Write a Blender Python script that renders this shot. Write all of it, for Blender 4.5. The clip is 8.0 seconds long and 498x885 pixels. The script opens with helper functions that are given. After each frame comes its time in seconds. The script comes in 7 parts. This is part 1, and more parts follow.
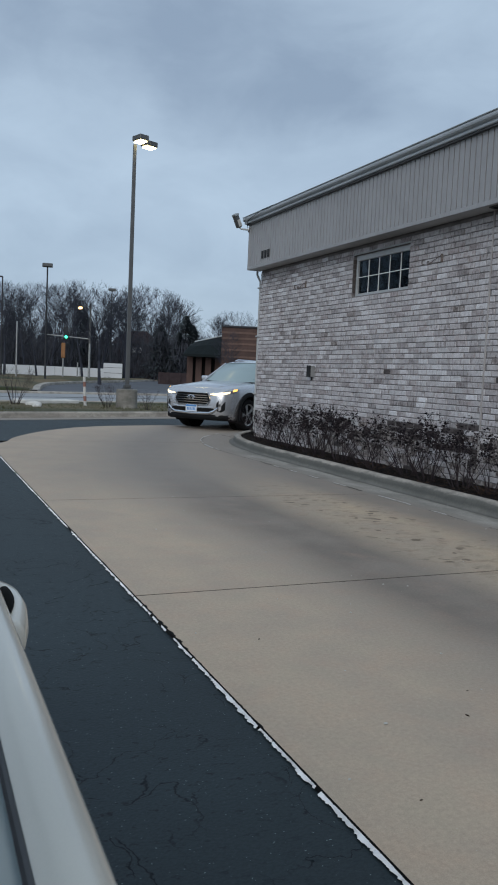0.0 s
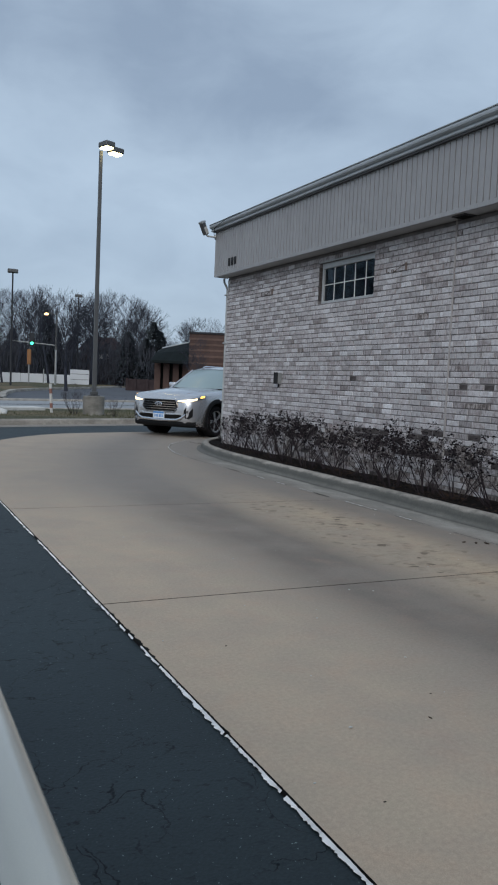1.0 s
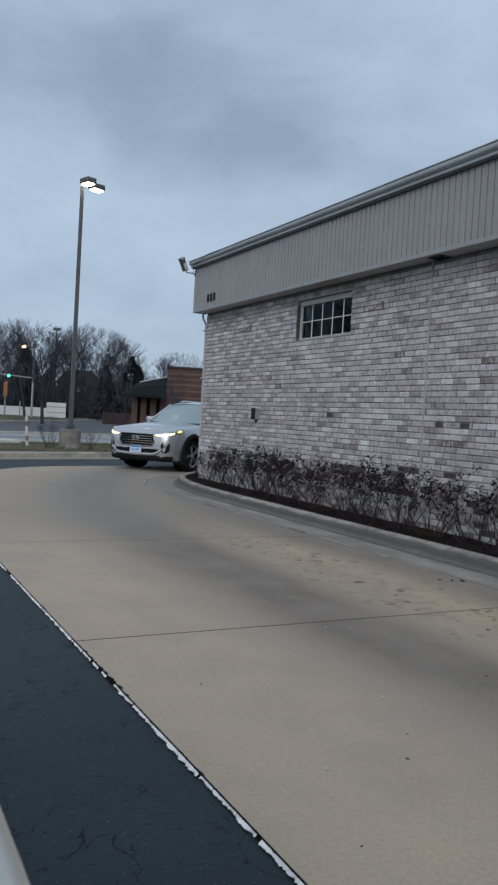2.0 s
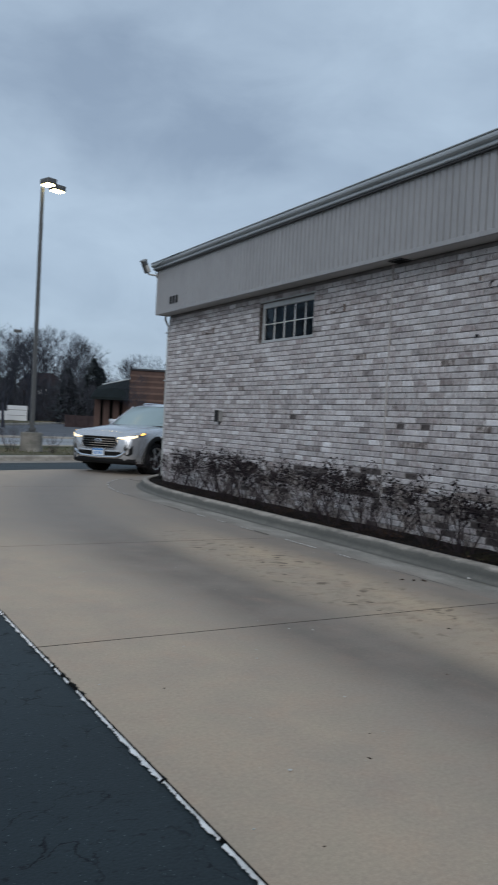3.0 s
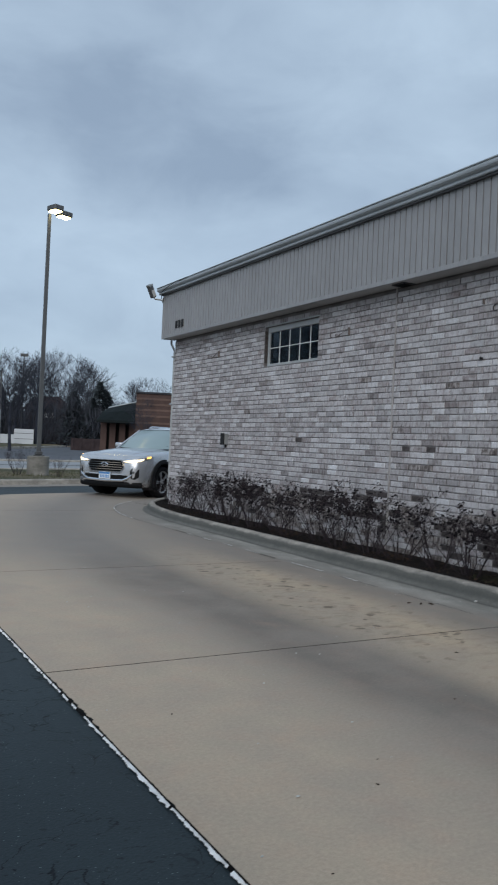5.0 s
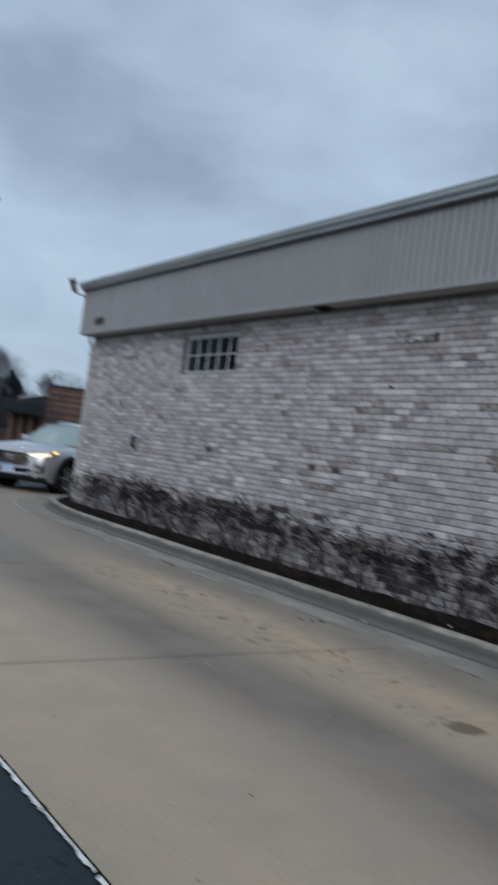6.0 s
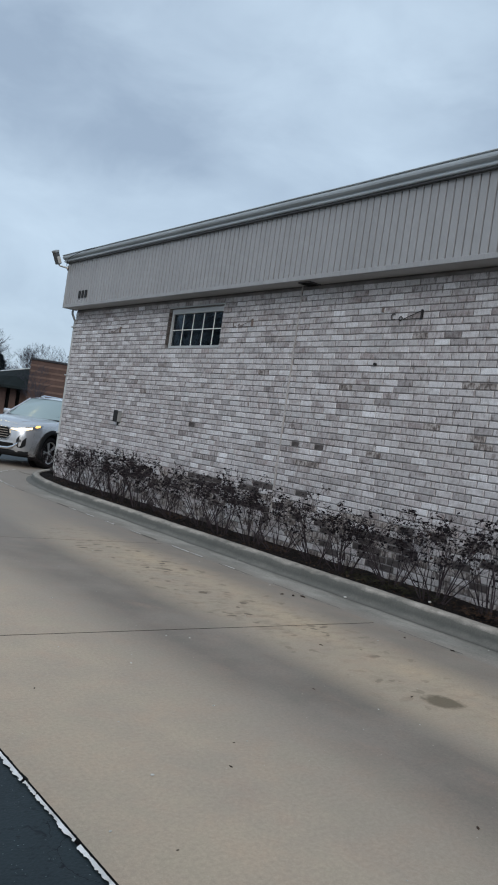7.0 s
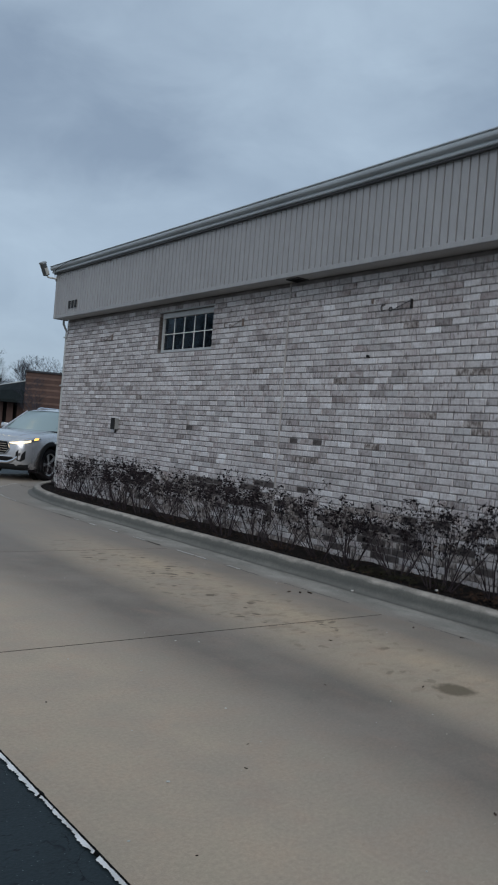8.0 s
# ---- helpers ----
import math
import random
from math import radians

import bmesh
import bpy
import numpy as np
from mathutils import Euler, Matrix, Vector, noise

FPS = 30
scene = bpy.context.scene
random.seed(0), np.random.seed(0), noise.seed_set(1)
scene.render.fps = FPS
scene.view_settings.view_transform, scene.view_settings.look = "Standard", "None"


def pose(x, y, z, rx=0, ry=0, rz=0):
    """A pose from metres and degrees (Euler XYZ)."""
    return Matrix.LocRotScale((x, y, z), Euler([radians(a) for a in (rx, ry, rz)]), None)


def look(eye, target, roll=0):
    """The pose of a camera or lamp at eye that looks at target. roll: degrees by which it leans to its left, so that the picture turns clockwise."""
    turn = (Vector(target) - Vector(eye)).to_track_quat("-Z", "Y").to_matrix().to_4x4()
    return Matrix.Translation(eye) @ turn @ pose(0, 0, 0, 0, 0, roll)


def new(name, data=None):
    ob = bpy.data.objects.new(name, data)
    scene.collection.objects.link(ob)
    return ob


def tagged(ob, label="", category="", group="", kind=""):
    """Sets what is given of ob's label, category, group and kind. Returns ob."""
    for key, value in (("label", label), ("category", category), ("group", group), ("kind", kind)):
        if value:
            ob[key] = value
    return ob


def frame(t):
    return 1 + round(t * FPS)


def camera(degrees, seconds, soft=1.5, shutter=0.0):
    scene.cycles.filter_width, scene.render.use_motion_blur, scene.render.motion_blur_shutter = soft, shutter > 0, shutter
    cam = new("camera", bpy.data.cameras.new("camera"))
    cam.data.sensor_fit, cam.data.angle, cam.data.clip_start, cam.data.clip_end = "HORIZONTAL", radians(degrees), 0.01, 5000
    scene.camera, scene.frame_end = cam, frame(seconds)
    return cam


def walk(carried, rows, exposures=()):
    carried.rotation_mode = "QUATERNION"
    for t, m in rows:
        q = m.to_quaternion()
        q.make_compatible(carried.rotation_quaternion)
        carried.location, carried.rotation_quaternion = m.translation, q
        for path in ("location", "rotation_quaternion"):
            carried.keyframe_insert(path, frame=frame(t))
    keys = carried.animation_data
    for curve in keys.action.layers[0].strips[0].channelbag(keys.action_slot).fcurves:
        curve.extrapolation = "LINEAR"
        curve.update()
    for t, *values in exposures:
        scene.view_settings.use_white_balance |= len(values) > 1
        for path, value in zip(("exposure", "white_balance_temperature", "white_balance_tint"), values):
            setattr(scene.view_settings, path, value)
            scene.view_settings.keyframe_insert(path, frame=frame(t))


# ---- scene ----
cam = camera(35.0, 8.0, 1.9, 0.8)
PATH = [
    (0, (-6.681, 0.93, 1.258), (-5.89, 2.76, 1.093), 2.6),
    (0.034, (-6.682, 0.929, 1.258), (-5.89, 2.759, 1.093), 2.6),
    (0.2, (-6.682, 0.919, 1.263), (-5.844, 2.728, 1.103), 2.6),
    (0.5, (-6.685, 0.899, 1.27), (-5.820, 2.695, 1.113), 2.7),
    (1, (-6.685, 0.896, 1.27), (-5.821, 2.694, 1.124), 2.5),
    (1.2, (-6.686, 0.896, 1.27), (-5.816, 2.693, 1.138), 2.5),
    (2.5, (-6.688, 0.907, 1.273), (-5.746, 2.672, 1.243), 3.3),
    (3, (-6.683, 0.893, 1.278), (-5.688, 2.628, 1.233), 2.9),
    (3.1, (-6.683, 0.892, 1.281), (-5.661, 2.611, 1.24), 3.1),
    (3.2, (-6.684, 0.891, 1.284), (-5.613, 2.58, 1.241), 3.4),
    (3.3, (-6.685, 0.89, 1.287), (-5.568, 2.548, 1.254), 3.6),
    (3.4, (-6.686, 0.888, 1.29), (-5.529, 2.52, 1.268), 3.9),
    (3.5, (-6.686, 0.887, 1.293), (-5.511, 2.505, 1.281), 4.2),
    (3.6, (-6.691, 0.881, 1.294), (-5.499, 2.487, 1.302), 4.3),
    (3.7, (-6.695, 0.874, 1.294), (-5.498, 2.476, 1.327), 4.4),
    (3.8, (-6.699, 0.867, 1.295), (-5.496, 2.465, 1.332), 4.6),
    (3.9, (-6.703, 0.861, 1.296), (-5.487, 2.448, 1.335), 4.7),
    (4, (-6.707, 0.854, 1.296), (-5.507, 2.454, 1.31), 4.8),
    (4.1, (-6.701, 0.863, 1.291), (-5.544, 2.494, 1.297), 4.4),
    (4.2, (-6.695, 0.872, 1.286), (-5.578, 2.531, 1.284), 4.0),
    (4.3, (-6.689, 0.88, 1.281), (-5.611, 2.564, 1.285), 3.6),
    (4.4, (-6.684, 0.889, 1.276), (-5.636, 2.593, 1.271), 3.2),
    (4.5, (-6.678, 0.897, 1.271), (-5.672, 2.626, 1.271), 2.8),
    (4.6, (-6.682, 0.893, 1.275), (-5.699, 2.634, 1.276), 2.5),
    (4.7, (-6.687, 0.888, 1.279), (-5.717, 2.637, 1.281), 2.1),
    (5.8, (-6.727, 0.798, 1.332), (-5.631, 2.47, 1.394), 7.1),
    (5.9, (-6.724, 0.801, 1.326), (-5.592, 2.448, 1.385), 7.4),
    (6, (-6.721, 0.803, 1.32), (-5.555, 2.427, 1.369), 7.7),
    (6.1, (-6.721, 0.803, 1.323), (-5.521, 2.403, 1.34), 7.9),
    (6.2, (-6.72, 0.802, 1.326), (-5.519, 2.401, 1.335), 8.0),
    (6.3, (-6.719, 0.801, 1.329), (-5.517, 2.4, 1.334), 8.1),
    (6.4, (-6.719, 0.801, 1.332), (-5.516, 2.399, 1.337), 8.3),
    (6.5, (-6.718, 0.8, 1.335), (-5.507, 2.392, 1.331), 8.4),
    (7, (-6.712, 0.814, 1.31), (-5.505, 2.409, 1.306), 8.3),
    (7.5, (-6.708, 0.811, 1.313), (-5.498, 2.404, 1.315), 8.1),
    (7.8, (-6.703, 0.802, 1.322), (-5.498, 2.399, 1.324), 6.1),
    (7.9, (-6.702, 0.8, 1.324), (-5.496, 2.395, 1.321), 5.4),
    (8, (-6.7, 0.797, 1.327), (-5.493, 2.391, 1.319), 4.7),
]
walk(cam, [(t, look(eye, target, roll)) for t, eye, target, roll in PATH],
     [(0.0, 0.06, 6500, 10), (1.0, 0.05, 6530, 11), (2.5, 0.04, 6530, 11), (3.5, -0.07, 6500, 10), (4.0, -0.22, 6500, 10), (4.5, 0.12, 6500, 10), (6.0, 0.08, 6500, 10), (6.5, 0.3, 6650, 10), (7.0, 0.33, 6700, 10), (7.5, 0.33, 6700, 10), (8.0, -0.08, 6550, 10)])

# ---- sky and light ----
SUN_UP, SUN_ROUND = 32.0, 215.0
world = bpy.data.worlds.new("sky")
scene.world = world
world.use_nodes = True
wn, wl = world.node_tree.nodes, world.node_tree.links
wn.clear()
w_out, w_bg = wn.new("ShaderNodeOutputWorld"), wn.new("ShaderNodeBackground")
w_sky = wn.new("ShaderNodeTexSky")
w_sky.sky_type, w_sky.sun_disc = "NISHITA", False
w_sky.sun_elevation, w_sky.sun_rotation = radians(SUN_UP), radians(SUN_ROUND)
w_tc, w_map = wn.new("ShaderNodeTexCoord"), wn.new("ShaderNodeMapping")
w_map.inputs["Scale"].default_value = (1.0, 1.0, 1.9)
w_map.inputs["Location"].default_value = (4.3, 2.1, 0.6)
wl.new(w_tc.outputs["Generated"], w_map.inputs["Vector"])


def sky_noise(scale, detail, rough, twist):
    x = wn.new("ShaderNodeTexNoise")
    x.inputs["Scale"].default_value, x.inputs["Detail"].default_value = scale, detail
    x.inputs["Roughness"].default_value, x.inputs["Distortion"].default_value = rough, twist
    wl.new(w_map.outputs["Vector"], x.inputs["Vector"])
    return x


def sky_maths(op, a, b=0.0, c=0.0):
    x = wn.new("ShaderNodeMath")
    x.operation = op
    for k, v in enumerate((a, b, c)):
        if isinstance(v, (int, float)):
            x.inputs[k].default_value = v
        else:
            wl.new(v, x.inputs[k])
    return x.outputs["Value"]


def sky_vector(op, a, b):
    x = wn.new("ShaderNodeVectorMath")
    x.operation = op
    for k, v in enumerate((a, b)):
        if isinstance(v, tuple):
            x.inputs[k].default_value = v
        else:
            wl.new(v, x.inputs[k])
    return x


# the sight line, bent by turbulence, so that cloud edges billow
w_bend = sky_vector("MULTIPLY", sky_vector("SUBTRACT", sky_noise(5.0, 5.0, 0.55, 0.3).outputs["Color"], (0.5, 0.5, 0.5)).outputs["Vector"], (0.20, 0.20, 0.16))
w_way = sky_vector("ADD", w_tc.outputs["Generated"], w_bend.outputs["Vector"]).outputs["Vector"]


def cloud_bank(az, el, wide, high, tilt=0.0):
    """A soft-edged bank of cloud at a bearing and height, 1 in its heart and 0 outside."""
    a, e, t = radians(az), radians(el), radians(tilt)
    heart = Vector((math.sin(a) * math.cos(e), math.cos(a) * math.cos(e), math.sin(e)))
    side = Vector((math.cos(a), -math.sin(a), 0))
    up = side.cross(heart)
    u, v = side * math.cos(t) + up * math.sin(t), up * math.cos(t) - side * math.sin(t)
    off = sky_vector("SUBTRACT", w_way, tuple(heart)).outputs["Vector"]
    du = sky_vector("DOT_PRODUCT", off, tuple(u / wide)).outputs["Value"]
    dv = sky_vector("DOT_PRODUCT", off, tuple(v / high)).outputs["Value"]
    r = sky_maths("SQRT", sky_maths("ADD", sky_maths("MULTIPLY", du, du), sky_maths("MULTIPLY", dv, dv)))
    x = wn.new("ShaderNodeMapRange")
    x.interpolation_type = "SMOOTHSTEP"
    x.inputs["From Min"].default_value, x.inputs["From Max"].default_value = 0.15, 1.35
    x.inputs["To Min"].default_value, x.inputs["To Max"].default_value = 1.0, 0.0
    wl.new(r, x.inputs["Value"])
    return x.outputs["Result"]


w_f = sky_maths("MULTIPLY_ADD", sky_noise(2.2, 5.0, 0.45, 0.5).outputs["Fac"], 0.8, 0.12)
w_f = sky_maths("MULTIPLY_ADD", sky_maths("SUBTRACT", sky_noise(7.0, 6.0, 0.55, 0.4).outputs["Fac"], 0.5), 0.75, w_f)
for az, el, wide, high, tilt, much in ((22.0, 21.0, 0.19, 0.085, -8, -0.40), (34.0, 18.5, 0.18, 0.065, -5, -0.30), (5.0, 22.5, 0.2, 0.06, 4, -0.24), (54.0, 24.0, 0.2, 0.05, 0, -0.18), (-25.0, 22.0, 0.35, 0.07, 3, -0.25),
                                       (12.0, 13.0, 0.20, 0.07, -5, 0.20), (42.0, 28.5, 0.2, 0.05, -3, 0.22), (28.0, 11.0, 0.2, 0.05, 0, 0.12), (-60.0, 30.0, 0.5, 0.12, 0, 0.2)):
    w_f = sky_maths("MULTIPLY_ADD", cloud_bank(az, el, wide, high, tilt), much, w_f)
w_ramp = wn.new("ShaderNodeValToRGB")
w_ramp.color_ramp.elements[0].position, w_ramp.color_ramp.elements[0].color = 0.05, (2.95, 3.9, 5.2, 1)
w_ramp.color_ramp.elements[1].position, w_ramp.color_ramp.elements[1].color = 0.95, (5.25, 6.65, 8.15, 1)
w_mix = wn.new("ShaderNodeMixRGB")
w_mix.inputs["Fac"].default_value = 0.9
wl.new(w_f, w_ramp.inputs["Fac"])
wl.new(w_sky.outputs["Color"], w_mix.inputs["Color1"])
wl.new(w_ramp.outputs["Color"], w_mix.inputs["Color2"])
wl.new(w_mix.outputs["Color"], w_bg.inputs["Color"])
w_bg.inputs["Strength"].default_value = 0.094
wl.new(w_bg.outputs["Background"], w_out.inputs["Surface"])

sun = new("sun", bpy.data.lights.new("sun", "SUN"))
sun.data.energy, sun.data.angle, sun.data.color = 1.5, radians(50), (1.0, 0.97, 0.93)
sun.matrix_world = pose(0, 0, 20, 90 - SUN_UP, 0, 180 - SUN_ROUND)


# ---- materials ----
def shader(name, colour=(0.5, 0.5, 0.5), rough=0.6, metal=0.0):
    m = bpy.data.materials.new(name)
    m.use_nodes = True
    b = m.node_tree.nodes["Principled BSDF"]
    b.inputs["Base Color"].default_value = (*colour, 1)
    b.inputs["Roughness"].default_value, b.inputs["Metallic"].default_value = rough, metal
    if max(colour) < 0.06:
        b.inputs["Specular IOR Level"].default_value = 0.14
    return m, m.node_tree.nodes, m.node_tree.links, b


def coords(n, l, scale=(1, 1, 1), kind="Object"):
    tc, mp = n.new("ShaderNodeTexCoord"), n.new("ShaderNodeMapping")
    mp.inputs["Scale"].default_value = scale
    l.new(tc.outputs[kind], mp.inputs["Vector"])
    return mp.outputs["Vector"]


def noise_of(n, l, vec, scale, detail=4.0, rough=0.55, twist=0.0):
    x = n.new("ShaderNodeTexNoise")
    x.inputs["Scale"].default_value, x.inputs["Detail"].default_value = scale, detail
    x.inputs["Roughness"].default_value, x.inputs["Distortion"].default_value = rough, twist
    l.new(vec, x.inputs["Vector"])
    return x.outputs["Fac"]


def ramp_of(n, l, fac, stops):
    r = n.new("ShaderNodeValToRGB")
    e = r.color_ramp.elements
    while len(e) < len(stops):
        e.new(0.5)
    for k, (p, c) in enumerate(stops):
        e[k].position = p
        e[k].color = (*c, 1) if len(c) == 3 else c
    l.new(fac, r.inputs["Fac"])
    return r.outputs["Color"]


def mix_of(n, l, fac, a, b, blend="MIX"):
    x = n.new("ShaderNodeMixRGB")
    x.blend_type = blend
    for socket, v in (("Fac", fac), ("Color1", a), ("Color2", b)):
        if isinstance(v, (int, float)):
            x.inputs[socket].default_value = v
        elif isinstance(v, tuple):
            x.inputs[socket].default_value = (*v, 1)
        else:
            l.new(v, x.inputs[socket])
    return x.outputs["Color"]


def maths(n, l, op, a, b=0.0, clamp=False):
    x = n.new("ShaderNodeMath")
    x.operation, x.use_clamp = op, clamp
    for k, v in enumerate((a, b)):
        if isinstance(v, (int, float)):
            x.inputs[k].default_value = v
        else:
            l.new(v, x.inputs[k])
    return x.outputs["Value"]


def bump_of(n, l, b, height, strength=0.3, distance=0.01):
    x = n.new("ShaderNodeBump")
    x.inputs["Strength"].default_value, x.inputs["Distance"].default_value = strength, distance
    l.new(height, x.inputs["Height"])
    l.new(x.outputs["Normal"], b.inputs["Normal"])


def worn(name, colour, rough=0.6, metal=0.0, spread=0.25, grain=40.0, patch=2.0, relief=0.15, depth=0.004):
    """A surface with broad patches and fine grain of one colour."""
    m, n, l, b = shader(name, colour, rough, metal)
    v = coords(n, l)
    big, fine = noise_of(n, l, v, patch, 4.0), noise_of(n, l, v, grain, 3.0)
    low, high = tuple(c * (1 - spread) for c in colour), tuple(min(1, c * (1 + spread)) for c in colour)
    base = ramp_of(n, l, big, [(0.3, low), (0.7, high)])
    col = mix_of(n, l, 0.5 * spread, base, ramp_of(n, l, fine, [(0.35, low), (0.65, high)]), "MIX")
    l.new(col, b.inputs["Base Color"])
    bump_of(n, l, b, fine, relief, depth)
    return m


# ---- mesh helpers ----
def mesh_of(name, bm, mat):
    me = bpy.data.meshes.new(name)
    bm.normal_update()
    bm.to_mesh(me)
    bm.free()
    for x in mat if isinstance(mat, (list, tuple)) else [mat]:
        me.materials.append(x)
    return me


def part(name, bm, mat, parent=None, label="", smooth=False, at=None):
    """One mesh object, under a thing or part where one is given."""
    me = mesh_of(name, bm, mat)
    if smooth:
        for p in me.polygons:
            p.use_smooth = True
    ob = new(name, me)
    if parent is not None:
        ob.parent = parent
    if at is not None:
        ob.matrix_basis = at
    if label:
        ob["label"] = label
    return ob


def thing(name, at, label, category, group="", kind=""):
    ob = new(name)
    ob.matrix_basis = at
    ob.empty_display_size = 0.1
    return tagged(ob, label, category, group, kind)


def box(bm, x0, y0, z0, x1, y1, z1, bevel=0.0, m=None, seg=1):
    r = bmesh.ops.create_cube(bm, size=1.0, matrix=Matrix.LocRotScale(
        ((x0 + x1) / 2, (y0 + y1) / 2, (z0 + z1) / 2), None, (abs(x1 - x0), abs(y1 - y0), abs(z1 - z0))))
    vs = r["verts"]
    if bevel:
        es = list({e for v in vs for e in v.link_edges})
        vs = bmesh.ops.bevel(bm, geom=es, offset=bevel, segments=seg, affect="EDGES", profile=0.5)["verts"]
    if m is not None:
        bmesh.ops.transform(bm, matrix=m, verts=list({v for v in vs}))
    return vs


def tube(bm, a, b, r0, r1=None, sides=10, caps=True):
    """A straight tapered round bar from a to b."""
    a, b = Vector(a), Vector(b)
    r1 = r0 if r1 is None else r1
    d = b - a
    m = Matrix.Translation((a + b) / 2) @ d.to_track_quat("Z", "Y").to_matrix().to_4x4()
    return bmesh.ops.create_cone(bm, cap_ends=caps, segments=sides, radius1=r0, radius2=r1, depth=d.length, matrix=m)["verts"]


def sweep(bm, rows, closed=False, caps=False):
    """Skin between rows of equally many points. closed: each row is a ring."""
    rings = [[bm.verts.new(p) for p in row] for row in rows]
    k = len(rings[0])
    for a, b in zip(rings, rings[1:]):
        for i in range(k if closed else k - 1):
            j = (i + 1) % k
            bm.faces.new((a[i], a[j], b[j], b[i]))
    if caps and closed:
        bm.faces.new(list(reversed(rings[0])))
        bm.faces.new(rings[-1])
    return rings


def sheet(bm, outline, z):
    """A flat face with the given outline."""
    return bm.faces.new([bm.verts.new((x, y, z)) for x, y in outline])


def slab(bm, outline, z0, z1):
    """An upright prism over an outline that runs anticlockwise."""
    top, low = [bm.verts.new((x, y, z1)) for x, y in outline], [bm.verts.new((x, y, z0)) for x, y in outline]
    bm.faces.new(top)
    for i in range(len(outline)):
        j = (i + 1) % len(outline)
        bm.faces.new((low[i], low[j], top[j], top[i]))


# asphalt: dark seal coat with hairline cracks and pale grit
M_asphalt, n, l, b = shader("seal_coated_asphalt", (0.02, 0.025, 0.032), 0.66)
b.inputs["Specular IOR Level"].default_value = 0.5
v = coords(n, l)
big, fine = noise_of(n, l, v, 0.7, 5.0), noise_of(n, l, v, 90.0, 2.0)
col = ramp_of(n, l, big, [(0.3, (0.007, 0.015, 0.019)), (0.7, (0.016, 0.031, 0.038))])
col = mix_of(n, l, 0.35, col, ramp_of(n, l, fine, [(0.35, (0.007, 0.013, 0.016)), (0.7, (0.028, 0.042, 0.049))]))
grit = ramp_of(n, l, noise_of(n, l, v, 130.0, 0.0), [(0.83, (0, 0, 0)), (0.86, (1, 1, 1))])
col = mix_of(n, l, grit, col, (0.16, 0.22, 0.21))
vor = n.new("ShaderNodeTexVoronoi")
vor.feature = "DISTANCE_TO_EDGE"
vor.inputs["Scale"].default_value = 3.4
warp = n.new("ShaderNodeVectorMath")
warp.operation = "MULTIPLY_ADD"
wob = n.new("ShaderNodeTexNoise")
wob.inputs["Scale"].default_value, wob.inputs["Detail"].default_value = 3.0, 6.0
l.new(v, wob.inputs["Vector"])
l.new(wob.outputs["Color"], warp.inputs[0])
warp.inputs[1].default_value = (0.7, 0.7, 0.0)
l.new(v, warp.inputs[2])
l.new(warp.outputs["Vector"], vor.inputs["Vector"])
crack = ramp_of(n, l, vor.outputs["Distance"], [(0.0, (1, 1, 1)), (0.005, (0.9, 0.9, 0.9)), (0.013, (0, 0, 0))])
crack = mix_of(n, l, 1.0, crack, ramp_of(n, l, noise_of(n, l, v, 5.5, 3.0, 0.6), [(0.40, (0, 0, 0)), (0.45, (1, 1, 1))]), "MULTIPLY")
crack = mix_of(n, l, 1.0, crack, ramp_of(n, l, noise_of(n, l, v, 1.3, 2.0), [(0.38, (0, 0, 0)), (0.46, (1, 1, 1))]), "MULTIPLY")
scab = ramp_of(n, l, noise_of(n, l, coords(n, l, (5, 9, 1)), 1.6, 8.0, 0.75), [(0.60, (0, 0, 0)), (0.66, (0.75, 0.75, 0.75))])
fleck = ramp_of(n, l, noise_of(n, l, coords(n, l, (16, 30, 1)), 1.0, 3.0, 0.6), [(0.62, (0, 0, 0)), (0.66, (0.85, 0.85, 0.85))])
scab = mix_of(n, l, 1.0, scab, fleck, "LIGHTEN")
col = mix_of(n, l, mix_of(n, l, 1.0, scab, ramp_of(n, l, big, [(0.45, (0, 0, 0)), (0.6, (1, 1, 1))]), "MULTIPLY"), col, (0.004, 0.007, 0.009))
l.new(mix_of(n, l, crack, col, (0.003, 0.005, 0.007)), b.inputs["Base Color"])
l.new(maths(n, l, "SUBTRACT", 0.45, maths(n, l, "MULTIPLY", mix_of(n, l, 0.35, crack, scab), 0.33)), b.inputs["Specular IOR Level"])
bump_of(n, l, b, mix_of(n, l, crack, fine, (0, 0, 0)), 0.35, 0.006)

M_asphalt_old = worn("old_asphalt", (0.075, 0.082, 0.095), 0.75, 0.0, 0.3, 60.0, 0.3, 0.3)
# pale grey carries the sky's sheen on the wet road
M_road = worn("pale_road", (0.26, 0.27, 0.28), 0.6, 0.0, 0.15, 30.0, 0.2, 0.2)

# tan concrete: wheel tracks, drips and blotches along the lane, sand grains
M_concrete, n, l, b = shader("tan_concrete", (0.4, 0.34, 0.27), 0.78)
tc = n.new("ShaderNodeTexCoord")
v = coords(n, l)
sep = n.new("ShaderNodeSeparateXYZ")
l.new(v, sep.inputs["Vector"])
px, py = sep.outputs["X"], sep.outputs["Y"]
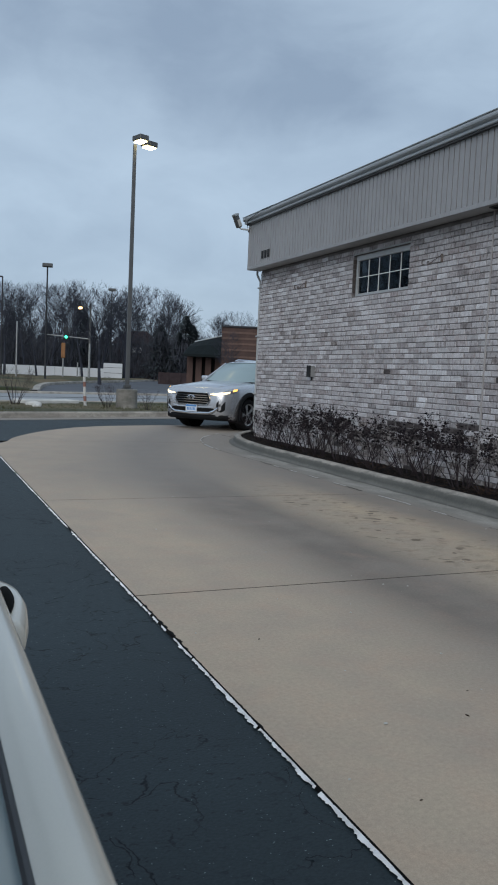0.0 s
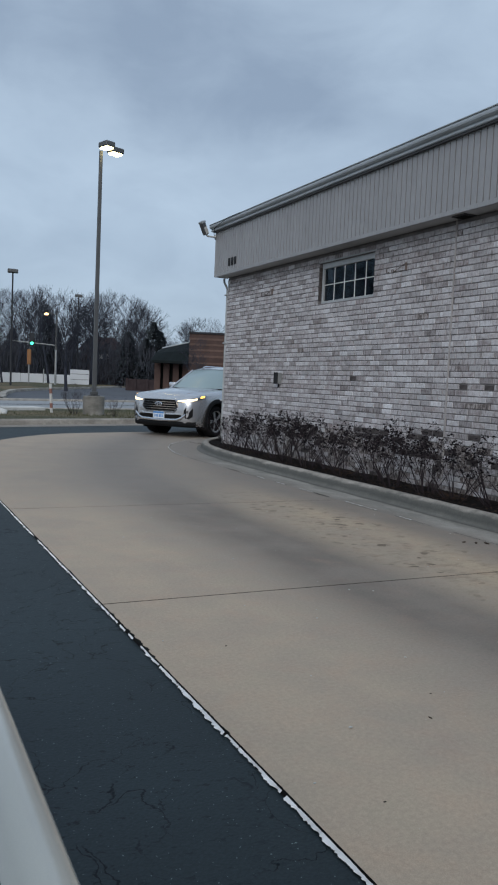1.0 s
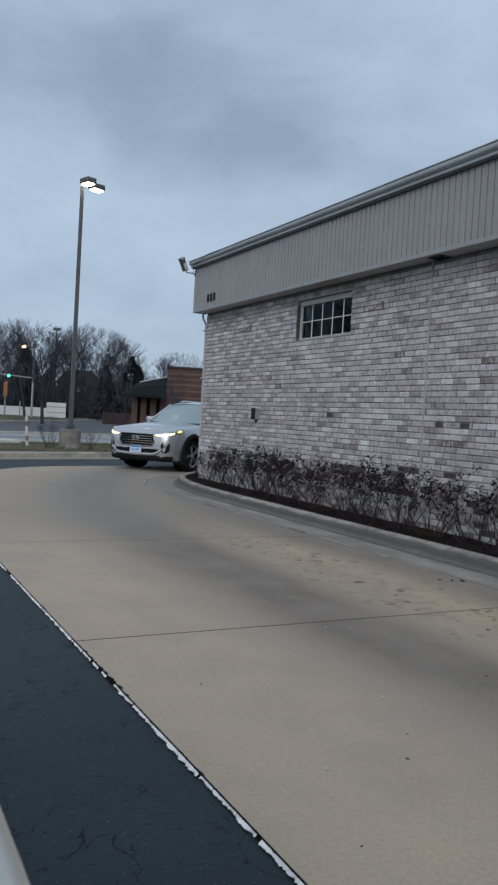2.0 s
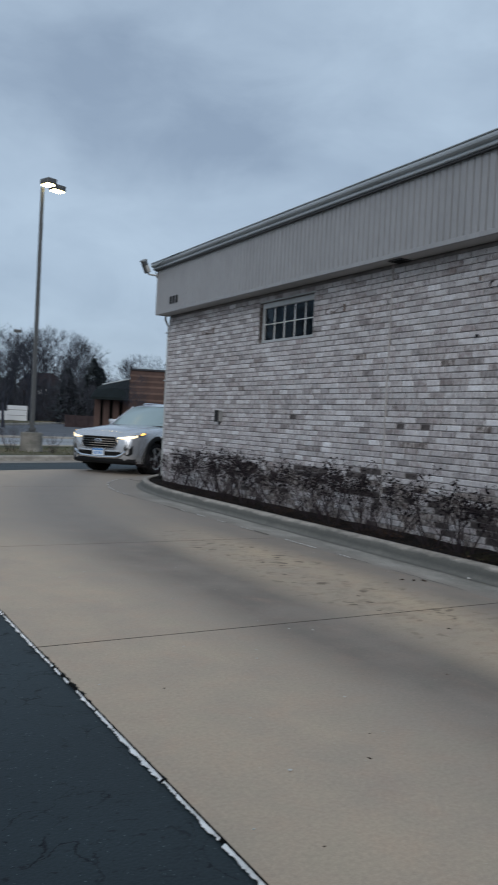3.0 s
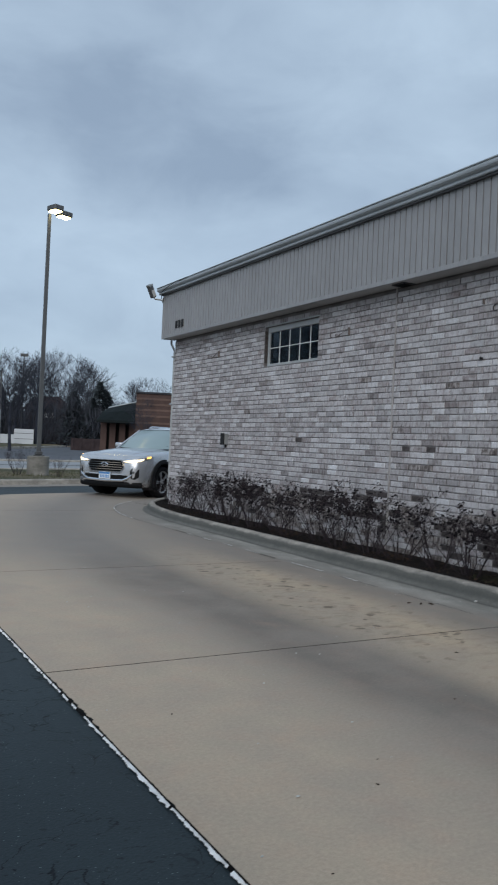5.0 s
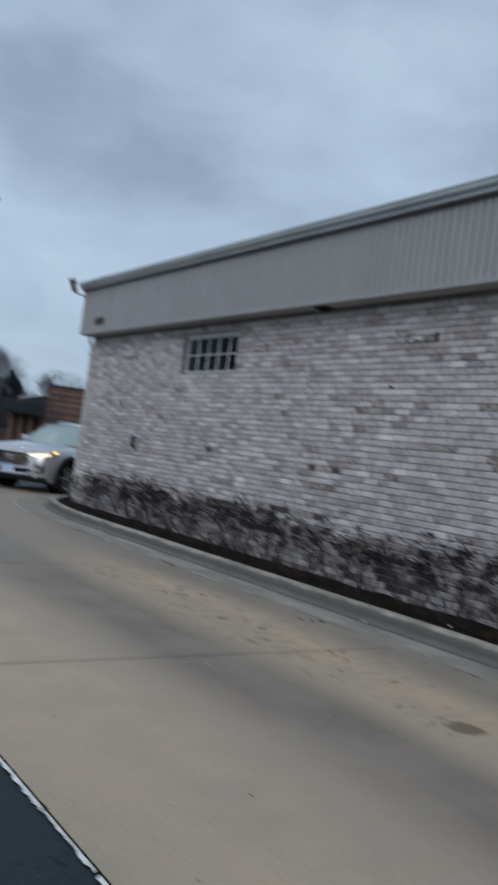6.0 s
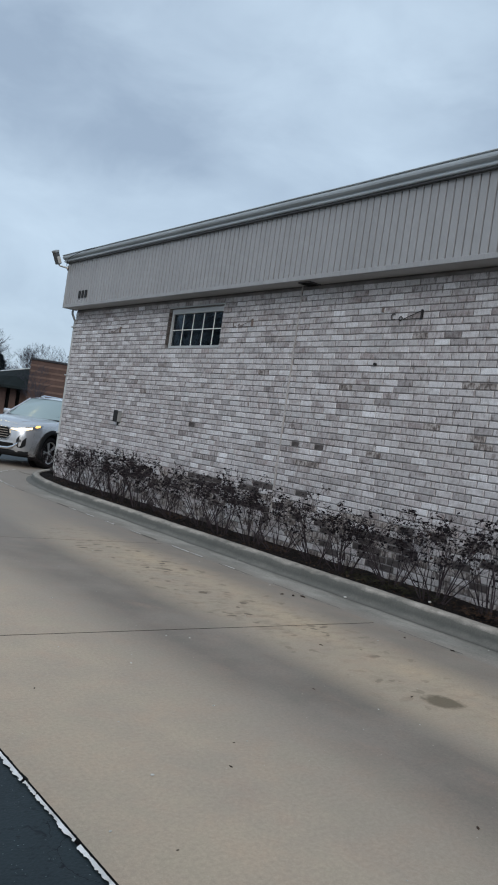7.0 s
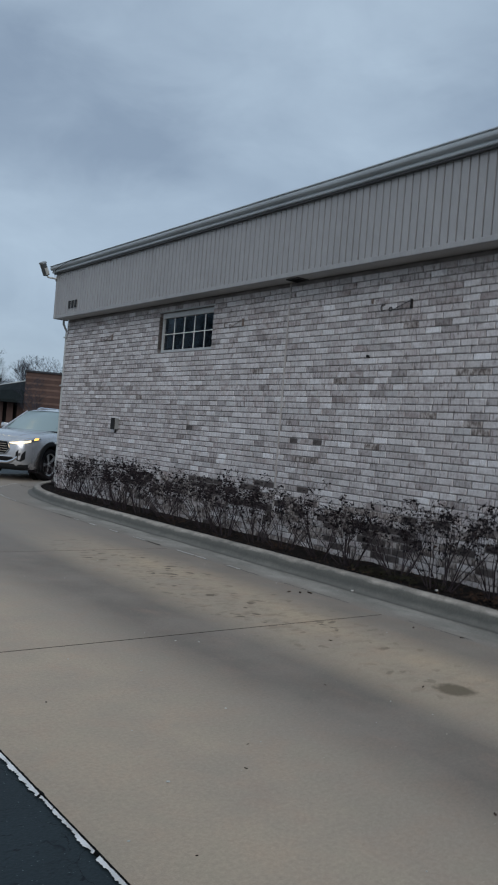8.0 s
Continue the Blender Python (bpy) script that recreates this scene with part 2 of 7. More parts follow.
# the lane bends round the far corner, and the tracks with it
bend = maths(n, l, "MAXIMUM", maths(n, l, "SUBTRACT", py, 9.0), 0.0)
lane = maths(n, l, "SUBTRACT", px, maths(n, l, "MULTIPLY", maths(n, l, "MULTIPLY", bend, bend), 0.034))
slow = noise_of(n, l, coords(n, l, (0.5, 0.22, 1)), 1.0, 4.0)
lane = maths(n, l, "ADD", lane, maths(n, l, "MULTIPLY", maths(n, l, "SUBTRACT", slow, 0.5), 0.6))
base = ramp_of(n, l, maths(n, l, "DIVIDE", maths(n, l, "ADD", lane, 6.0), 5.0), [
    (0.02, (0.462, 0.368, 0.275)), (0.25, (0.462, 0.37, 0.276)), (0.34, (0.355, 0.294, 0.231)), (0.42, (0.195, 0.165, 0.138)),
    (0.50, (0.188, 0.161, 0.134)), (0.57, (0.395, 0.322, 0.24)), (0.68, (0.455, 0.362, 0.26)), (0.765, (0.225, 0.196, 0.165)), (0.93, (0.22, 0.194, 0.165))])
cloud = noise_of(n, l, v, 1.6, 5.0, 0.6)
base = mix_of(n, l, ramp_of(n, l, cloud, [(0.35, (0.45, 0.45, 0.45)), (0.62, (0, 0, 0))]), base, (0.32, 0.272, 0.228))
rust = ramp_of(n, l, noise_of(n, l, coords(n, l, (1.4, 0.9, 1)), 2.6, 8.0, 0.68), [(0.55, (0, 0, 0)), (0.75, (0.3, 0.3, 0.3))])
base = mix_of(n, l, rust, base, (0.385, 0.275, 0.215))
# dark drips in the pale strip between the tracks
strip = ramp_of(n, l, maths(n, l, "DIVIDE", maths(n, l, "ADD", lane, 3.6), 2.0), [
    (0.10, (0, 0, 0)), (0.25, (1, 1, 1)), (0.5, (1, 1, 1)), (0.72, (0, 0, 0))])
cell = n.new("ShaderNodeTexVoronoi")
cell.inputs["Scale"].default_value = 1.0
dv = n.new("ShaderNodeVectorMath")
dv.operation = "MULTIPLY_ADD"
dw = n.new("ShaderNodeTexNoise")
dw.inputs["Scale"].default_value, dw.inputs["Detail"].default_value = 8.0, 4.0
l.new(v, dw.inputs["Vector"])
l.new(dw.outputs["Color"], dv.inputs[0])
dv.inputs[1].default_value = (2.0, 1.6, 0.0)
l.new(coords(n, l, (8.5, 10.0, 1)), dv.inputs[2])
l.new(dv.outputs["Vector"], cell.inputs["Vector"])
size = n.new("ShaderNodeSeparateXYZ")
l.new(cell.outputs["Color"], size.inputs["Vector"])
drips = ramp_of(n, l, maths(n, l, "SUBTRACT", cell.outputs["Distance"], maths(n, l, "MULTIPLY", size.outputs["X"], 0.36)), [(0.0, (0.95, 0.95, 0.95)), (0.07, (0, 0, 0))])
drips = mix_of(n, l, 1.0, drips, ramp_of(n, l, size.outputs["Y"], [(0.10, (0, 0, 0)), (0.55, (1, 1, 1))]), "MULTIPLY")
near = ramp_of(n, l, maths(n, l, "DIVIDE", py, 14.0), [(0.22, (0.25, 0.25, 0.25)), (0.38, (1, 1, 1)), (0.58, (1, 1, 1)), (0.78, (0, 0, 0))])
flock = ramp_of(n, l, noise_of(n, l, coords(n, l, (2.2, 1.3, 1)), 1.0, 4.0, 0.6), [(0.36, (0.2, 0.2, 0.2)), (0.5, (1, 1, 1))])
smear = mix_of(n, l, 1.0, ramp_of(n, l, noise_of(n, l, coords(n, l, (7, 12, 1)), 1.0, 6.0, 0.7), [(0.48, (0, 0, 0)), (0.66, (0.5, 0.5, 0.5))]), flock, "MULTIPLY")
drips = mix_of(n, l, 1.0, mix_of(n, l, 1.0, drips, flock, "MULTIPLY"), smear, "LIGHTEN")
base = mix_of(n, l, mix_of(n, l, 1.0, mix_of(n, l, 1.0, drips, strip, "MULTIPLY"), near, "MULTIPLY"), base, (0.15, 0.117, 0.082))
# one spilt patch
dx, dy = maths(n, l, "MULTIPLY", maths(n, l, "ADD", px, 2.96), 4.6), maths(n, l, "MULTIPLY", maths(n, l, "SUBTRACT", py, 3.6), 5.6)
rad = maths(n, l, "SQRT", maths(n, l, "ADD", maths(n, l, "MULTIPLY", dx, dx), maths(n, l, "MULTIPLY", dy, dy)))
rad = maths(n, l, "ADD", rad, maths(n, l, "MULTIPLY", noise_of(n, l, v, 9.0, 3.0), 0.7))
spill = ramp_of(n, l, rad, [(0.80, (0.9, 0.9, 0.9)), (1.0, (0, 0, 0))])
base = mix_of(n, l, spill, base, (0.145, 0.115, 0.075))
# old grey dirt where cars wait round the bend, widened to carry the far sheen
grime_sheen = mix_of(n, l, 1.0, ramp_of(n, l, maths(n, l, "DIVIDE", maths(n, l, "ADD", py, maths(n, l, "MULTIPLY", cloud, 2.0)), 16.0), [(0.56, (0, 0, 0)), (0.70, (0.75, 0.75, 0.75))]),
               ramp_of(n, l, maths(n, l, "DIVIDE", maths(n, l, "ADD", lane, 6.0), 5.0), [(0.05, (0.3, 0.3, 0.3)), (0.42, (1, 1, 1))]), "MULTIPLY")
base = mix_of(n, l, grime_sheen, base, (0.245, 0.218, 0.192))
fine, grain = noise_of(n, l, v, 55.0, 3.0, 0.7), noise_of(n, l, v, 240.0, 1.0)
tint = noise_of(n, l, v, 4.5, 5.0, 0.65)
base = mix_of(n, l, 1.0, base, ramp_of(n, l, tint, [(0.32, (0.975, 1.0, 0.99)), (0.5, (1.0, 1.0, 1.0)), (0.68, (1.035, 0.99, 0.97))]), "MULTIPLY")
base = mix_of(n, l, 0.32, base, ramp_of(n, l, fine, [(0.25, (0.55, 0.55, 0.55)), (0.75, (1.35, 1.35, 1.35))]), "MULTIPLY")
base = mix_of(n, l, 0.2, base, ramp_of(n, l, grain, [(0.3, (0.55, 0.55, 0.55)), (0.7, (1.38, 1.38, 1.38))]), "MULTIPLY")
speck = ramp_of(n, l, noise_of(n, l, v, 75.0, 0.0), [(0.86, (0, 0, 0)), (0.89, (0.55, 0.55, 0.55))])
base = mix_of(n, l, speck, base, (0.62, 0.58, 0.5))
l.new(base, b.inputs["Base Color"])
bump_of(n, l, b, mix_of(n, l, 0.5, fine, grain), 0.12, 0.003)

# grey concrete of kerbs and gutters, dirt in its hollows
def grey_concrete(name, a, z, seam=False):
    m, n, l, b = shader(name, a, 0.8)
    v = coords(n, l)
    col = ramp_of(n, l, noise_of(n, l, v, 1.1, 5.0, 0.6), [(0.3, a), (0.68, z)])
    streak = ramp_of(n, l, noise_of(n, l, coords(n, l, (1.6, 0.8, 3)), 1.6, 5.0, 0.65), [(0.38, (0.58, 0.59, 0.58)), (0.62, (1.12, 1.12, 1.12))])
    col = mix_of(n, l, 0.8, col, streak, "MULTIPLY")
    if seam:
        # tracked-in dirt from the lane, ragged along its edge
        sp = n.new("ShaderNodeSeparateXYZ")
        l.new(v, sp.inputs["Vector"])
        bend = maths(n, l, "MAXIMUM", maths(n, l, "SUBTRACT", sp.outputs["Y"], 12.0), 0.0)
        rag = maths(n, l, "MULTIPLY", noise_of(n, l, v, 2.6, 5.0, 0.6), 0.42)
        way = maths(n, l, "ADD", maths(n, l, "SUBTRACT", sp.outputs["X"], maths(n, l, "MULTIPLY", maths(n, l, "MULTIPLY", bend, bend), 0.10)), rag)
        col = mix_of(n, l, ramp_of(n, l, maths(n, l, "ADD", way, 2.0), [(0.30, (0.9, 0.9, 0.9)), (0.62, (0, 0, 0))]), col, (0.245, 0.215, 0.186))
    fine = noise_of(n, l, v, 60.0, 3.0, 0.7)
    col = mix_of(n, l, 0.5, col, ramp_of(n, l, fine, [(0.3, (0.6, 0.6, 0.6)), (0.7, (1.3, 1.3, 1.3))]), "MULTIPLY")
    l.new(col, b.inputs["Base Color"])
    bump_of(n, l, b, fine, 0.2, 0.004)
    return m


M_kerb = grey_concrete("kerb_concrete", (0.30, 0.272, 0.24), (0.43, 0.398, 0.352))
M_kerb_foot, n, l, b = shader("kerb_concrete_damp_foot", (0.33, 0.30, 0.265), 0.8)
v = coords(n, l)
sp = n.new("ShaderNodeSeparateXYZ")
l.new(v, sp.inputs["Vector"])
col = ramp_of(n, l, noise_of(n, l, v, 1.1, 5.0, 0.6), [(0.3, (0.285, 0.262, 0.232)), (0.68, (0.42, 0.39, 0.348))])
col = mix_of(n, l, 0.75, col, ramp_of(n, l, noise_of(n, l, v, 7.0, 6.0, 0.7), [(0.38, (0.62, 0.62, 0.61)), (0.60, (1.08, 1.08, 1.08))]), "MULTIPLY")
# green-grey tone, darkest on the lower face, with a ragged upper edge
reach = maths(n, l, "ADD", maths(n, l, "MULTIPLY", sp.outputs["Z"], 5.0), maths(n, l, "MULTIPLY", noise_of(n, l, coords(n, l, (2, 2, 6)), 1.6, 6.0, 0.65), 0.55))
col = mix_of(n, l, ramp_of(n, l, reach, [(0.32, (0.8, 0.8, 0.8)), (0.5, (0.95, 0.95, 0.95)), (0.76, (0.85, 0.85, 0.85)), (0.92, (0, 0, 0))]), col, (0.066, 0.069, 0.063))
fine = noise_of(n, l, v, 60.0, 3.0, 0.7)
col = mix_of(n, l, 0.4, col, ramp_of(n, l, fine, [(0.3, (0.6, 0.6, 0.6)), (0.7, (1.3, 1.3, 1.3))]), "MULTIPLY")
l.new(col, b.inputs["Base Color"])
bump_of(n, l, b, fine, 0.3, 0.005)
M_gutter_pan = grey_concrete("gutter_concrete", (0.25, 0.239, 0.215), (0.35, 0.336, 0.303), True)
M_joint = worn("joint_dirt", (0.012, 0.011, 0.010), 0.9)
M_paint = worn("flaked_white_paint", (0.8, 0.8, 0.79), 0.6, 0.0, 0.2, 50.0, 8.0)
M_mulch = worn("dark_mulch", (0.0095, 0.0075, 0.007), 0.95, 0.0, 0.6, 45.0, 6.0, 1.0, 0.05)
M_litter = worn("dead_leaves", (0.045, 0.03, 0.022), 0.85, 0.0, 0.6, 30.0, 9.0)


def brick_mat(name, island):
    m, n, l, b = shader(name, (0.4, 0.36, 0.34), 0.85)
    if island:
        rnd = n.new("ShaderNodeNewGeometry").outputs["Random Per Island"]
    else:
        rnd = n.new("ShaderNodeObjectInfo").outputs["Random"]
    other = maths(n, l, "FRACT", maths(n, l, "MULTIPLY", rnd, 17.31))
    third = maths(n, l, "FRACT", maths(n, l, "MULTIPLY", rnd, 71.7))
    geo = n.new("ShaderNodeNewGeometry")

    def place(scale):
        mp = n.new("ShaderNodeMapping")
        mp.inputs["Scale"].default_value = scale
        l.new(geo.outputs["Position"], mp.inputs["Vector"])
        return mp.outputs["Vector"]

    v = place((1, 1, 1))
    # the clay under the wash: pinkish, buff and grey-brown bricks
    clay = ramp_of(n, l, other, [(0.0, (0.205, 0.178, 0.178)), (0.3, (0.29, 0.243, 0.24)), (0.6, (0.25, 0.230, 0.225)), (0.85, (0.31, 0.268, 0.262)), (1.0, (0.15, 0.126, 0.124))])
    wash_col = ramp_of(n, l, third, [(0.0, (0.415, 0.398, 0.41)), (0.5, (0.485, 0.472, 0.484)), (0.85, (0.53, 0.523, 0.54)), (1.0, (0.62, 0.622, 0.645))])
    # how much whitewash is left: by brick, by broad patches of the wall, and by blotches on each face
    broad = noise_of(n, l, v, 1.25, 4.0, 0.6)
    blotch = mix_of(n, l, 0.45, noise_of(n, l, place((1, 8.5, 12.9)), 1.0, 2.0, 0.5, 0.2), noise_of(n, l, place((1, 34, 15)), 1.0, 5.0, 0.66, 0.5))
    left = maths(n, l, "ADD", maths(n, l, "MULTIPLY", rnd, 0.50), maths(n, l, "MULTIPLY", broad, 1.1))
    left = maths(n, l, "ADD", left, maths(n, l, "MULTIPLY", blotch, 1.9))
    col = mix_of(n, l, ramp_of(n, l, maths(n, l, "SUBTRACT", left, 1.2), [(0.08, (0.08, 0.08, 0.08)), (0.34, (0.55, 0.55, 0.55)), (0.72, (1, 1, 1))]), clay, wash_col)
    # bare dark ends and scuffs on some bricks
    scuff = noise_of(n, l, place((1, 26, 9)), 1.0, 3.0, 0.6)
    worn_here = mix_of(n, l, 1.0, ramp_of(n, l, scuff, [(0.51, (0, 0, 0)), (0.66, (0.85, 0.85, 0.85))]), ramp_of(n, l, third, [(0.15, (1, 1, 1)), (0.6, (0.36, 0.36, 0.36))]), "MULTIPLY")
    col = mix_of(n, l, worn_here, col, (0.135, 0.115, 0.112))
    tone = maths(n, l, "FRACT", maths(n, l, "MULTIPLY", rnd, 131.3))
    col = mix_of(n, l, 1.0, col, ramp_of(n, l, tone, [(0.0, (0.74, 0.735, 0.73)), (0.25, (0.98, 0.975, 0.97)), (0.75, (1.08, 1.08, 1.08)), (1.0, (1.18, 1.18, 1.18))]), "MULTIPLY")
    pit = noise_of(n, l, v, 130.0, 3.0, 0.7)
    col = mix_of(n, l, 0.55, col, ramp_of(n, l, pit, [(0.3, (0.62, 0.62, 0.62)), (0.65, (1.2, 1.2, 1.2))]), "MULTIPLY")
    l.new(col, b.inputs["Base Color"])
    bump_of(n, l, b, mix_of(n, l, 0.5, blotch, pit), 0.5, 0.006)
    return m


M_brick_one, M_brick_many = brick_mat("brick_face", False), brick_mat("brick_field", True)
M_brick_dark = worn("dark_brick", (0.062, 0.053, 0.052), 0.9, 0.0, 0.55, 90.0, 9.0, 0.5)
M_brick_scuffed, n, l, b = shader("scuffed_brick", (0.2, 0.18, 0.17), 0.9)
geo = n.new("ShaderNodeNewGeometry")
mp = n.new("ShaderNodeMapping")
mp.inputs["Scale"].default_value = (1, 22, 10)
l.new(geo.outputs["Position"], mp.inputs["Vector"])
rub = noise_of(n, l, mp.outputs["Vector"], 1.0, 4.0, 0.6, 0.3)
l.new(ramp_of(n, l, rub, [(0.36, (0.07, 0.059, 0.056)), (0.47, (0.165, 0.142, 0.135)), (0.58, (0.36, 0.335, 0.325))]), b.inputs["Base Color"])
bump_of(n, l, b, rub, 0.5, 0.006)
M_post_base = grey_concrete("stained_base_concrete", (0.15, 0.14, 0.125), (0.26, 0.25, 0.225))
M_mortar = worn("grey_mortar", (0.182, 0.172, 0.172), 0.95, 0.0, 0.35, 90.0, 3.0, 0.5)
M_caulk = worn("pale_caulk", (0.36, 0.34, 0.33), 0.7)

# painted metal siding, with faint streaks that run down it
M_siding, n, l, b = shader("taupe_siding", (0.25, 0.235, 0.22), 0.5)
v = coords(n, l, (1, 6, 0.5))
col = ramp_of(n, l, noise_of(n, l, v, 1.4, 4.0), [(0.3, (0.263, 0.265, 0.272)), (0.7, (0.306, 0.308, 0.317))])
col = mix_of(n, l, 0.25, col, ramp_of(n, l, noise_of(n, l, v, 9.0, 4.0, 0.7), [(0.3, (0.7, 0.7, 0.7)), (0.7, (1.2, 1.2, 1.2))]), "MULTIPLY")
l.new(col, b.inputs["Base Color"])
M_soffit = worn("soffit_paint", (0.40, 0.395, 0.39), 0.6, 0.0, 0.12, 30.0, 1.2)
M_gutter = worn("gutter_metal", (0.35, 0.385, 0.41), 0.42, 0.0, 0.14, 40.0, 1.0, 0.1)
M_gutter_lip = worn("gutter_edge", (0.06, 0.06, 0.062), 0.5)
M_frame = worn("window_frame_paint", (0.37, 0.39, 0.40), 0.5, 0.0, 0.15)
M_white = worn("white_paint", (0.75, 0.75, 0.74), 0.45, 0.0, 0.08)
M_black = worn("black_metal", (0.02, 0.02, 0.021), 0.5, 0.0, 0.3)
M_rusty = worn("rusty_iron", (0.15, 0.125, 0.115), 0.8, 0.0, 0.3)
M_seal = worn("grey_rubber", (0.07, 0.072, 0.075), 0.7)
M_reveal_shade = worn("stained_jamb", (0.066, 0.056, 0.052), 0.8, 0.0, 0.4)
M_plastic = worn("black_plastic", (0.009, 0.0095, 0.0105), 0.6, 0.0, 0.2, 80.0)
M_dark_hole = worn("dark_cavity", (0.008, 0.008, 0.008), 0.9)
M_galv = worn("galvanised_metal", (0.30, 0.31, 0.31), 0.45, 0.6, 0.2)
M_bronze = worn("grey_brown_pole_paint", (0.072, 0.075, 0.077), 0.5, 0.0, 0.2, 30.0, 2.0)
M_darkpole = worn("dark_pole_paint", (0.035, 0.037, 0.042), 0.5, 0.0, 0.2)
M_roof = worn("grey_roof", (0.2, 0.2, 0.2), 0.8)

M_glass, n, l, b = shader("dark_window_glass", (0.012, 0.016, 0.02), 0.04)
b.inputs["IOR"].default_value, b.inputs["Transmission Weight"].default_value = 1.42, 1.0
b.inputs["Specular Tint"].default_value = (0.5, 0.78, 1.0, 1)
b.inputs["Specular IOR Level"].default_value = 0.5
b.inputs["Base Color"].default_value = (0.03, 0.075, 0.11, 1)
bump_of(n, l, b, noise_of(n, l, coords(n, l), 2.5, 2.0), 0.05, 0.02)
# pale teal base colour stands in for the sky reflected in the glass
M_carglass, n, l, b = shader("car_glass", (0.3, 0.39, 0.41), 0.14)
b.inputs["IOR"].default_value, b.inputs["Transmission Weight"].default_value = 1.12, 0.1
b.inputs["Base Color"].default_value = (0.31, 0.40, 0.42, 1)
b.inputs["Coat Weight"].default_value, b.inputs["Coat IOR"].default_value = 0.35, 1.5
b.inputs["Coat Roughness"].default_value = 0.2


def car_paint(name, colour, metal):
    m, n, l, b = shader(name, colour, 0.26, metal)
    b.inputs["Coat Weight"].default_value, b.inputs["Coat Roughness"].default_value = 0.7, 0.12
    flake = noise_of(n, l, coords(n, l), 900.0, 1.0)
    dust = noise_of(n, l, coords(n, l), 3.0, 4.0)
    col = mix_of(n, l, ramp_of(n, l, flake, [(0.3, (0.12, 0.12, 0.12)), (0.7, (0, 0, 0))]), colour, tuple(c * 0.6 for c in colour))
    col = mix_of(n, l, ramp_of(n, l, dust, [(0.45, (0, 0, 0)), (0.75, (0.2, 0.2, 0.2))]), col, (0.3, 0.29, 0.27))
    l.new(col, b.inputs["Base Color"])
    return m


M_silver = car_paint("silver_car_paint", (0.60, 0.61, 0.635), 0.72)
M_pearl = car_paint("pearl_car_paint", (0.72, 0.68, 0.585), 0.05)
M_chrome = worn("chrome", (0.7, 0.7, 0.72), 0.16, 1.0, 0.08)
M_tyre = worn("tyre_rubber", (0.010, 0.010, 0.011), 0.85, 0.0, 0.3, 60.0)
M_alloy = worn("alloy_rim", (0.42, 0.425, 0.43), 0.38, 0.7, 0.15)
M_plate_white = worn("plate_face", (0.62, 0.68, 0.74), 0.5)
M_plate_blue = worn("plate_blue", (0.07, 0.22, 0.5), 0.5)


def glow(name, colour, power):
    m, n, l, b = shader(name, colour, 0.3)
    b.inputs["Emission Color"].default_value, b.inputs["Emission Strength"].default_value = (*colour, 1), power
    return m


M_lamp = glow("lit_lamp_lens", (1.0, 0.86, 0.45), 9.0)
M_head = glow("lit_headlamp", (1.0, 0.82, 0.54), 1.25)
M_amber = glow("lit_amber_lamp", (1.0, 0.55, 0.12), 2.0)
M_green = glow("lit_green_lamp", (0.05, 1.0, 0.55), 4.0)
M_street = glow("lit_street_lamp", (1.0, 0.62, 0.3), 4.0)
M_screen = glow("lit_panes", (0.85, 0.88, 0.9), 0.05)

M_grass, n, l, b = shader("winter_grass", (0.08, 0.08, 0.04), 0.95)
v = coords(n, l)
col = ramp_of(n, l, noise_of(n, l, v, 0.14, 5.0), [(0.38, (0.035, 0.045, 0.018)), (0.62, (0.15, 0.115, 0.065))])
col = mix_of(n, l, 0.7, col, ramp_of(n, l, noise_of(n, l, v, 9.0, 5.0, 0.7), [(0.3, (0.5, 0.5, 0.5)), (0.7, (1.4, 1.4, 1.4))]), "MULTIPLY")
l.new(col, b.inputs["Base Color"])
bump_of(n, l, b, noise_of(n, l, v, 30.0, 4.0), 0.8, 0.04)
M_blade = worn("grass_blades", (0.06, 0.065, 0.028), 0.9, 0.0, 0.5, 8.0, 0.5)
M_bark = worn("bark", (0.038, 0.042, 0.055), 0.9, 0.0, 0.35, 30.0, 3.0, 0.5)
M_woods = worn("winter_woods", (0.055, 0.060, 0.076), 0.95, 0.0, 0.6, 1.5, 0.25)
M_twig = worn("dark_twigs", (0.040, 0.032, 0.036), 0.9, 0.0, 0.4, 60.0, 5.0)
M_dryleaf, n, l, b = shader("withered_leaves", (0.02, 0.02, 0.022), 0.85)
rnd = n.new("ShaderNodeNewGeometry").outputs["Random Per Island"]
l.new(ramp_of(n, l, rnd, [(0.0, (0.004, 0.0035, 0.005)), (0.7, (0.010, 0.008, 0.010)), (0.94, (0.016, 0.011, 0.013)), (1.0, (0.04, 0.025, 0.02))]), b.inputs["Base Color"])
M_weed = worn("low_weeds", (0.026, 0.025, 0.013), 0.9, 0.0, 0.5, 30.0, 8.0)
M_rustleaf = worn("rusty_leaves", (0.045, 0.027, 0.018), 0.9, 0.0, 0.5, 30.0, 8.0)
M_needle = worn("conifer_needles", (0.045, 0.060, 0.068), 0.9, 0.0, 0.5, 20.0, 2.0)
M_far_brick = worn("brown_brick", (0.07, 0.042, 0.035), 0.9, 0.0, 0.3, 30.0, 1.0)
M_far_band = worn("pale_brick_band", (0.12, 0.075, 0.06), 0.9, 0.0, 0.3, 30.0, 1.0)
M_awning = worn("dark_green_awning", (0.007, 0.011, 0.012), 0.7, 0.0, 0.3)
M_pale_wall = worn("pale_painted_wall", (0.60, 0.62, 0.64), 0.7, 0.0, 0.08, 8.0, 0.3)
M_yellow = worn("yellow_housing", (0.24, 0.11, 0.04), 0.6)
M_house = worn("brown_cladding", (0.048, 0.036, 0.038), 0.9, 0.0, 0.3)
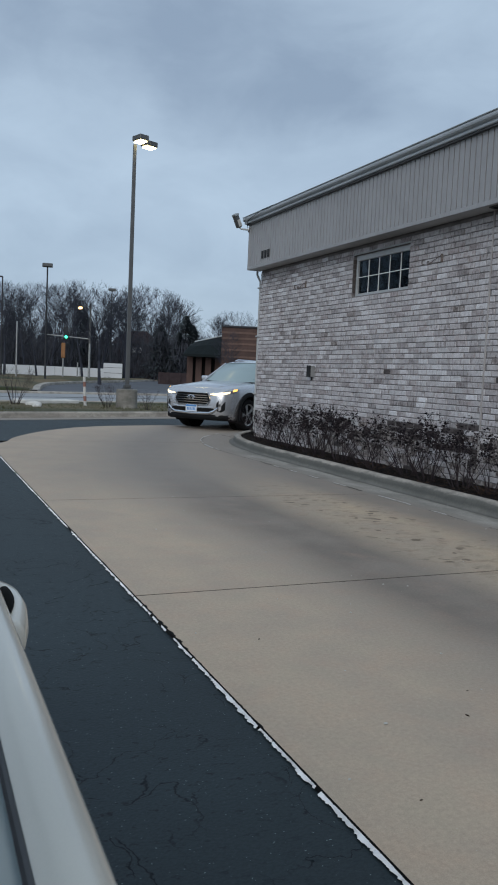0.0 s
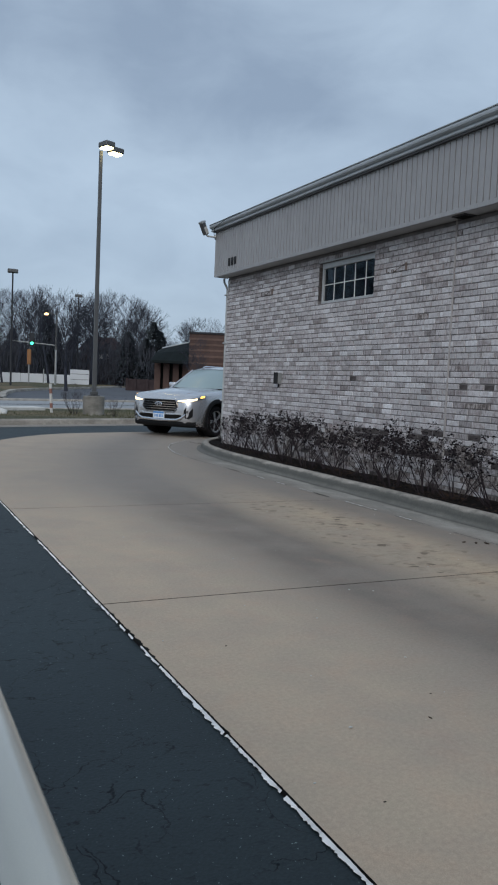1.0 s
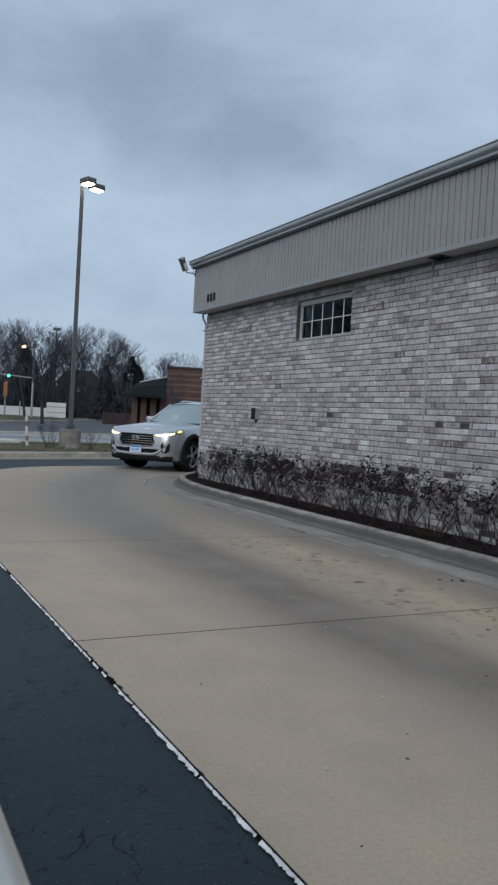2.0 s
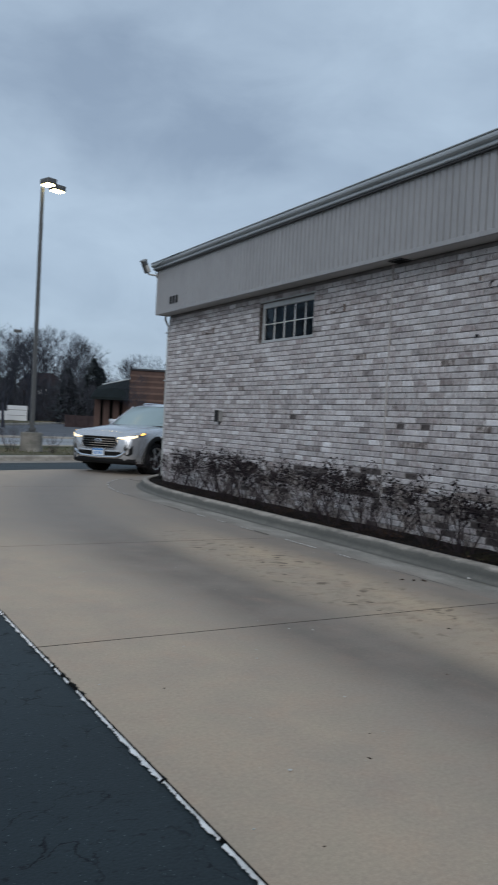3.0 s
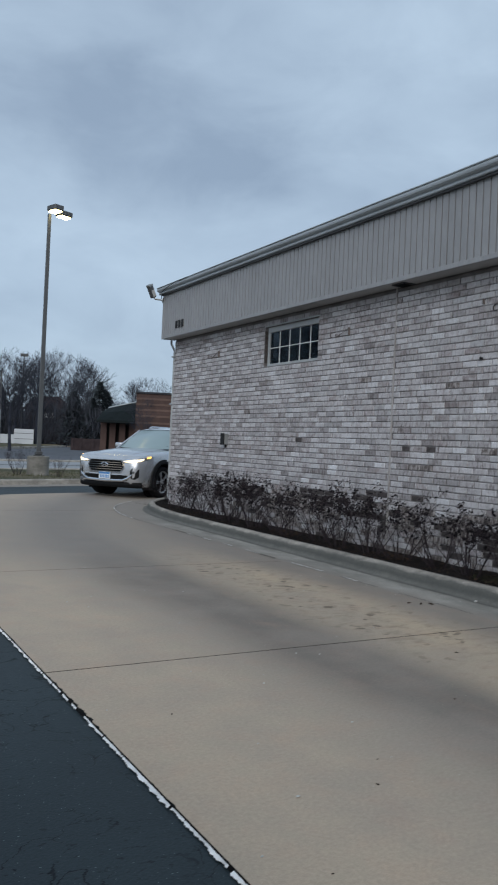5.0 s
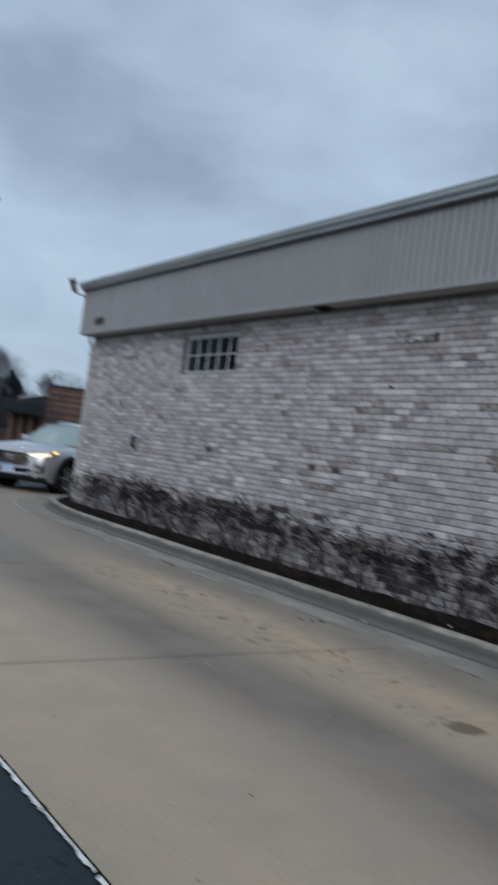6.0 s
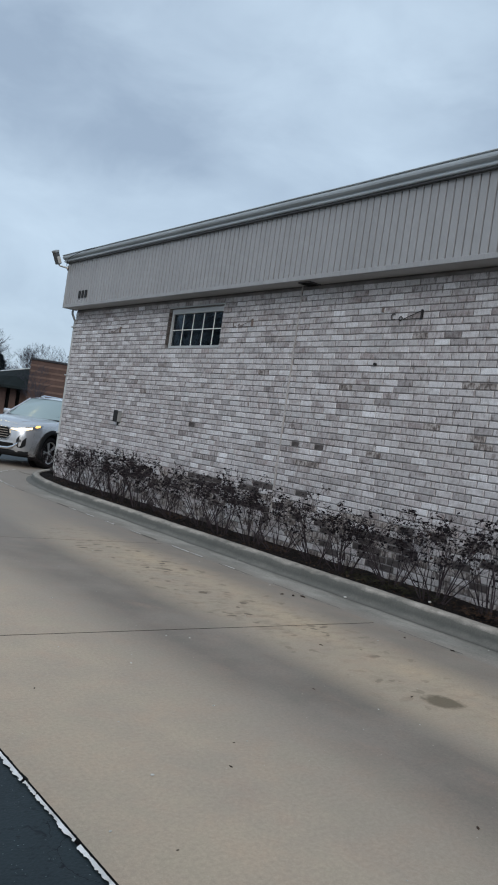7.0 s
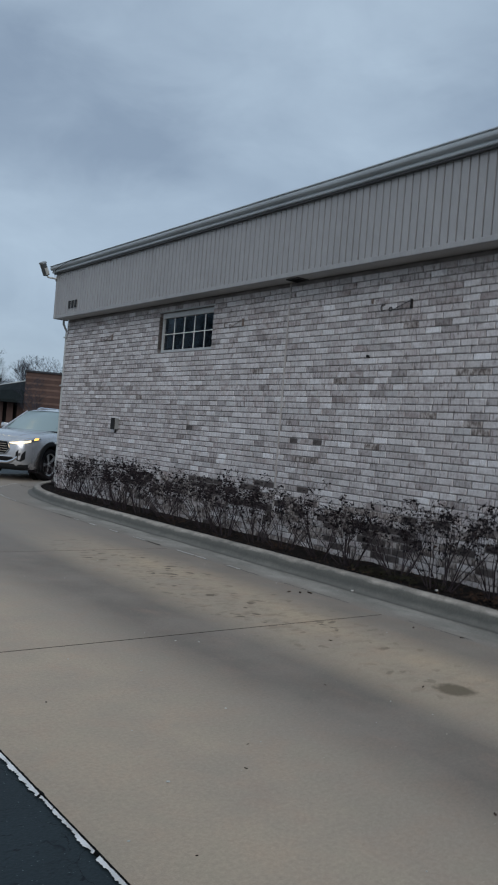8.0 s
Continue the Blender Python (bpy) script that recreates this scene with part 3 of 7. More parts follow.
M_stone = worn("pale_stone", (0.5, 0.5, 0.48), 0.85, 0.0, 0.2)
M_red = worn("red_marking", (0.25, 0.12, 0.10), 0.6)

# ---- the plan ----
WALL_S, WALL_N, WALL_E, WALL_TOP = -12.0, 16.15, 12.0, 4.35
EAVE, OUT = 3.45, 0.30
EDGE_X = -5.5
ROAD_DIR, ROAD_N = Vector((0.92, 0.39, 0)), Vector((-0.39, 0.92, 0))


def along(o, s, z=0.0):
    """A place by its way across (o) and along (s) the public road."""
    p = ROAD_N * o + ROAD_DIR * s
    return (p.x, p.y, z)


def swell(o):
    """Height of the land beyond the road."""
    t = min(1, max(0, (o - 37.5) / 34.0))
    return 0.32 * t * t * (3 - 2 * t)


def bearing(deg, dist, z=0.0):
    """A far place by its bearing from the drive, clockwise from north."""
    a = radians(deg - 0.2)
    x, y = -6.7 + dist * math.sin(a), 0.9 + dist * math.cos(a)
    o = Vector((x, y, 0)).dot(ROAD_N)
    return (x, y, z + swell(o))


# ---- ground ----
bm = bmesh.new()
offsets = [-1500, -300, -60, -10, 10, 20.9, 28.8, 37.4, 42, 47, 52, 57, 62, 67, 72, 90, 150, 400, 1500]
rows = [[along(o, s, -0.02 + swell(o) - (0.03 if o > 21 else 0)) for s in (-1500, -200, -60, -30, 0, 30, 60, 200, 1500)] for o in offsets]
sweep(bm, rows)
bmesh.ops.reverse_faces(bm, faces=bm.faces[:])
tagged(part("ground", bm, M_asphalt), "dark seal-coated asphalt lot with hairline cracks", "ground", kind="structure")

# grass verge between the lot and the road, its kerb, the road and the land beyond
def strip_of(name, o0, o1, s0, s1, z0, z1, mat, label, category, steps=30, bumps=0.0):
    bm = bmesh.new()
    k = max(2, int(abs(o1 - o0) / 1.2) + 1)
    rows = []
    for i in range(k):
        o = o0 + (o1 - o0) * i / (k - 1)
        row = []
        for j in range(steps + 1):
            s = s0 + (s1 - s0) * j / steps
            edge = i in (0, k - 1)
            row.append(along(o, s, z0 + (z1 - z0) * i / (k - 1) + swell(o) + (0 if edge else bumps * noise.noise((o * 0.6, s * 0.35, 3)))))
        rows.append(row)
    sweep(bm, rows)
    bmesh.ops.reverse_faces(bm, faces=bm.faces[:])
    return tagged(part(name, bm, mat, smooth=True), label, category, kind="structure")


strip_of("verge", 21.28, 28.8, -70, 90, 0.11, 0.03, M_grass, "verge of worn brown and green winter grass", "grass", 140, 0.06)
strip_of("road", 28.8, 37.2, -150, 200, 0.012, 0.012, M_road, "pale grey road beyond the verge with the sky's sheen in its colour", "road")
strip_of("road_centre_joint", 32.9, 33.15, -150, 200, 0.02, 0.02, M_joint, "dark tarred joint along the middle of the road", "road joint")
strip_of("far_lot", 37.5, 72, 8, 120, 0.012, 0.012, M_asphalt_old, "grey asphalt parking lot across the road", "parking lot")
BERM = [(37.5, 14.5), (39.0, 15.6), (42, 17.4), (46, 20.0), (50, 23.0), (54, 27.5), (58, 33), (63, 40), (72, 50)]
bm = bmesh.new()
rows = [[along(37.49, -120 + 134.5 * (j / 60) ** 0.4, -0.02) for j in range(61)]]
for o, s in BERM:
    rows.append([along(o, -120 + (s + 120) * (j / 60) ** 0.4, swell(o) + 0.16 + (0.0 if j == 60 else 0.10 + 0.12 * noise.noise((o * 0.3, j * 0.4, 7)))) for j in range(61)])
sweep(bm, rows)
bmesh.ops.reverse_faces(bm, faces=bm.faces[:])
tagged(part("far_berm", bm, M_grass, smooth=True), "brown grass berm across the road", "grass", kind="structure")
strip_of("far_ground", 72, 140, -150, 200, 0.05, 0.05, M_grass, "brown winter grass under the far trees", "grass", 40)


def kerb_run(name, o, s0, s1, mat, label, high=0.14, wide=0.16, steps=24):
    bm = bmesh.new()
    prof = [(0, -0.03), (0.015, high * 0.75), (0.045, high), (wide, high), (wide, -0.03)]
    sweep(bm, [[along(o + a, s0 + (s1 - s0) * j / steps, swell(o) + z) for a, z in prof] for j in range(steps + 1)])
    return tagged(part(name, bm, mat), label, "kerb", kind="structure")


kerb_run("verge_kerb", 21.12, -70, 90, M_kerb, "pale concrete kerb along the grass verge")
kerb_run("road_kerb_near", 28.65, -150, 200, M_kerb, "concrete kerb at the near side of the road", 0.08)
kerb_run("road_kerb_far", 37.2, -150, 200, M_kerb, "concrete kerb at the far side of the road", 0.12, 0.3)
kerb_run("far_lot_kerb", 71.9, 2, 120, M_kerb, "concrete kerb behind the far parking lot", 0.15, 0.4)

# curved kerb round the end of the berm
bm = bmesh.new()
sweep(bm, [[along(o, s + w, swell(o) + z) for w, z in ((-0.1, 0.12), (-0.1, 0.19), (0.32, 0.18), (0.36, -0.02))] for o, s in BERM])
tagged(part("berm_kerb", bm, M_kerb), "pale curved kerb round the grass berm", "kerb", kind="structure")

# pale verge gutter in front of the kerb
bm = bmesh.new()
sweep(bm, [[along(o, s, z) for o, z in ((20.5, -0.012), (21.13, -0.004))] for s in range(-70, 91, 8)])
bmesh.ops.reverse_faces(bm, faces=bm.faces[:])
tagged(part("verge_gutter", bm, M_gutter_pan), "grey concrete gutter at the verge kerb", "gutter", kind="structure")

# ---- kerb, gutter pan and planting bed beside the building ----
KERB = [(-1.34, -12), (-1.34, 0), (-1.35, 4), (-1.35, 8), (-1.345, 11.2), (-1.32, 12.8), (-1.21, 13.9), (-1.02, 14.75), (-0.72, 15.5),
        (-0.30, 16.15), (0.30, 16.8), (1.2, 17.35), (3.0, 17.75), (12.5, 17.9)]


def smooth_path(pts, step=0.3):
    """A Catmull-Rom line through the points, with its left-hand normals."""
    out = []
    ps = [Vector((*p, 0)) for p in pts]
    for i in range(len(ps) - 1):
        a, b, c, d = ps[max(0, i - 1)], ps[i], ps[i + 1], ps[min(len(ps) - 1, i + 2)]
        k = max(2, int((c - b).length / step))
        for j in range(k):
            t = j / k
            out.append(0.5 * ((2 * b) + (c - a) * t + (2 * a - 5 * b + 4 * c - d) * t * t + (3 * b - a - 3 * c + d) * t ** 3))
    out.append(ps[-1])
    res = []
    for i, p in enumerate(out):
        d = (out[min(i + 1, len(out) - 1)] - out[max(i - 1, 0)]).normalized()
        res.append((p, Vector((-d.y, d.x, 0))))
    return res


kerb_line = smooth_path(KERB)
# profile: distance to the lane side (left of the line), height
KERB_TOP = 0.128


def seam_off(y):
    """Width of the gutter pan, a little wider round the corner."""
    return 0.52 + 0.10 * min(1, max(0, (y - 12.0) / 2.0))


def kerb_profile(y):
    """The kerb's section, its face leaning back into a rounded top."""
    f = 0.05 + 0.02 * noise.noise((y * 1.7, 2, 0)) + 0.012 * noise.noise((y * 8, 5, 0))
    c = 0.004 * noise.noise((y * 3.1, 7, 0))
    return [(f + 0.03, -0.0045), (f, -0.0025), (0.014, 0.002), (0.0, 0.014), (-0.012, 0.05), (-0.021 + c, 0.085), (-0.030 + c, 0.105), (-0.044 + c, 0.119), (-0.064, 0.126), (-0.088, KERB_TOP),
            (-0.135, KERB_TOP), (-0.152, 0.119), (-0.16, 0.0)]


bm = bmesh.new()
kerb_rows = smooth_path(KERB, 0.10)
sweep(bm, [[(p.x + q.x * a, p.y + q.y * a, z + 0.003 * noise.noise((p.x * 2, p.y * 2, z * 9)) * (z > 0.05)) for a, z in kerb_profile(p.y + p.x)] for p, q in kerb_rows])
tagged(part("planting_kerb", bm, M_kerb_foot, smooth=True), "weathered grey concrete kerb with rounded top and darker green-grey face", "kerb", kind="structure")
bm = bmesh.new()
sweep(bm, [[(p.x + q.x * a, p.y + q.y * a, z) for a, z in ((seam_off(p.y) + 0.06, -0.006), (seam_off(p.y) + 0.005, -0.0005), (0.30, -0.005), (0.0, -0.008))] for p, q in kerb_line])
tagged(part("gutter_pan", bm, M_gutter_pan, smooth=True), "pale grey concrete gutter pan along the kerb", "gutter", kind="structure")
# seam between pan and lane: broken dark gap with flakes of white paint
rng = random.Random(5)
bm, bp = bmesh.new(), bmesh.new()
for (p, q), (p2, q2) in zip(kerb_line, kerb_line[1:]):
    if not 2.0 < p.y < 16.2 or p.x > 1 or (p.y < 12.5 and rng.random() < 0.35):
        continue
    w = rng.uniform(0.001, 0.005) + (0.012 if rng.random() < 0.12 else 0)
    a, c = p + q * seam_off(p.y), p2 + q2 * seam_off(p2.y)
    sheet_pts = [a - q * w, c - q2 * w, c + q2 * 0.003, a + q * 0.003]
    bm.faces.new([bm.verts.new((s.x, s.y, 0.0075)) for s in reversed(sheet_pts)])
    paint_here = (7.6 < p.y < 8.4) or (6.9 < p.y < 7.2) or p.y > 13.0 or (9 < p.y < 11.5 and rng.random() < 0.35)
    if paint_here:
        w = rng.uniform(0.003, 0.012)
        a, c = a.lerp(c, rng.uniform(0, 0.25)), a.lerp(c, rng.uniform(0.7, 1))
        bp.faces.new([bp.verts.new((s.x, s.y, 0.012)) for s in (a + q * w, c + q2 * w * 0.7, c - q2 * 0.004, a - q * 0.006)])
tagged(part("gutter_seam", bm, M_joint), "dark broken seam between gutter and lane", "seam", kind="structure")
tagged(part("seam_paint", bp, M_paint), "flakes of white paint along the gutter seam", "paint", kind="structure")

# mulch bed
bm = bmesh.new()
rows = []
for p, q in kerb_line:
    if p.x > 1.0:
        break
    inner = Vector((0.02, min(p.y, WALL_N), 0)) if p.y < WALL_N else Vector((0.02 + (p.y - WALL_N), WALL_N, 0))
    a = p - q * 0.15
    rows.append([((a.lerp(inner, k / 6)).x, (a.lerp(inner, k / 6)).y, 0.105 - 0.085 * (k / 6) ** 0.8 + 0.025 * noise.noise((p.y * 2.3, k * 1.7, 1)) * (0 < k)) for k in range(7)])
sweep(bm, rows)
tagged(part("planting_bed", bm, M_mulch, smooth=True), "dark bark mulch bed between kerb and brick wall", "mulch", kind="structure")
# dead leaves and chips on the bed
rng = random.Random(8)
verts, faces = [], []
for k in range(2600):
    y = rng.uniform(2.5, 15.3)
    x = rng.uniform(-1.08, -0.05)
    s, a, t = rng.uniform(0.008, 0.024), rng.uniform(0, 6.3), rng.uniform(-0.5, 0.5)
    z = 0.105 - 0.08 * max(0, (x + 1.15) / 1.15) ** 0.8 + rng.uniform(0.0, 0.025)
    i = len(verts)
    for dx, dy, dz in ((1, 0, 0), (0, 0.55, 0.3), (-1, 0, 0.1), (0, -0.55, 0.25)):
        verts.append((x + s * (dx * math.cos(a) - dy * math.sin(a)), y + s * (dx * math.sin(a) + dy * math.cos(a)), z + s * (dz + t * dx)))
    faces.append((i, i + 1, i + 2, i + 3))
me = bpy.data.meshes.new("leaf_litter")
me.from_pydata(verts, [], faces)
me.materials.append(M_litter)
tagged(new("leaf_litter", me), "dead brown leaves scattered on the mulch", "leaf litter", kind="stuff")

# ---- concrete drive in cast panels ----
drive = tagged(new("drive"), "tan concrete drive-through lane in cast panels with dark wheel tracks", "drive", kind="structure")
pan_line = [(p + q * seam_off(p.y)) for p, q in kerb_line]


def pan_x(y):
    best = min((w for w in pan_line if w.x < 1.5), key=lambda w: abs(w.y - y))
    return best.x


FAR = [(-5.5, 13.2), (-5.33, 14.3), (-5.02, 15.3), (-4.55, 16.4), (-3.85, 17.55), (-2.8, 18.6), (-1.0, 19.35), (1.2, 20.1), (4.0, 20.9), (12.5, 22.0)]
far_line = [(p.x, p.y) for p, q in smooth_path(FAR, 0.5)]
panels = [(-12.0, -8.0), (-8.0, -4.75), (-4.75, -1.47), (-1.47, 1.84), (1.84, 5.18), (5.18, 8.54)]
GAP = 0.0075
for y0, y1 in panels:
    bm = bmesh.new()
    k = 14
    right = [(pan_x(y0 + (y1 - y0) * i / k) - 0.004, y0 + GAP + (y1 - y0 - 2 * GAP) * i / k) for i in range(k + 1)]
    slab(bm, [(EDGE_X, y0 + GAP)] + right + [(EDGE_X, y1 - GAP)], -0.14, 0.0)
    part("panel", bm, M_concrete, drive)
bm = bmesh.new()
k = 22
right = [(pan_x(8.54 + 6.24 * i / k) - 0.004, 8.54 + GAP + (6.24 - 2 * GAP) * i / k) for i in range(k + 1)]
slab(bm, [(EDGE_X, 8.54 + GAP)] + right + [(-5.14, 14.78 - GAP)] + [p for p in reversed(far_line) if p[1] < 14.7], -0.14, 0.0)
part("panel", bm, M_concrete, drive)
bm = bmesh.new()
right = [(w.x - 0.003, w.y) for w in pan_line if w.y > 14.82 and w.x < 9]
slab(bm, [(-5.14, 14.78 + GAP), (pan_x(14.8) - 0.004, 14.78 + GAP)] + right + [(9, 21.4)] + [p for p in reversed(far_line) if p[1] > 14.9 and p[0] < 9], -0.14, 0.0)
part("panel", bm, M_concrete, drive)
# dirt in the joints
bm = bmesh.new()
for y in (-8.0, -4.75, -1.47, 1.84, 5.18, 8.54, 14.78):
    box(bm, EDGE_X, y - 0.014, -0.1, pan_x(y) + 0.01, y + 0.014, -0.0015)
tagged(part("drive_joint_dirt", bm, M_joint), "dark dirt in the joints of the drive", "joint", kind="structure")
# ragged edge of the drive against the asphalt: dark gap with chipped arrises, and flaked white paint
rng = random.Random(11)
bm = bmesh.new()
y, rowa = -2.0, []
while y < 12.5:
    chip = max(0.0, 0.014 * noise.noise((y * 2.1, 2, 0)) + 0.012 * noise.noise((y * 17, 5, 0)) - 0.004 + rng.uniform(-0.005, 0.004) + 0.010 * max(0.0, 1 - abs(y - 4.5) / 0.9))
    rowa.append([(EDGE_X - 0.004 - 0.004 * noise.noise((y * 6, 9, 0)), y, -0.0168), (EDGE_X - 0.001, y, 0.0015), (EDGE_X + chip, y, 0.002)])
    y += rng.uniform(0.006, 0.018)
sweep(bm, rowa)
tagged(part("edge_gap", bm, M_dark_hole), "ragged dark gap along the edge of the drive", "joint", kind="structure")
bp = bmesh.new()
y, run = -2.0, []


def close_run():
    if len(run) > 2:
        sweep(bp, [[a for a, c in run], [c for a, c in run]])
    run.clear()


while y < 12.6:
    keep = noise.noise((y * 2.3, 0, 4)) + 0.5 * noise.noise((y * 9, 0, 6)) + (0.95 if y < 3.9 else 0.45) - 0.4 * max(0.0, 1 - abs(y - 4.6) / 0.6)
    if keep > 0 and rng.random() > 0.025:
        wide = 0.003 + 0.008 * min(1, keep) + 0.013 * noise.noise((y * 16, 3, 3)) + rng.uniform(-0.004, 0.004)
        inner = EDGE_X - 0.0025 - 0.0025 * noise.noise((y * 5, 1, 7)) + rng.uniform(-0.001, 0.001)
        run.append(((inner, y, -0.0050), (inner - max(0.0015, wide), y, -0.0130)))
    else:
        close_run()
    y += rng.uniform(0.005, 0.012)
close_run()
tagged(part("edge_paint", bp, M_paint), "broken line of flaked white paint along the edge of the drive", "paint", kind="structure")

# grit and chips lying on the lane
bm = bmesh.new()
rng = random.Random(21)
for k in range(60):
    x, y, s = rng.uniform(-5.4, -1.4), rng.uniform(1.8, 9), rng.choice((0.003, 0.003, 0.004, 0.005))
    bmesh.ops.create_icosphere(bm, subdivisions=1, radius=s, matrix=Matrix.LocRotScale((x, y, s * 0.4), Euler((rng.random() * 6, 0, rng.random() * 6)), (1.4, 0.8, 0.55)))
tagged(part("grit", bm, M_stone), "pale grit scattered on the lane", "grit", kind="stuff")
bm = bmesh.new()
for x, y, s in ((-4.7, 3.28, 0.008), (-4.54, 3.48, 0.005), (-4.09, 2.53, 0.010), (-5.24, 2.82, 0.005), (-5.12, 4.31, 0.007), (-3.63, 3.97, 0.007), (-3.1, 3.72, 0.010), (-2.91, 4.7, 0.011),
                (-2.08, 6.13, 0.018), (-2.0, 6.07, 0.022), (-1.92, 6.03, 0.024), (-1.99, 4.76, 0.014), (-1.86, 4.41, 0.014)):
    bmesh.ops.create_icosphere(bm, subdivisions=1, radius=s, matrix=Matrix.LocRotScale((x, y, s * 0.2), Euler((0, 0, x * 9)), (1.5, 0.6, 0.3)))
tagged(part("leaf_scraps", bm, M_litter), "small dark leaf scraps on the lane", "leaf litter", kind="stuff")
bm = bmesh.new()
bmesh.ops.create_icosphere(bm, subdivisions=2, radius=0.007, matrix=Matrix.LocRotScale((-5.05, 3.31, 0.004), None, (1.2, 1.0, 0.45)))
tagged(part("pebble", bm, M_stone), "small white pebble lying on the concrete lane", "pebble")
bm = bmesh.new()
bmesh.ops.create_icosphere(bm, subdivisions=2, radius=0.014, matrix=Matrix.LocRotScale((-1.42, 6.0, 0.004), None, (1.2, 1.0, 0.6)))
tagged(part("pebble", bm, M_stone), "small white pebble lying in the gutter by the kerb", "pebble")

# ---- building shell ----
WIN_Y0, WIN_Y1, WIN_Z0, WIN_Z1 = 10.80, 12.40, 2.65, 3.31
bm = bmesh.new()
# mortar plane with the window opening through it, 0.3 m thick
for y0, y1, z0, z1 in ((WALL_S, WIN_Y0, 0, EAVE), (WIN_Y1, WALL_N - 0.01, 0, EAVE), (WIN_Y0, WIN_Y1, 0, WIN_Z0), (WIN_Y0, WIN_Y1, WIN_Z1, EAVE)):
    box(bm, 0.008, y0, z0 - (0.3 if z0 == 0 else 0), 0.30, y1, z1)
bmesh.ops.remove_doubles(bm, verts=bm.verts[:], dist=1e-4)
wall_west = tagged(part("wall_west", bm, M_mortar), "whitewashed grey and pinkish brick wall with dark weathered bricks", "brick wall", kind="structure")
bm = bmesh.new()
box(bm, 0.31, WALL_N - 0.30, -0.3, WALL_E, WALL_N - 0.008, EAVE)
wall_north = tagged(part("wall_north", bm, M_mortar), "whitewashed brick end wall round the corner", "brick wall", kind="structure")
bm = bmesh.new()
box(bm, WALL_E - 0.3, WALL_S + 0.3, -0.3, WALL_E, WALL_N - 0.31, EAVE)
tagged(part("wall_east", bm, M_mortar), "plain masonry back wall", "wall", kind="structure")
bm = bmesh.new()
box(bm, 0.31, WALL_S, -0.3, WALL_E, WALL_S + 0.29, EAVE)
tagged(part("wall_south", bm, M_mortar), "plain masonry side wall", "wall", kind="structure")
bm = bmesh.new()
box(bm, 0.31, WALL_S + 0.3, -0.1, WALL_E - 0.31, WALL_N - 0.31, 0.0)
tagged(part("floor", bm, M_kerb), "plain concrete floor inside the building", "floor", kind="structure")
bm = bmesh.new()
box(bm, 0.0, WALL_S, 3.46, WALL_E, WALL_N, 4.40)
tagged(part("roof", bm, M_roof), "flat grey membrane roof behind the gutter", "roof", kind="structure")

# ribbed fascia: west face and north end
def ribbed(length, z0, z1, pitch=0.1075, groove=0.019, deep=0.034):
    """An upright ribbed sheet along +x, facing -y, with its grooves at even steps."""
    bm = bmesh.new()
    line, x = [], 0.0
    while x < length:
        a = min(length, x + pitch - groove)
        line += [(x, 0), (a, 0)]
        if a < length:
            line += [(min(length, a + 0.003), deep), (min(length, x + pitch - 0.003), deep)]
        x += pitch
    line.append((length, 0))
    sweep(bm, [[(px, py, z1) for px, py in line], [(px, py, z0) for px, py in line]])
    return bm


fascia = tagged(new("fascia"), "taupe ribbed metal siding band under the roof edge", "siding", kind="structure")
# along the west: local +x runs south from the north corner
part("siding_sheet", ribbed(WALL_N - WALL_S, 3.50, 4.44), M_siding, fascia, at=pose(-OUT, WALL_N, 0, 0, 0, -90))
part("siding_sheet", ribbed(WALL_E + OUT, 3.50, 4.44), M_siding, fascia, at=pose(WALL_E, WALL_N + 0.012, 0, 0, 0, 180))
bm = bmesh.new()
box(bm, -OUT - 0.006, WALL_S, EAVE - 0.004, -OUT + 0.03, WALL_N + 0.012, 3.505, 0.004)
part("bottom_trim", bm, M_siding, fascia)
bm = bmesh.new()
box(bm, -OUT - 0.008, WALL_N - 0.04, EAVE, -OUT + 0.03, WALL_N + 0.03, 4.40, 0.004)
part("corner_trim", bm, M_siding, fascia)
bm = bmesh.new()
box(bm, -OUT + 0.031, WALL_S, EAVE + 0.012, -0.002, WALL_N + 0.005, EAVE + 0.03)
part("soffit", bm, M_soffit, fascia)
bm = bmesh.new()
box(bm, -OUT + 0.031, WALL_N - 0.0, EAVE - 0.002, -0.001, WALL_N + 0.02, EAVE + 0.06)
part("end_cap", bm, M_siding, fascia)

gutter = tagged(new("gutter"), "grey metal eaves gutter with a dark top edge", "gutter", kind="structure")
prof = [(-0.02, 4.375), (-0.070, 4.375), (-0.078, 4.385), (-0.078, 4.405), (-0.066, 4.411), (-0.072, 4.420), (-0.098, 4.428), (-0.118, 4.443), (-0.124, 4.462), (-0.124, 4.486),
        (-0.112, 4.489), (-0.112, 4.495), (-0.130, 4.497), (-0.134, 4.505), (-0.128, 4.512), (-0.104, 4.512), (-0.104, 4.44), (-0.02, 4.43)]
bm = bmesh.new()
rows = []
k = 56
for i in range(k + 1):
    y = WALL_S + (WALL_N + 0.10 - WALL_S) * i / k
    w = 0.004 * noise.noise((y * 0.7, 0, 5))
    rows.append([(-OUT + a, y, z + w) for a, z in prof])
sweep(bm, rows, closed=True, caps=True)
bmesh.ops.recalc_face_normals(bm, faces=bm.faces[:])
part("trough", bm, M_gutter, gutter)
bm = bmesh.new()
box(bm, -OUT - 0.10, WALL_S, 4.45, -OUT - 0.03, WALL_N + 0.10, 4.504, 0.003)
part("top_edge", bm, M_gutter_lip, gutter)
# near-black strip paints the shadow under the gutter
bm = bmesh.new()
box(bm, -OUT - 0.05, WALL_S, 4.352, -OUT - 0.003, WALL_N + 0.05, 4.372)
part("drip_edge", bm, M_gutter_lip, gutter)
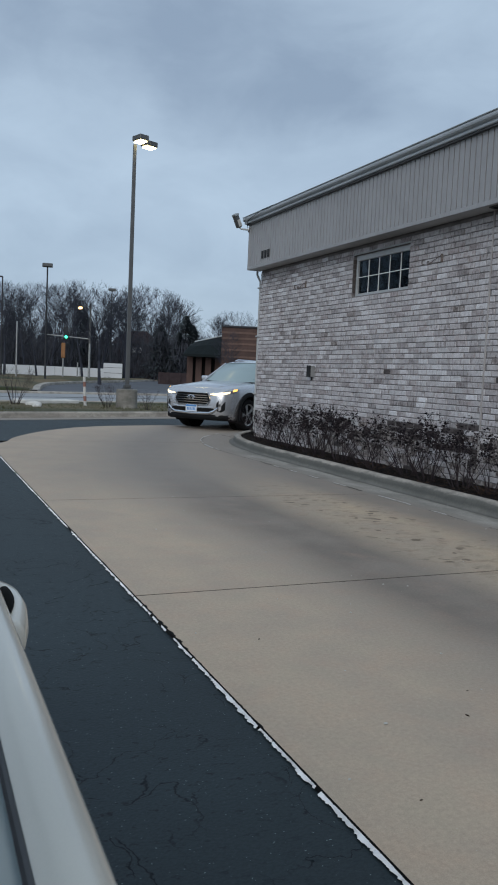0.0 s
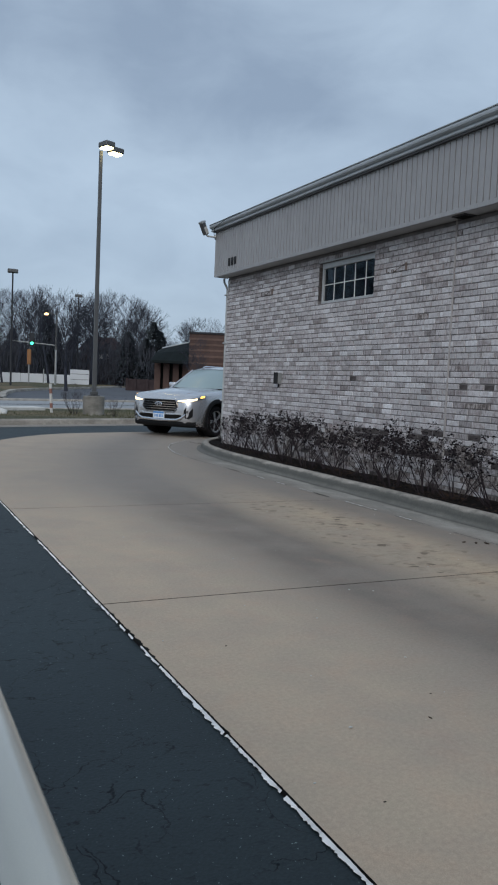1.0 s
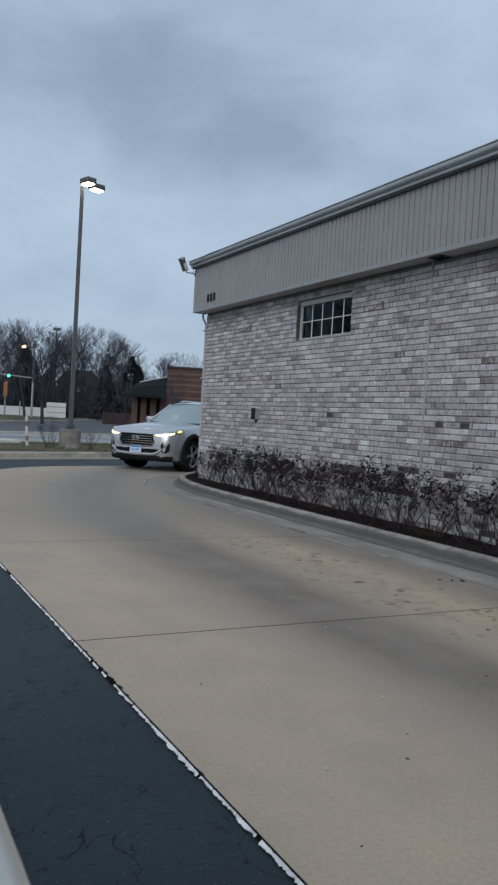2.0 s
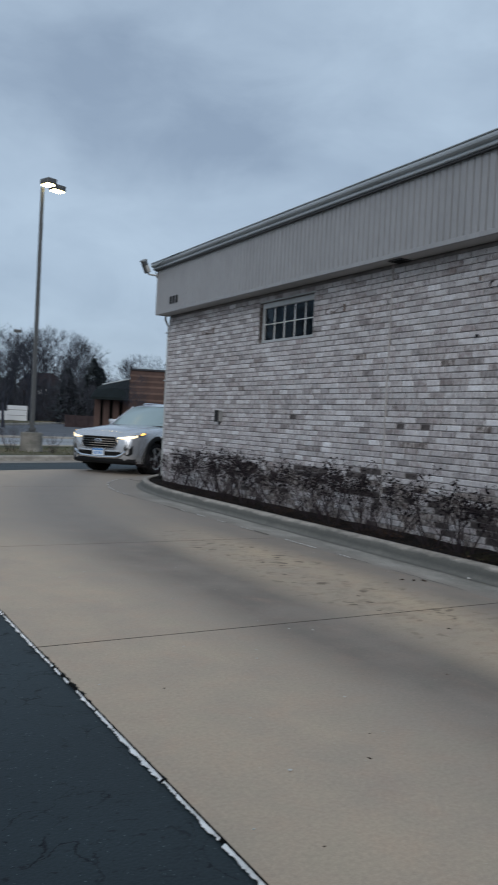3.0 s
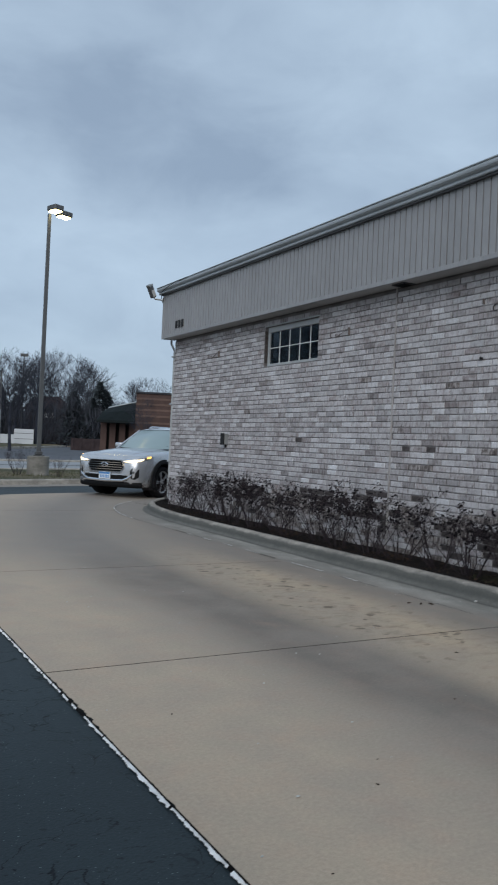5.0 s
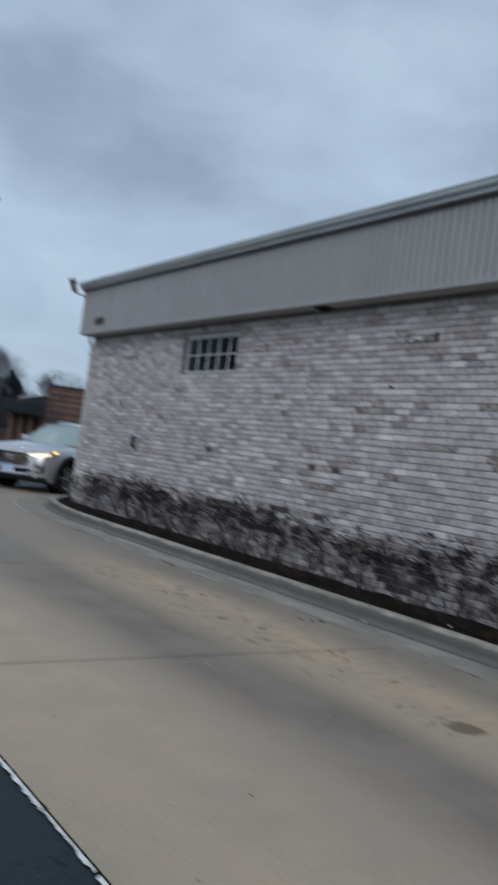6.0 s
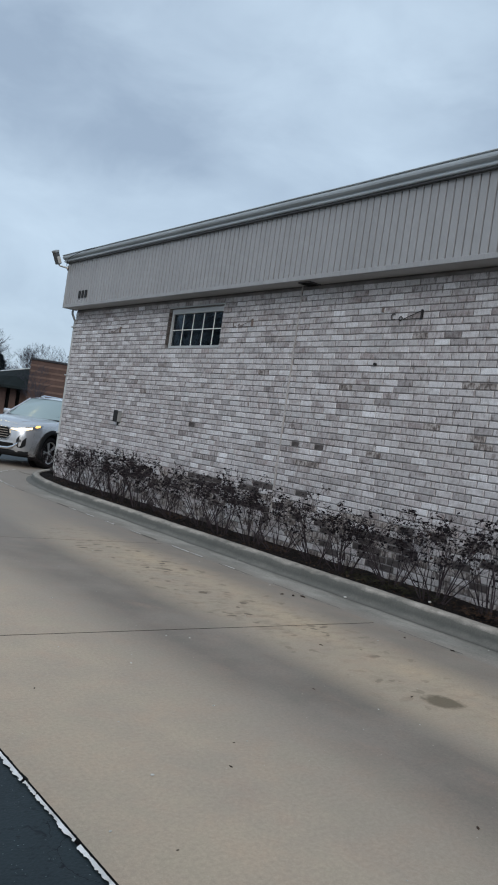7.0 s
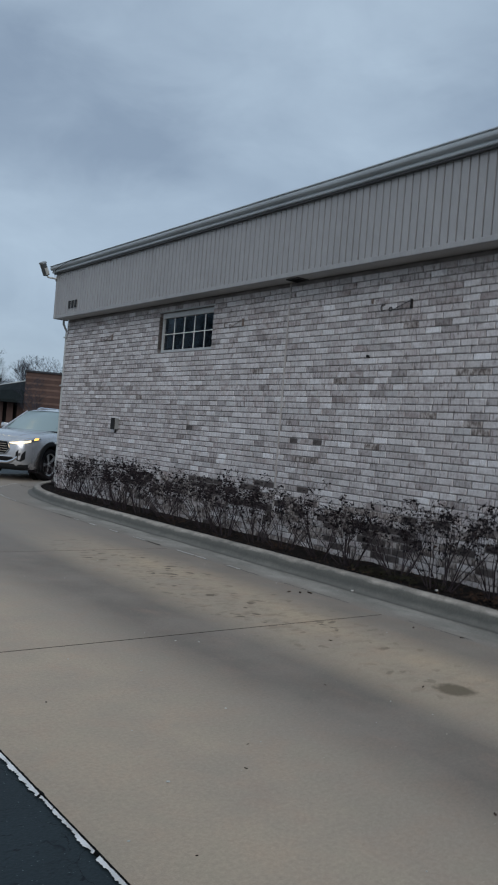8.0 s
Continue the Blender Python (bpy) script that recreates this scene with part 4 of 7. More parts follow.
# a loose cable that droops at the gutter's end
bm = bmesh.new()
pts = [(-0.42, 14.6, 4.508), (-0.455, 15.2, 4.492), (-0.45, 15.65, 4.44), (-0.43, 15.95, 4.40), (-0.36, 16.16, 4.36), (-0.33, 16.2, 4.30)]
for a, c in zip(pts, pts[1:]):
    tube(bm, a, c, 0.006, sides=6)
part("cable", bm, M_black, gutter, "loose thin black cable")

# soffit vent: the opening's shade is drawn as a near-black slab
bm = bmesh.new()
box(bm, -0.19, 8.64, EAVE - 0.004, -0.02, 8.86, EAVE + 0.011)
vent = tagged(part("soffit_vent", bm, M_dark_hole), "vent in the soffit above the brick wall, its dark opening drawn near-black", "vent")
bm = bmesh.new()
for x0, y0, x1, y1 in ((-0.20, 8.63, -0.19, 8.87), (-0.02, 8.63, -0.01, 8.87), (-0.19, 8.63, -0.02, 8.64), (-0.19, 8.86, -0.02, 8.87)):
    box(bm, x0, y0, EAVE - 0.006, x1, y1, EAVE + 0.011)
part("vent_frame", bm, M_gutter_lip, vent)

# downspout on the corner
spout = tagged(new("downspout"), "pale metal downspout at the corner of the wall", "downspout", kind="structure")
bm = bmesh.new()
for a, c in (((-0.06, WALL_N + 0.06, 3.45), (-0.06, WALL_N + 0.06, 3.38)), ((-0.06, WALL_N + 0.06, 3.38), (0.02, WALL_N + 0.06, 3.24)), ((0.02, WALL_N + 0.06, 3.24), (0.02, WALL_N + 0.06, 0.12))):
    tube(bm, a, c, 0.024, sides=8)
part("pipe", bm, M_frame, spout)
for z in (0.9, 2.1, 3.1):
    bm = bmesh.new()
    box(bm, -0.025, WALL_N + 0.0, z, 0.065, WALL_N + 0.104, z + 0.03, 0.004)
    part("strap", bm, M_frame, spout)

# ---- window ----
win = tagged(new("window_1"), "small high window with pale frame and white muntins over dark glass", "window", kind="structure")
fx0, fx1 = 0.045, 0.12
bm = bmesh.new()
t = 0.05
for y0, y1, z0, z1 in ((WIN_Y0, WIN_Y0 + 0.012, WIN_Z0, WIN_Z1), (WIN_Y1 - 0.075, WIN_Y1 - 0.03, WIN_Z0, WIN_Z1), (WIN_Y0 + 0.012, WIN_Y1 - 0.075, WIN_Z0, WIN_Z0 + 0.045), (WIN_Y0 + 0.012, WIN_Y1 - 0.075, WIN_Z1 - 0.085, WIN_Z1)):
    box(bm, fx0, y0, z0, fx1, y1, z1, 0.004)
part("window_frame", bm, M_frame, win)
gy0, gy1, gz0, gz1 = WIN_Y0 + 0.012, WIN_Y1 - 0.075, WIN_Z0 + 0.045, WIN_Z1 - 0.085
cols = 5
for i in range(cols):
    for j in range(2):
        bm = bmesh.new()
        ya, yb = gy0 + (gy1 - gy0) * i / cols, gy0 + (gy1 - gy0) * (i + 1) / cols
        za, zb = gz0 + (gz1 - gz0) * j / 2, gz0 + (gz1 - gz0) * (j + 1) / 2
        box(bm, 0.078, ya + 0.002, za + 0.002, 0.084, yb - 0.002, zb - 0.002)
        part("pane", bm, M_glass, win)
for i in range(1, cols):
    y = gy0 + (gy1 - gy0) * i / cols
    bm = bmesh.new()
    box(bm, 0.066, y - 0.0065, gz0, 0.077, y + 0.0065, gz1, 0.002)
    part("muntin", bm, M_white, win)
bm = bmesh.new()
z = (gz0 + gz1) / 2
box(bm, 0.064, gy0, z - 0.0065, 0.0745, gy1, z + 0.0065, 0.002)
part("muntin", bm, M_white, win)
bm = bmesh.new()
box(bm, -0.018, WIN_Y0 - 0.06, WIN_Z1 + 0.004, 0.10, WIN_Y1 - 0.02, WIN_Z1 + 0.022, 0.003)
part("head_flashing", bm, M_frame, win)
bm = bmesh.new()
box(bm, 0.02, WIN_Y0, WIN_Z0 - 0.02, 0.12, WIN_Y1 - 0.03, WIN_Z0 - 0.001, 0.003)
part("window_sill", bm, M_frame, win)
# added near-black sheet that gives the dim room's dark behind the glass
bm = bmesh.new()
box(bm, 0.5, WIN_Y0 - 0.5, 2.2, 0.52, WIN_Y1 + 0.5, 3.4)
tagged(part("inner_partition", bm, M_dark_hole), "added near-black backing sheet behind the window", "partition", kind="structure")

# ---- fixtures on the building ----
flood = thing("floodlight", pose(-0.36, WALL_N + 0.04, 4.28), "weathered grey floodlight on a bent bracket at the roof corner", "floodlight")
bm = bmesh.new()
tube(bm, (0.05, -0.03, -0.02), (-0.10, 0.05, 0.0), 0.018, sides=8)
tube(bm, (-0.10, 0.05, 0.0), (-0.14, 0.08, 0.06), 0.018, sides=8)
part("bracket", bm, M_galv, flood)
bm = bmesh.new()
box(bm, -0.052, -0.05, -0.02, 0.052, 0.05, 0.25, 0.015, pose(-0.13, 0.08, 0.05, 0, -30, 20), 2)
part("housing", bm, M_bronze, flood)
bm = bmesh.new()
box(bm, -0.04, -0.0565, 0.0, 0.04, -0.0505, 0.14, 0.0, pose(-0.13, 0.08, 0.05, 0, -30, 20))
part("lens", bm, M_stone, flood)
bm = bmesh.new()
box(bm, -0.056, -0.062, 0.22, 0.056, 0.055, 0.262, 0.008, pose(-0.13, 0.08, 0.05, 0, -30, 20))
part("visor", bm, M_galv, flood)
bm = bmesh.new()
tube(bm, (0.052, -0.03, -0.02), (0.035, -0.02, -0.018), 0.05, sides=12)
part("wall_plate", bm, M_galv, flood)

# three dark number bars on the siding
for k, y in enumerate((15.43, 15.29, 15.15)):
    bm = bmesh.new()
    box(bm, -OUT - 0.016, y - 0.045, 3.60, -OUT - 0.003, y + 0.045, 3.75, 0.004)
    tagged(part("number_bar", bm, M_black), "plain dark metal bar mounted on the siding", "sign bar", "number bars")

# electric box on the wall
ebox = thing("outlet_box", pose(0, 13.62, 1.41), "grey weatherproof outlet box fixed to the brick wall", "outlet box")
bm = bmesh.new()
box(bm, -0.085, -0.07, -0.10, 0.0, 0.07, 0.10, 0.006)
part("body", bm, M_galv, ebox)
bm = bmesh.new()
box(bm, -0.10, -0.075, -0.105, -0.086, 0.075, 0.105, 0.006)
part("cover", bm, M_black, ebox)
bm = bmesh.new()
tube(bm, (-0.03, 0, -0.10), (-0.03, 0, -0.16), 0.014, sides=8)
part("conduit", bm, M_black, ebox)


def wire_hook(y, z, full, iron):
    t = thing("wall_hook", pose(0, y, z), ("black" if iron is M_black else "faded rusty") + " iron hook with a thin wire on the brick wall" if full else "small rusty iron pin in the brick wall", "wall hook", "wall hooks")
    bm = bmesh.new()
    box(bm, -0.035, -0.007, -0.055 if full else -0.03, 0.0, 0.007, 0.055 if full else 0.03, 0.003)
    part("pin", bm, iron, t)
    if full:
        bm = bmesh.new()
        tube(bm, (-0.02, 0, 0.045), (-0.015, 0.28, -0.045), 0.0045, sides=6)
        tube(bm, (-0.015, 0.28, -0.045), (-0.012, 0.0, -0.05), 0.0035, sides=6)
        part("wire", bm, iron, t)
        for cy, cz, r, first, turn in ((0.315, -0.035, 0.024, 0, 360), (0.43, -0.012, 0.036, 130, -260)):
            bm = bmesh.new()
            for i in range(10):
                a, c = radians(first + turn * i / 10), radians(first + turn * (i + 1) / 10)
                tube(bm, (-0.015, cy + r * math.cos(a), cz + r * math.sin(a)), (-0.015, cy + r * math.cos(c), cz + r * math.sin(c)), 0.0055, sides=6)
            part("curl", bm, iron, t)
    return t


wire_hook(6.83, 2.99, True, M_black)
wire_hook(10.0, 3.0, True, M_rusty)
wire_hook(14.06, 3.0, True, M_rusty)
wire_hook(7.44, 3.07, False, M_rusty)
bm = bmesh.new()
tube(bm, (-0.035, 0, 0), (0.01, 0, 0), 0.017, 0.015, sides=10)
tagged(part("iron_stub", bm, M_black, at=pose(0, 7.44, 2.42)), "short black iron pipe stub in the brick wall", "pipe stub")
bm = bmesh.new()
box(bm, -0.006, 8.988, 0.1, 0.008, 9.012, EAVE + 0.01)
tagged(part("control_joint", bm, M_caulk), "upright caulked control joint in the brick wall", "joint", kind="structure")

# ---- silver sport utility vehicle ----
def half_ring(pts):
    """A full ring from one side's points (y, z), bottom centre to top centre."""
    return [(y, z) for y, z in pts] + [(-y, z) for y, z in reversed(pts[1:-1])]


def loft(stations):
    bm = bmesh.new()
    sweep(bm, [[(x, y, z) for y, z in half_ring(pts)] for x, pts in stations], closed=True, caps=True)
    bmesh.ops.recalc_face_normals(bm, faces=bm.faces[:])
    return bm


def cut_wheels(ob, places, r):
    """Take the wheel wells out of a body."""
    bm = bmesh.new()
    for x, z in places:
        for s in (1, -1):
            tube(bm, (x, s * 0.62, z), (x, s * 1.3, z), r, sides=36)
    me = bpy.data.meshes.new("well")
    bm.to_mesh(me)
    bm.free()
    me.materials.append(M_dark_hole)
    cutter = new("well", me)
    cutter.parent = ob.parent
    m = ob.modifiers.new("cut", "BOOLEAN")
    m.object, m.operation, m.solver, m.material_mode = cutter, "DIFFERENCE", "EXACT", "TRANSFER"
    bpy.context.view_layer.update()
    done = bpy.data.meshes.new_from_object(ob.evaluated_get(bpy.context.evaluated_depsgraph_get()))
    ob.modifiers.clear()
    ob.data = done
    bpy.data.objects.remove(cutter)


def shade_smooth(ob, deg=38):
    ob.data.shade_smooth() if hasattr(ob.data, "shade_smooth") else None
    for p in ob.data.polygons:
        p.use_smooth = True
    ob.data.set_sharp_from_angle(angle=radians(deg))


def wheel(car, x, y, r, wide, rim_r, spokes, tyre_mat=M_tyre):
    """A wheel with its tyre, rim and spokes; y tells the side."""
    s = 1 if y > 0 else -1
    prof = [(-wide / 2 + 0.02, rim_r), (-wide / 2, rim_r + 0.03), (-wide / 2 + 0.005, r - 0.05), (-wide / 2 + 0.03, r - 0.012), (0, r), (wide / 2 - 0.03, r - 0.012), (wide / 2 - 0.005, r - 0.05), (wide / 2, rim_r + 0.03), (wide / 2 - 0.02, rim_r)]
    bm = bmesh.new()
    k = 40
    sweep(bm, [[(rr * math.cos(2 * math.pi * i / k), w, rr * math.sin(2 * math.pi * i / k)) for w, rr in prof] for i in range(k + 1)])
    bmesh.ops.remove_doubles(bm, verts=bm.verts[:], dist=1e-5)
    bmesh.ops.recalc_face_normals(bm, faces=bm.faces[:])
    tyre = part("tyre", bm, tyre_mat, car, smooth=True, at=pose(x, y, r))
    bm = bmesh.new()
    face = s * (wide / 2 - 0.035)
    sweep(bm, [[(rr * math.cos(2 * math.pi * i / k), w, rr * math.sin(2 * math.pi * i / k)) for w, rr in ((face + s * 0.02, rim_r + 0.004), (face, rim_r - 0.018), (face - s * 0.012, rim_r - 0.02))] for i in range(k + 1)])
    for i in range(spokes):
        for side in (-0.11, 0.11):
            m = Matrix.Rotation(2 * math.pi * i / spokes, 4, "Y") @ Matrix.Rotation(side, 4, "Y")
            box(bm, 0.03, face - 0.02 if s > 0 else face - 0.005, -0.012, rim_r - 0.01, face + 0.005 if s > 0 else face + 0.02, 0.012, 0.004, m)
    tube(bm, (0, face - s * 0.02, 0), (0, face + s * 0.012, 0), 0.05, 0.042, sides=16)
    part("rim", bm, M_alloy, tyre)
    bm = bmesh.new()
    tube(bm, (0, face - s * 0.06, 0), (0, face - s * 0.05, 0), rim_r - 0.03, sides=24)
    sweep(bm, [[(rr * math.cos(2 * math.pi * i / k), w, rr * math.sin(2 * math.pi * i / k)) for w, rr in ((face - s * 0.012, rim_r - 0.02), (-s * 0.08, rim_r - 0.03))] for i in range(k + 1)])
    part("brake_disc", bm, M_plastic, tyre)
    return tyre


HEAD_TURN = -146.0
suv = thing("sport_utility_vehicle", pose(1.35, 19.52, 0, 0, 0, HEAD_TURN), "silver sport utility vehicle with lit headlamps waiting round the corner", "car")


def hull(w, low, sill, shoulder, top, crown, tuck=0.9):
    """Half a body section: floor, rocker, flank, shoulder, deck."""
    return [(0, low), (w * tuck, low), (w * 0.965, low + 0.10), (w * 0.985, sill), (w, shoulder - 0.12), (w * 0.985, shoulder), (w * 0.93, top - 0.015), (w * 0.80, top + 0.004), (w * 0.45, top + crown * 0.8), (0, top + crown)]


bm = loft([
    (2.47, hull(0.62, 0.42, 0.50, 0.74, 0.80, 0.01)),
    (2.44, hull(0.74, 0.34, 0.48, 0.78, 0.88, 0.015)),
    (2.36, hull(0.84, 0.28, 0.50, 0.84, 0.945, 0.02)),
    (2.20, hull(0.905, 0.26, 0.50, 0.90, 0.985, 0.03)),
    (1.90, hull(0.935, 0.25, 0.50, 0.96, 1.02, 0.04)),
    (1.50, hull(0.942, 0.25, 0.48, 1.00, 1.06, 0.045)),
    (1.10, hull(0.942, 0.25, 0.46, 1.03, 1.10, 0.04)),
    (0.80, hull(0.94, 0.25, 0.45, 1.05, 1.12, 0.02)),
    (0.0, hull(0.94, 0.25, 0.45, 1.07, 1.13, 0.0)),
    (-1.2, hull(0.94, 0.25, 0.46, 1.10, 1.16, 0.0)),
    (-1.9, hull(0.935, 0.28, 0.48, 1.12, 1.18, 0.0)),
    (-2.30, hull(0.90, 0.34, 0.50, 1.12, 1.17, 0.0)),
    (-2.43, hull(0.82, 0.42, 0.52, 1.05, 1.12, 0.0)),
])
body = part("body", bm, M_silver, suv)
cut_wheels(body, ((1.50, 0.37), (-1.30, 0.37)), 0.43)
shade_smooth(body)


def cabin(w, z, tw, tz):
    """Half a cabin section: belt, glass side, roof rail, roof."""
    return [(0, z - 0.06), (w, z - 0.06), (w, z), (w * 0.5 + tw * 0.5 + 0.012, (z + tz) / 2), (tw, tz - 0.03), (tw - 0.06, tz), (0, tz + 0.02)]


bm = loft([(0.98, cabin(0.74, 1.10, 0.72, 1.12)), (0.62, cabin(0.84, 1.11, 0.74, 1.36)), (0.26, cabin(0.86, 1.12, 0.66, 1.58)),
           (-0.2, cabin(0.87, 1.13, 0.65, 1.635)), (-1.1, cabin(0.87, 1.15, 0.64, 1.64)), (-1.8, cabin(0.85, 1.16, 0.62, 1.60)),
           (-2.1, cabin(0.82, 1.16, 0.60, 1.50)), (-2.38, cabin(0.74, 1.12, 0.62, 1.16))])
glass = part("greenhouse_glass", bm, M_carglass, suv, "car windows with the sky's reflection in their pale teal colour")
shade_smooth(glass, 30)
# dark trim inside, so that the cabin reads as a room
bm = bmesh.new()
box(bm, -2.0, -0.76, 0.95, 0.75, 0.76, 1.10, 0.02)
for y in (-0.38, 0.38):
    box(bm, -0.42, y - 0.25, 1.10, -0.18, y + 0.25, 1.36, 0.05)
    box(bm, -0.38, y - 0.12, 1.38, -0.26, y + 0.12, 1.50, 0.04)
box(bm, -1.6, -0.6, 1.10, -1.3, 0.6, 1.36, 0.05)
box(bm, 0.55, -0.7, 1.09, 0.80, 0.7, 1.13, 0.02)
part("seats", bm, M_plastic, suv, "dark cloth seats")
# roof skin with pillars
bm = bmesh.new()
rings = []
for x, w, z in ((0.24, 0.655, 1.592), (-0.2, 0.662, 1.648), (-1.1, 0.655, 1.655), (-1.8, 0.635, 1.615), (-2.12, 0.61, 1.515)):
    rings.append([(x, w + 0.012, z - 0.045), (x, w, z - 0.012), (x, w - 0.07, z + 0.004), (x, 0, z + 0.024), (x, -w + 0.07, z + 0.004), (x, -w, z - 0.012), (x, -w - 0.012, z - 0.045)])
sweep(bm, rings)
for s in (1, -1):
    tube(bm, (1.02, s * 0.80, 1.10), (0.24, s * 0.668, 1.575), 0.026, 0.022, sides=8)
    tube(bm, (-0.42, s * 0.872, 1.13), (-0.52, s * 0.665, 1.62), 0.035, sides=8)
    tube(bm, (-1.35, s * 0.868, 1.15), (-1.45, s * 0.648, 1.62), 0.04, sides=8)
    tube(bm, (-2.22, s * 0.80, 1.14), (-1.95, s * 0.63, 1.56), 0.07, 0.06, sides=8)
bmesh.ops.recalc_face_normals(bm, faces=bm.faces[:])
roof = part("roof", bm, M_silver, suv)
shade_smooth(roof)
for s in (1, -1):
    bm = bmesh.new()
    pts = [(-0.1, s * 0.60, 1.655), (-0.25, s * 0.60, 1.69), (-1.5, s * 0.59, 1.69), (-1.7, s * 0.58, 1.64)]
    for a, c in zip(pts, pts[1:]):
        tube(bm, a, c, 0.018, sides=8)
    part("roof_rail", bm, M_chrome, suv, "silver roof rail")
    wheel(suv, 1.50, s * 0.815, 0.372, 0.235, 0.252, 5)
    wheel(suv, -1.30, s * 0.815, 0.372, 0.235, 0.252, 5)
    # dark wheel-arch cladding
    for x in (1.50, -1.30):
        bm = bmesh.new()
        k = 18
        rows = []
        for i in range(k + 1):
            a = radians(-22 + 224 * i / k)
            rows.append([(x + rr * math.cos(a), s * yy, max(0.24, 0.37 + rr * math.sin(a))) for rr, yy in ((0.425, 0.80), (0.425, 0.955), (0.445, 0.962), (0.525, 0.958), (0.53, 0.93))])
        sweep(bm, rows)
        part("arch_trim", bm, M_plastic, suv, "black wheel-arch cladding", smooth=True)
        bm = bmesh.new()
        tube(bm, (x, s * 0.60, 0.40), (x, s * 0.63, 0.40), 0.42, sides=24)
        part("wheel_well", bm, M_dark_hole, suv)
        bm = bmesh.new()
        sweep(bm, [[(x + 0.424 * math.cos(radians(-30 + 240 * i / 20)), s * yy, 0.37 + 0.424 * math.sin(radians(-30 + 240 * i / 20))) for yy in (0.63, 0.93)] for i in range(21)])
        part("fender_liner", bm, M_dark_hole, suv)
    bm = bmesh.new()
    box(bm, -0.84, s * 0.90, 0.235, 1.06, s * 0.955, 0.40, 0.015)
    part("rocker_trim", bm, M_plastic, suv, "black sill cladding")
    # door mirror
    bm = bmesh.new()
    box(bm, -0.07, -0.10, -0.06, 0.07, 0.10, 0.07, 0.035, pose(0.62, s * 1.0, 1.18, 0, 0, -s * 8), 3)
    mirror = part("door_mirror", bm, M_silver, suv, smooth=True)
    bm = bmesh.new()
    box(bm, 0.55, min(s * 0.86, s * 0.95), 1.11, 0.66, max(s * 0.86, s * 0.95), 1.15, 0.01)
    part("mirror_stalk", bm, M_plastic, mirror)
    # headlamp: slim dark housing that sweeps back, lit projector inside
    bm = bmesh.new()
    rows = []
    for x, y, zl, zh in ((2.482, 0.47, 0.805, 0.862), (2.468, 0.60, 0.795, 0.888), (2.412, 0.74, 0.80, 0.915), (2.308, 0.85, 0.83, 0.945), (2.148, 0.918, 0.885, 0.968), (1.97, 0.95, 0.945, 0.985)):
        rows.append([(x, s * y, zl), (x + 0.006, s * (y + 0.004), (zl + zh) / 2), (x - 0.03, s * (y - 0.006), zh), (x - 0.10, s * (y - 0.03), zh - 0.005)])
    sweep(bm, rows)
    lamp = part("headlamp", bm, M_chrome, suv, "swept-back headlamp", smooth=True)
    bm = bmesh.new()
    rows = []
    for x, y, zl, zh in ((2.495, 0.50, 0.818, 0.842), (2.482, 0.60, 0.808, 0.855), (2.428, 0.74, 0.812, 0.872), (2.345, 0.835, 0.838, 0.892), (2.25, 0.885, 0.868, 0.912)):
        rows.append([(x + 0.004, s * (y + 0.003), zl), (x, s * (y + 0.002), zh)])
    sweep(bm, rows)
    part("lamp_lens", bm, M_head, lamp, "lit headlamp lens")
    bm = bmesh.new()
    rows = []
    for x, y, zl, zh in ((2.17, 0.918, 0.905, 0.955), (2.06, 0.948, 0.925, 0.965)):
        rows.append([(x + 0.012, s * (y + 0.006), zl), (x + 0.006, s * (y + 0.006), zh)])
    sweep(bm, rows)
    part("side_marker", bm, M_amber, lamp, "amber side marker")
    # pocket of the fog lamp
    bm = bmesh.new()
    rows = []
    for x, y, zl, zh in ((2.452, 0.655, 0.50, 0.62), (2.438, 0.70, 0.44, 0.685), (2.40, 0.765, 0.43, 0.69), (2.345, 0.835, 0.49, 0.67)):
        rows.append([(x + 0.012, s * y, zl), (x + 0.014, s * (y + 0.004), zh)])
    sweep(bm, rows)
    part("fog_lamp_pocket", bm, M_plastic, suv, "black fog-lamp surround")
    bm = bmesh.new()
    box(bm, 2.425, min(s * 0.70, s * 0.76), 0.56, 2.45, max(s * 0.70, s * 0.76), 0.62, 0.01)
    part("fog_lamp", bm, M_seal, suv)
    for gx, gz in ((1.0, 0.45), (-0.18, 0.45), (-1.0, 0.75)):
        bm = bmesh.new()
        box(bm, gx, min(s * 0.937, s * 0.945), gz, gx + 0.006, max(s * 0.937, s * 0.945), 1.05)
        part("door_gap", bm, M_dark_hole, suv)
    for x in (-0.02, -0.95):
        bm = bmesh.new()
        box(bm, x, min(s * 0.94, s * 0.975), 0.93, x + 0.2, max(s * 0.94, s * 0.975), 0.965, 0.012)
        part("door_handle", bm, M_silver, suv)

# grille: dark six-sided recess with bright bars
bm = bmesh.new()
hexa = [(-0.40, 0.60), (0.40, 0.60), (0.485, 0.70), (0.43, 0.845), (-0.43, 0.845), (-0.485, 0.70)]
vs = [bm.verts.new((2.512 - 0.12 * (abs(y) / 0.6) ** 2 * 0.4, y, z)) for y, z in hexa]
back = [bm.verts.new((2.40, y * 0.9, z)) for y, z in hexa]
bm.faces.new(vs)
for i in range(6):
    bm.faces.new((vs[i], back[i], back[(i + 1) % 6], vs[(i + 1) % 6]))
bmesh.ops.recalc_face_normals(bm, faces=bm.faces[:])
grille = part("grille", bm, M_dark_hole, suv, "black six-sided grille")
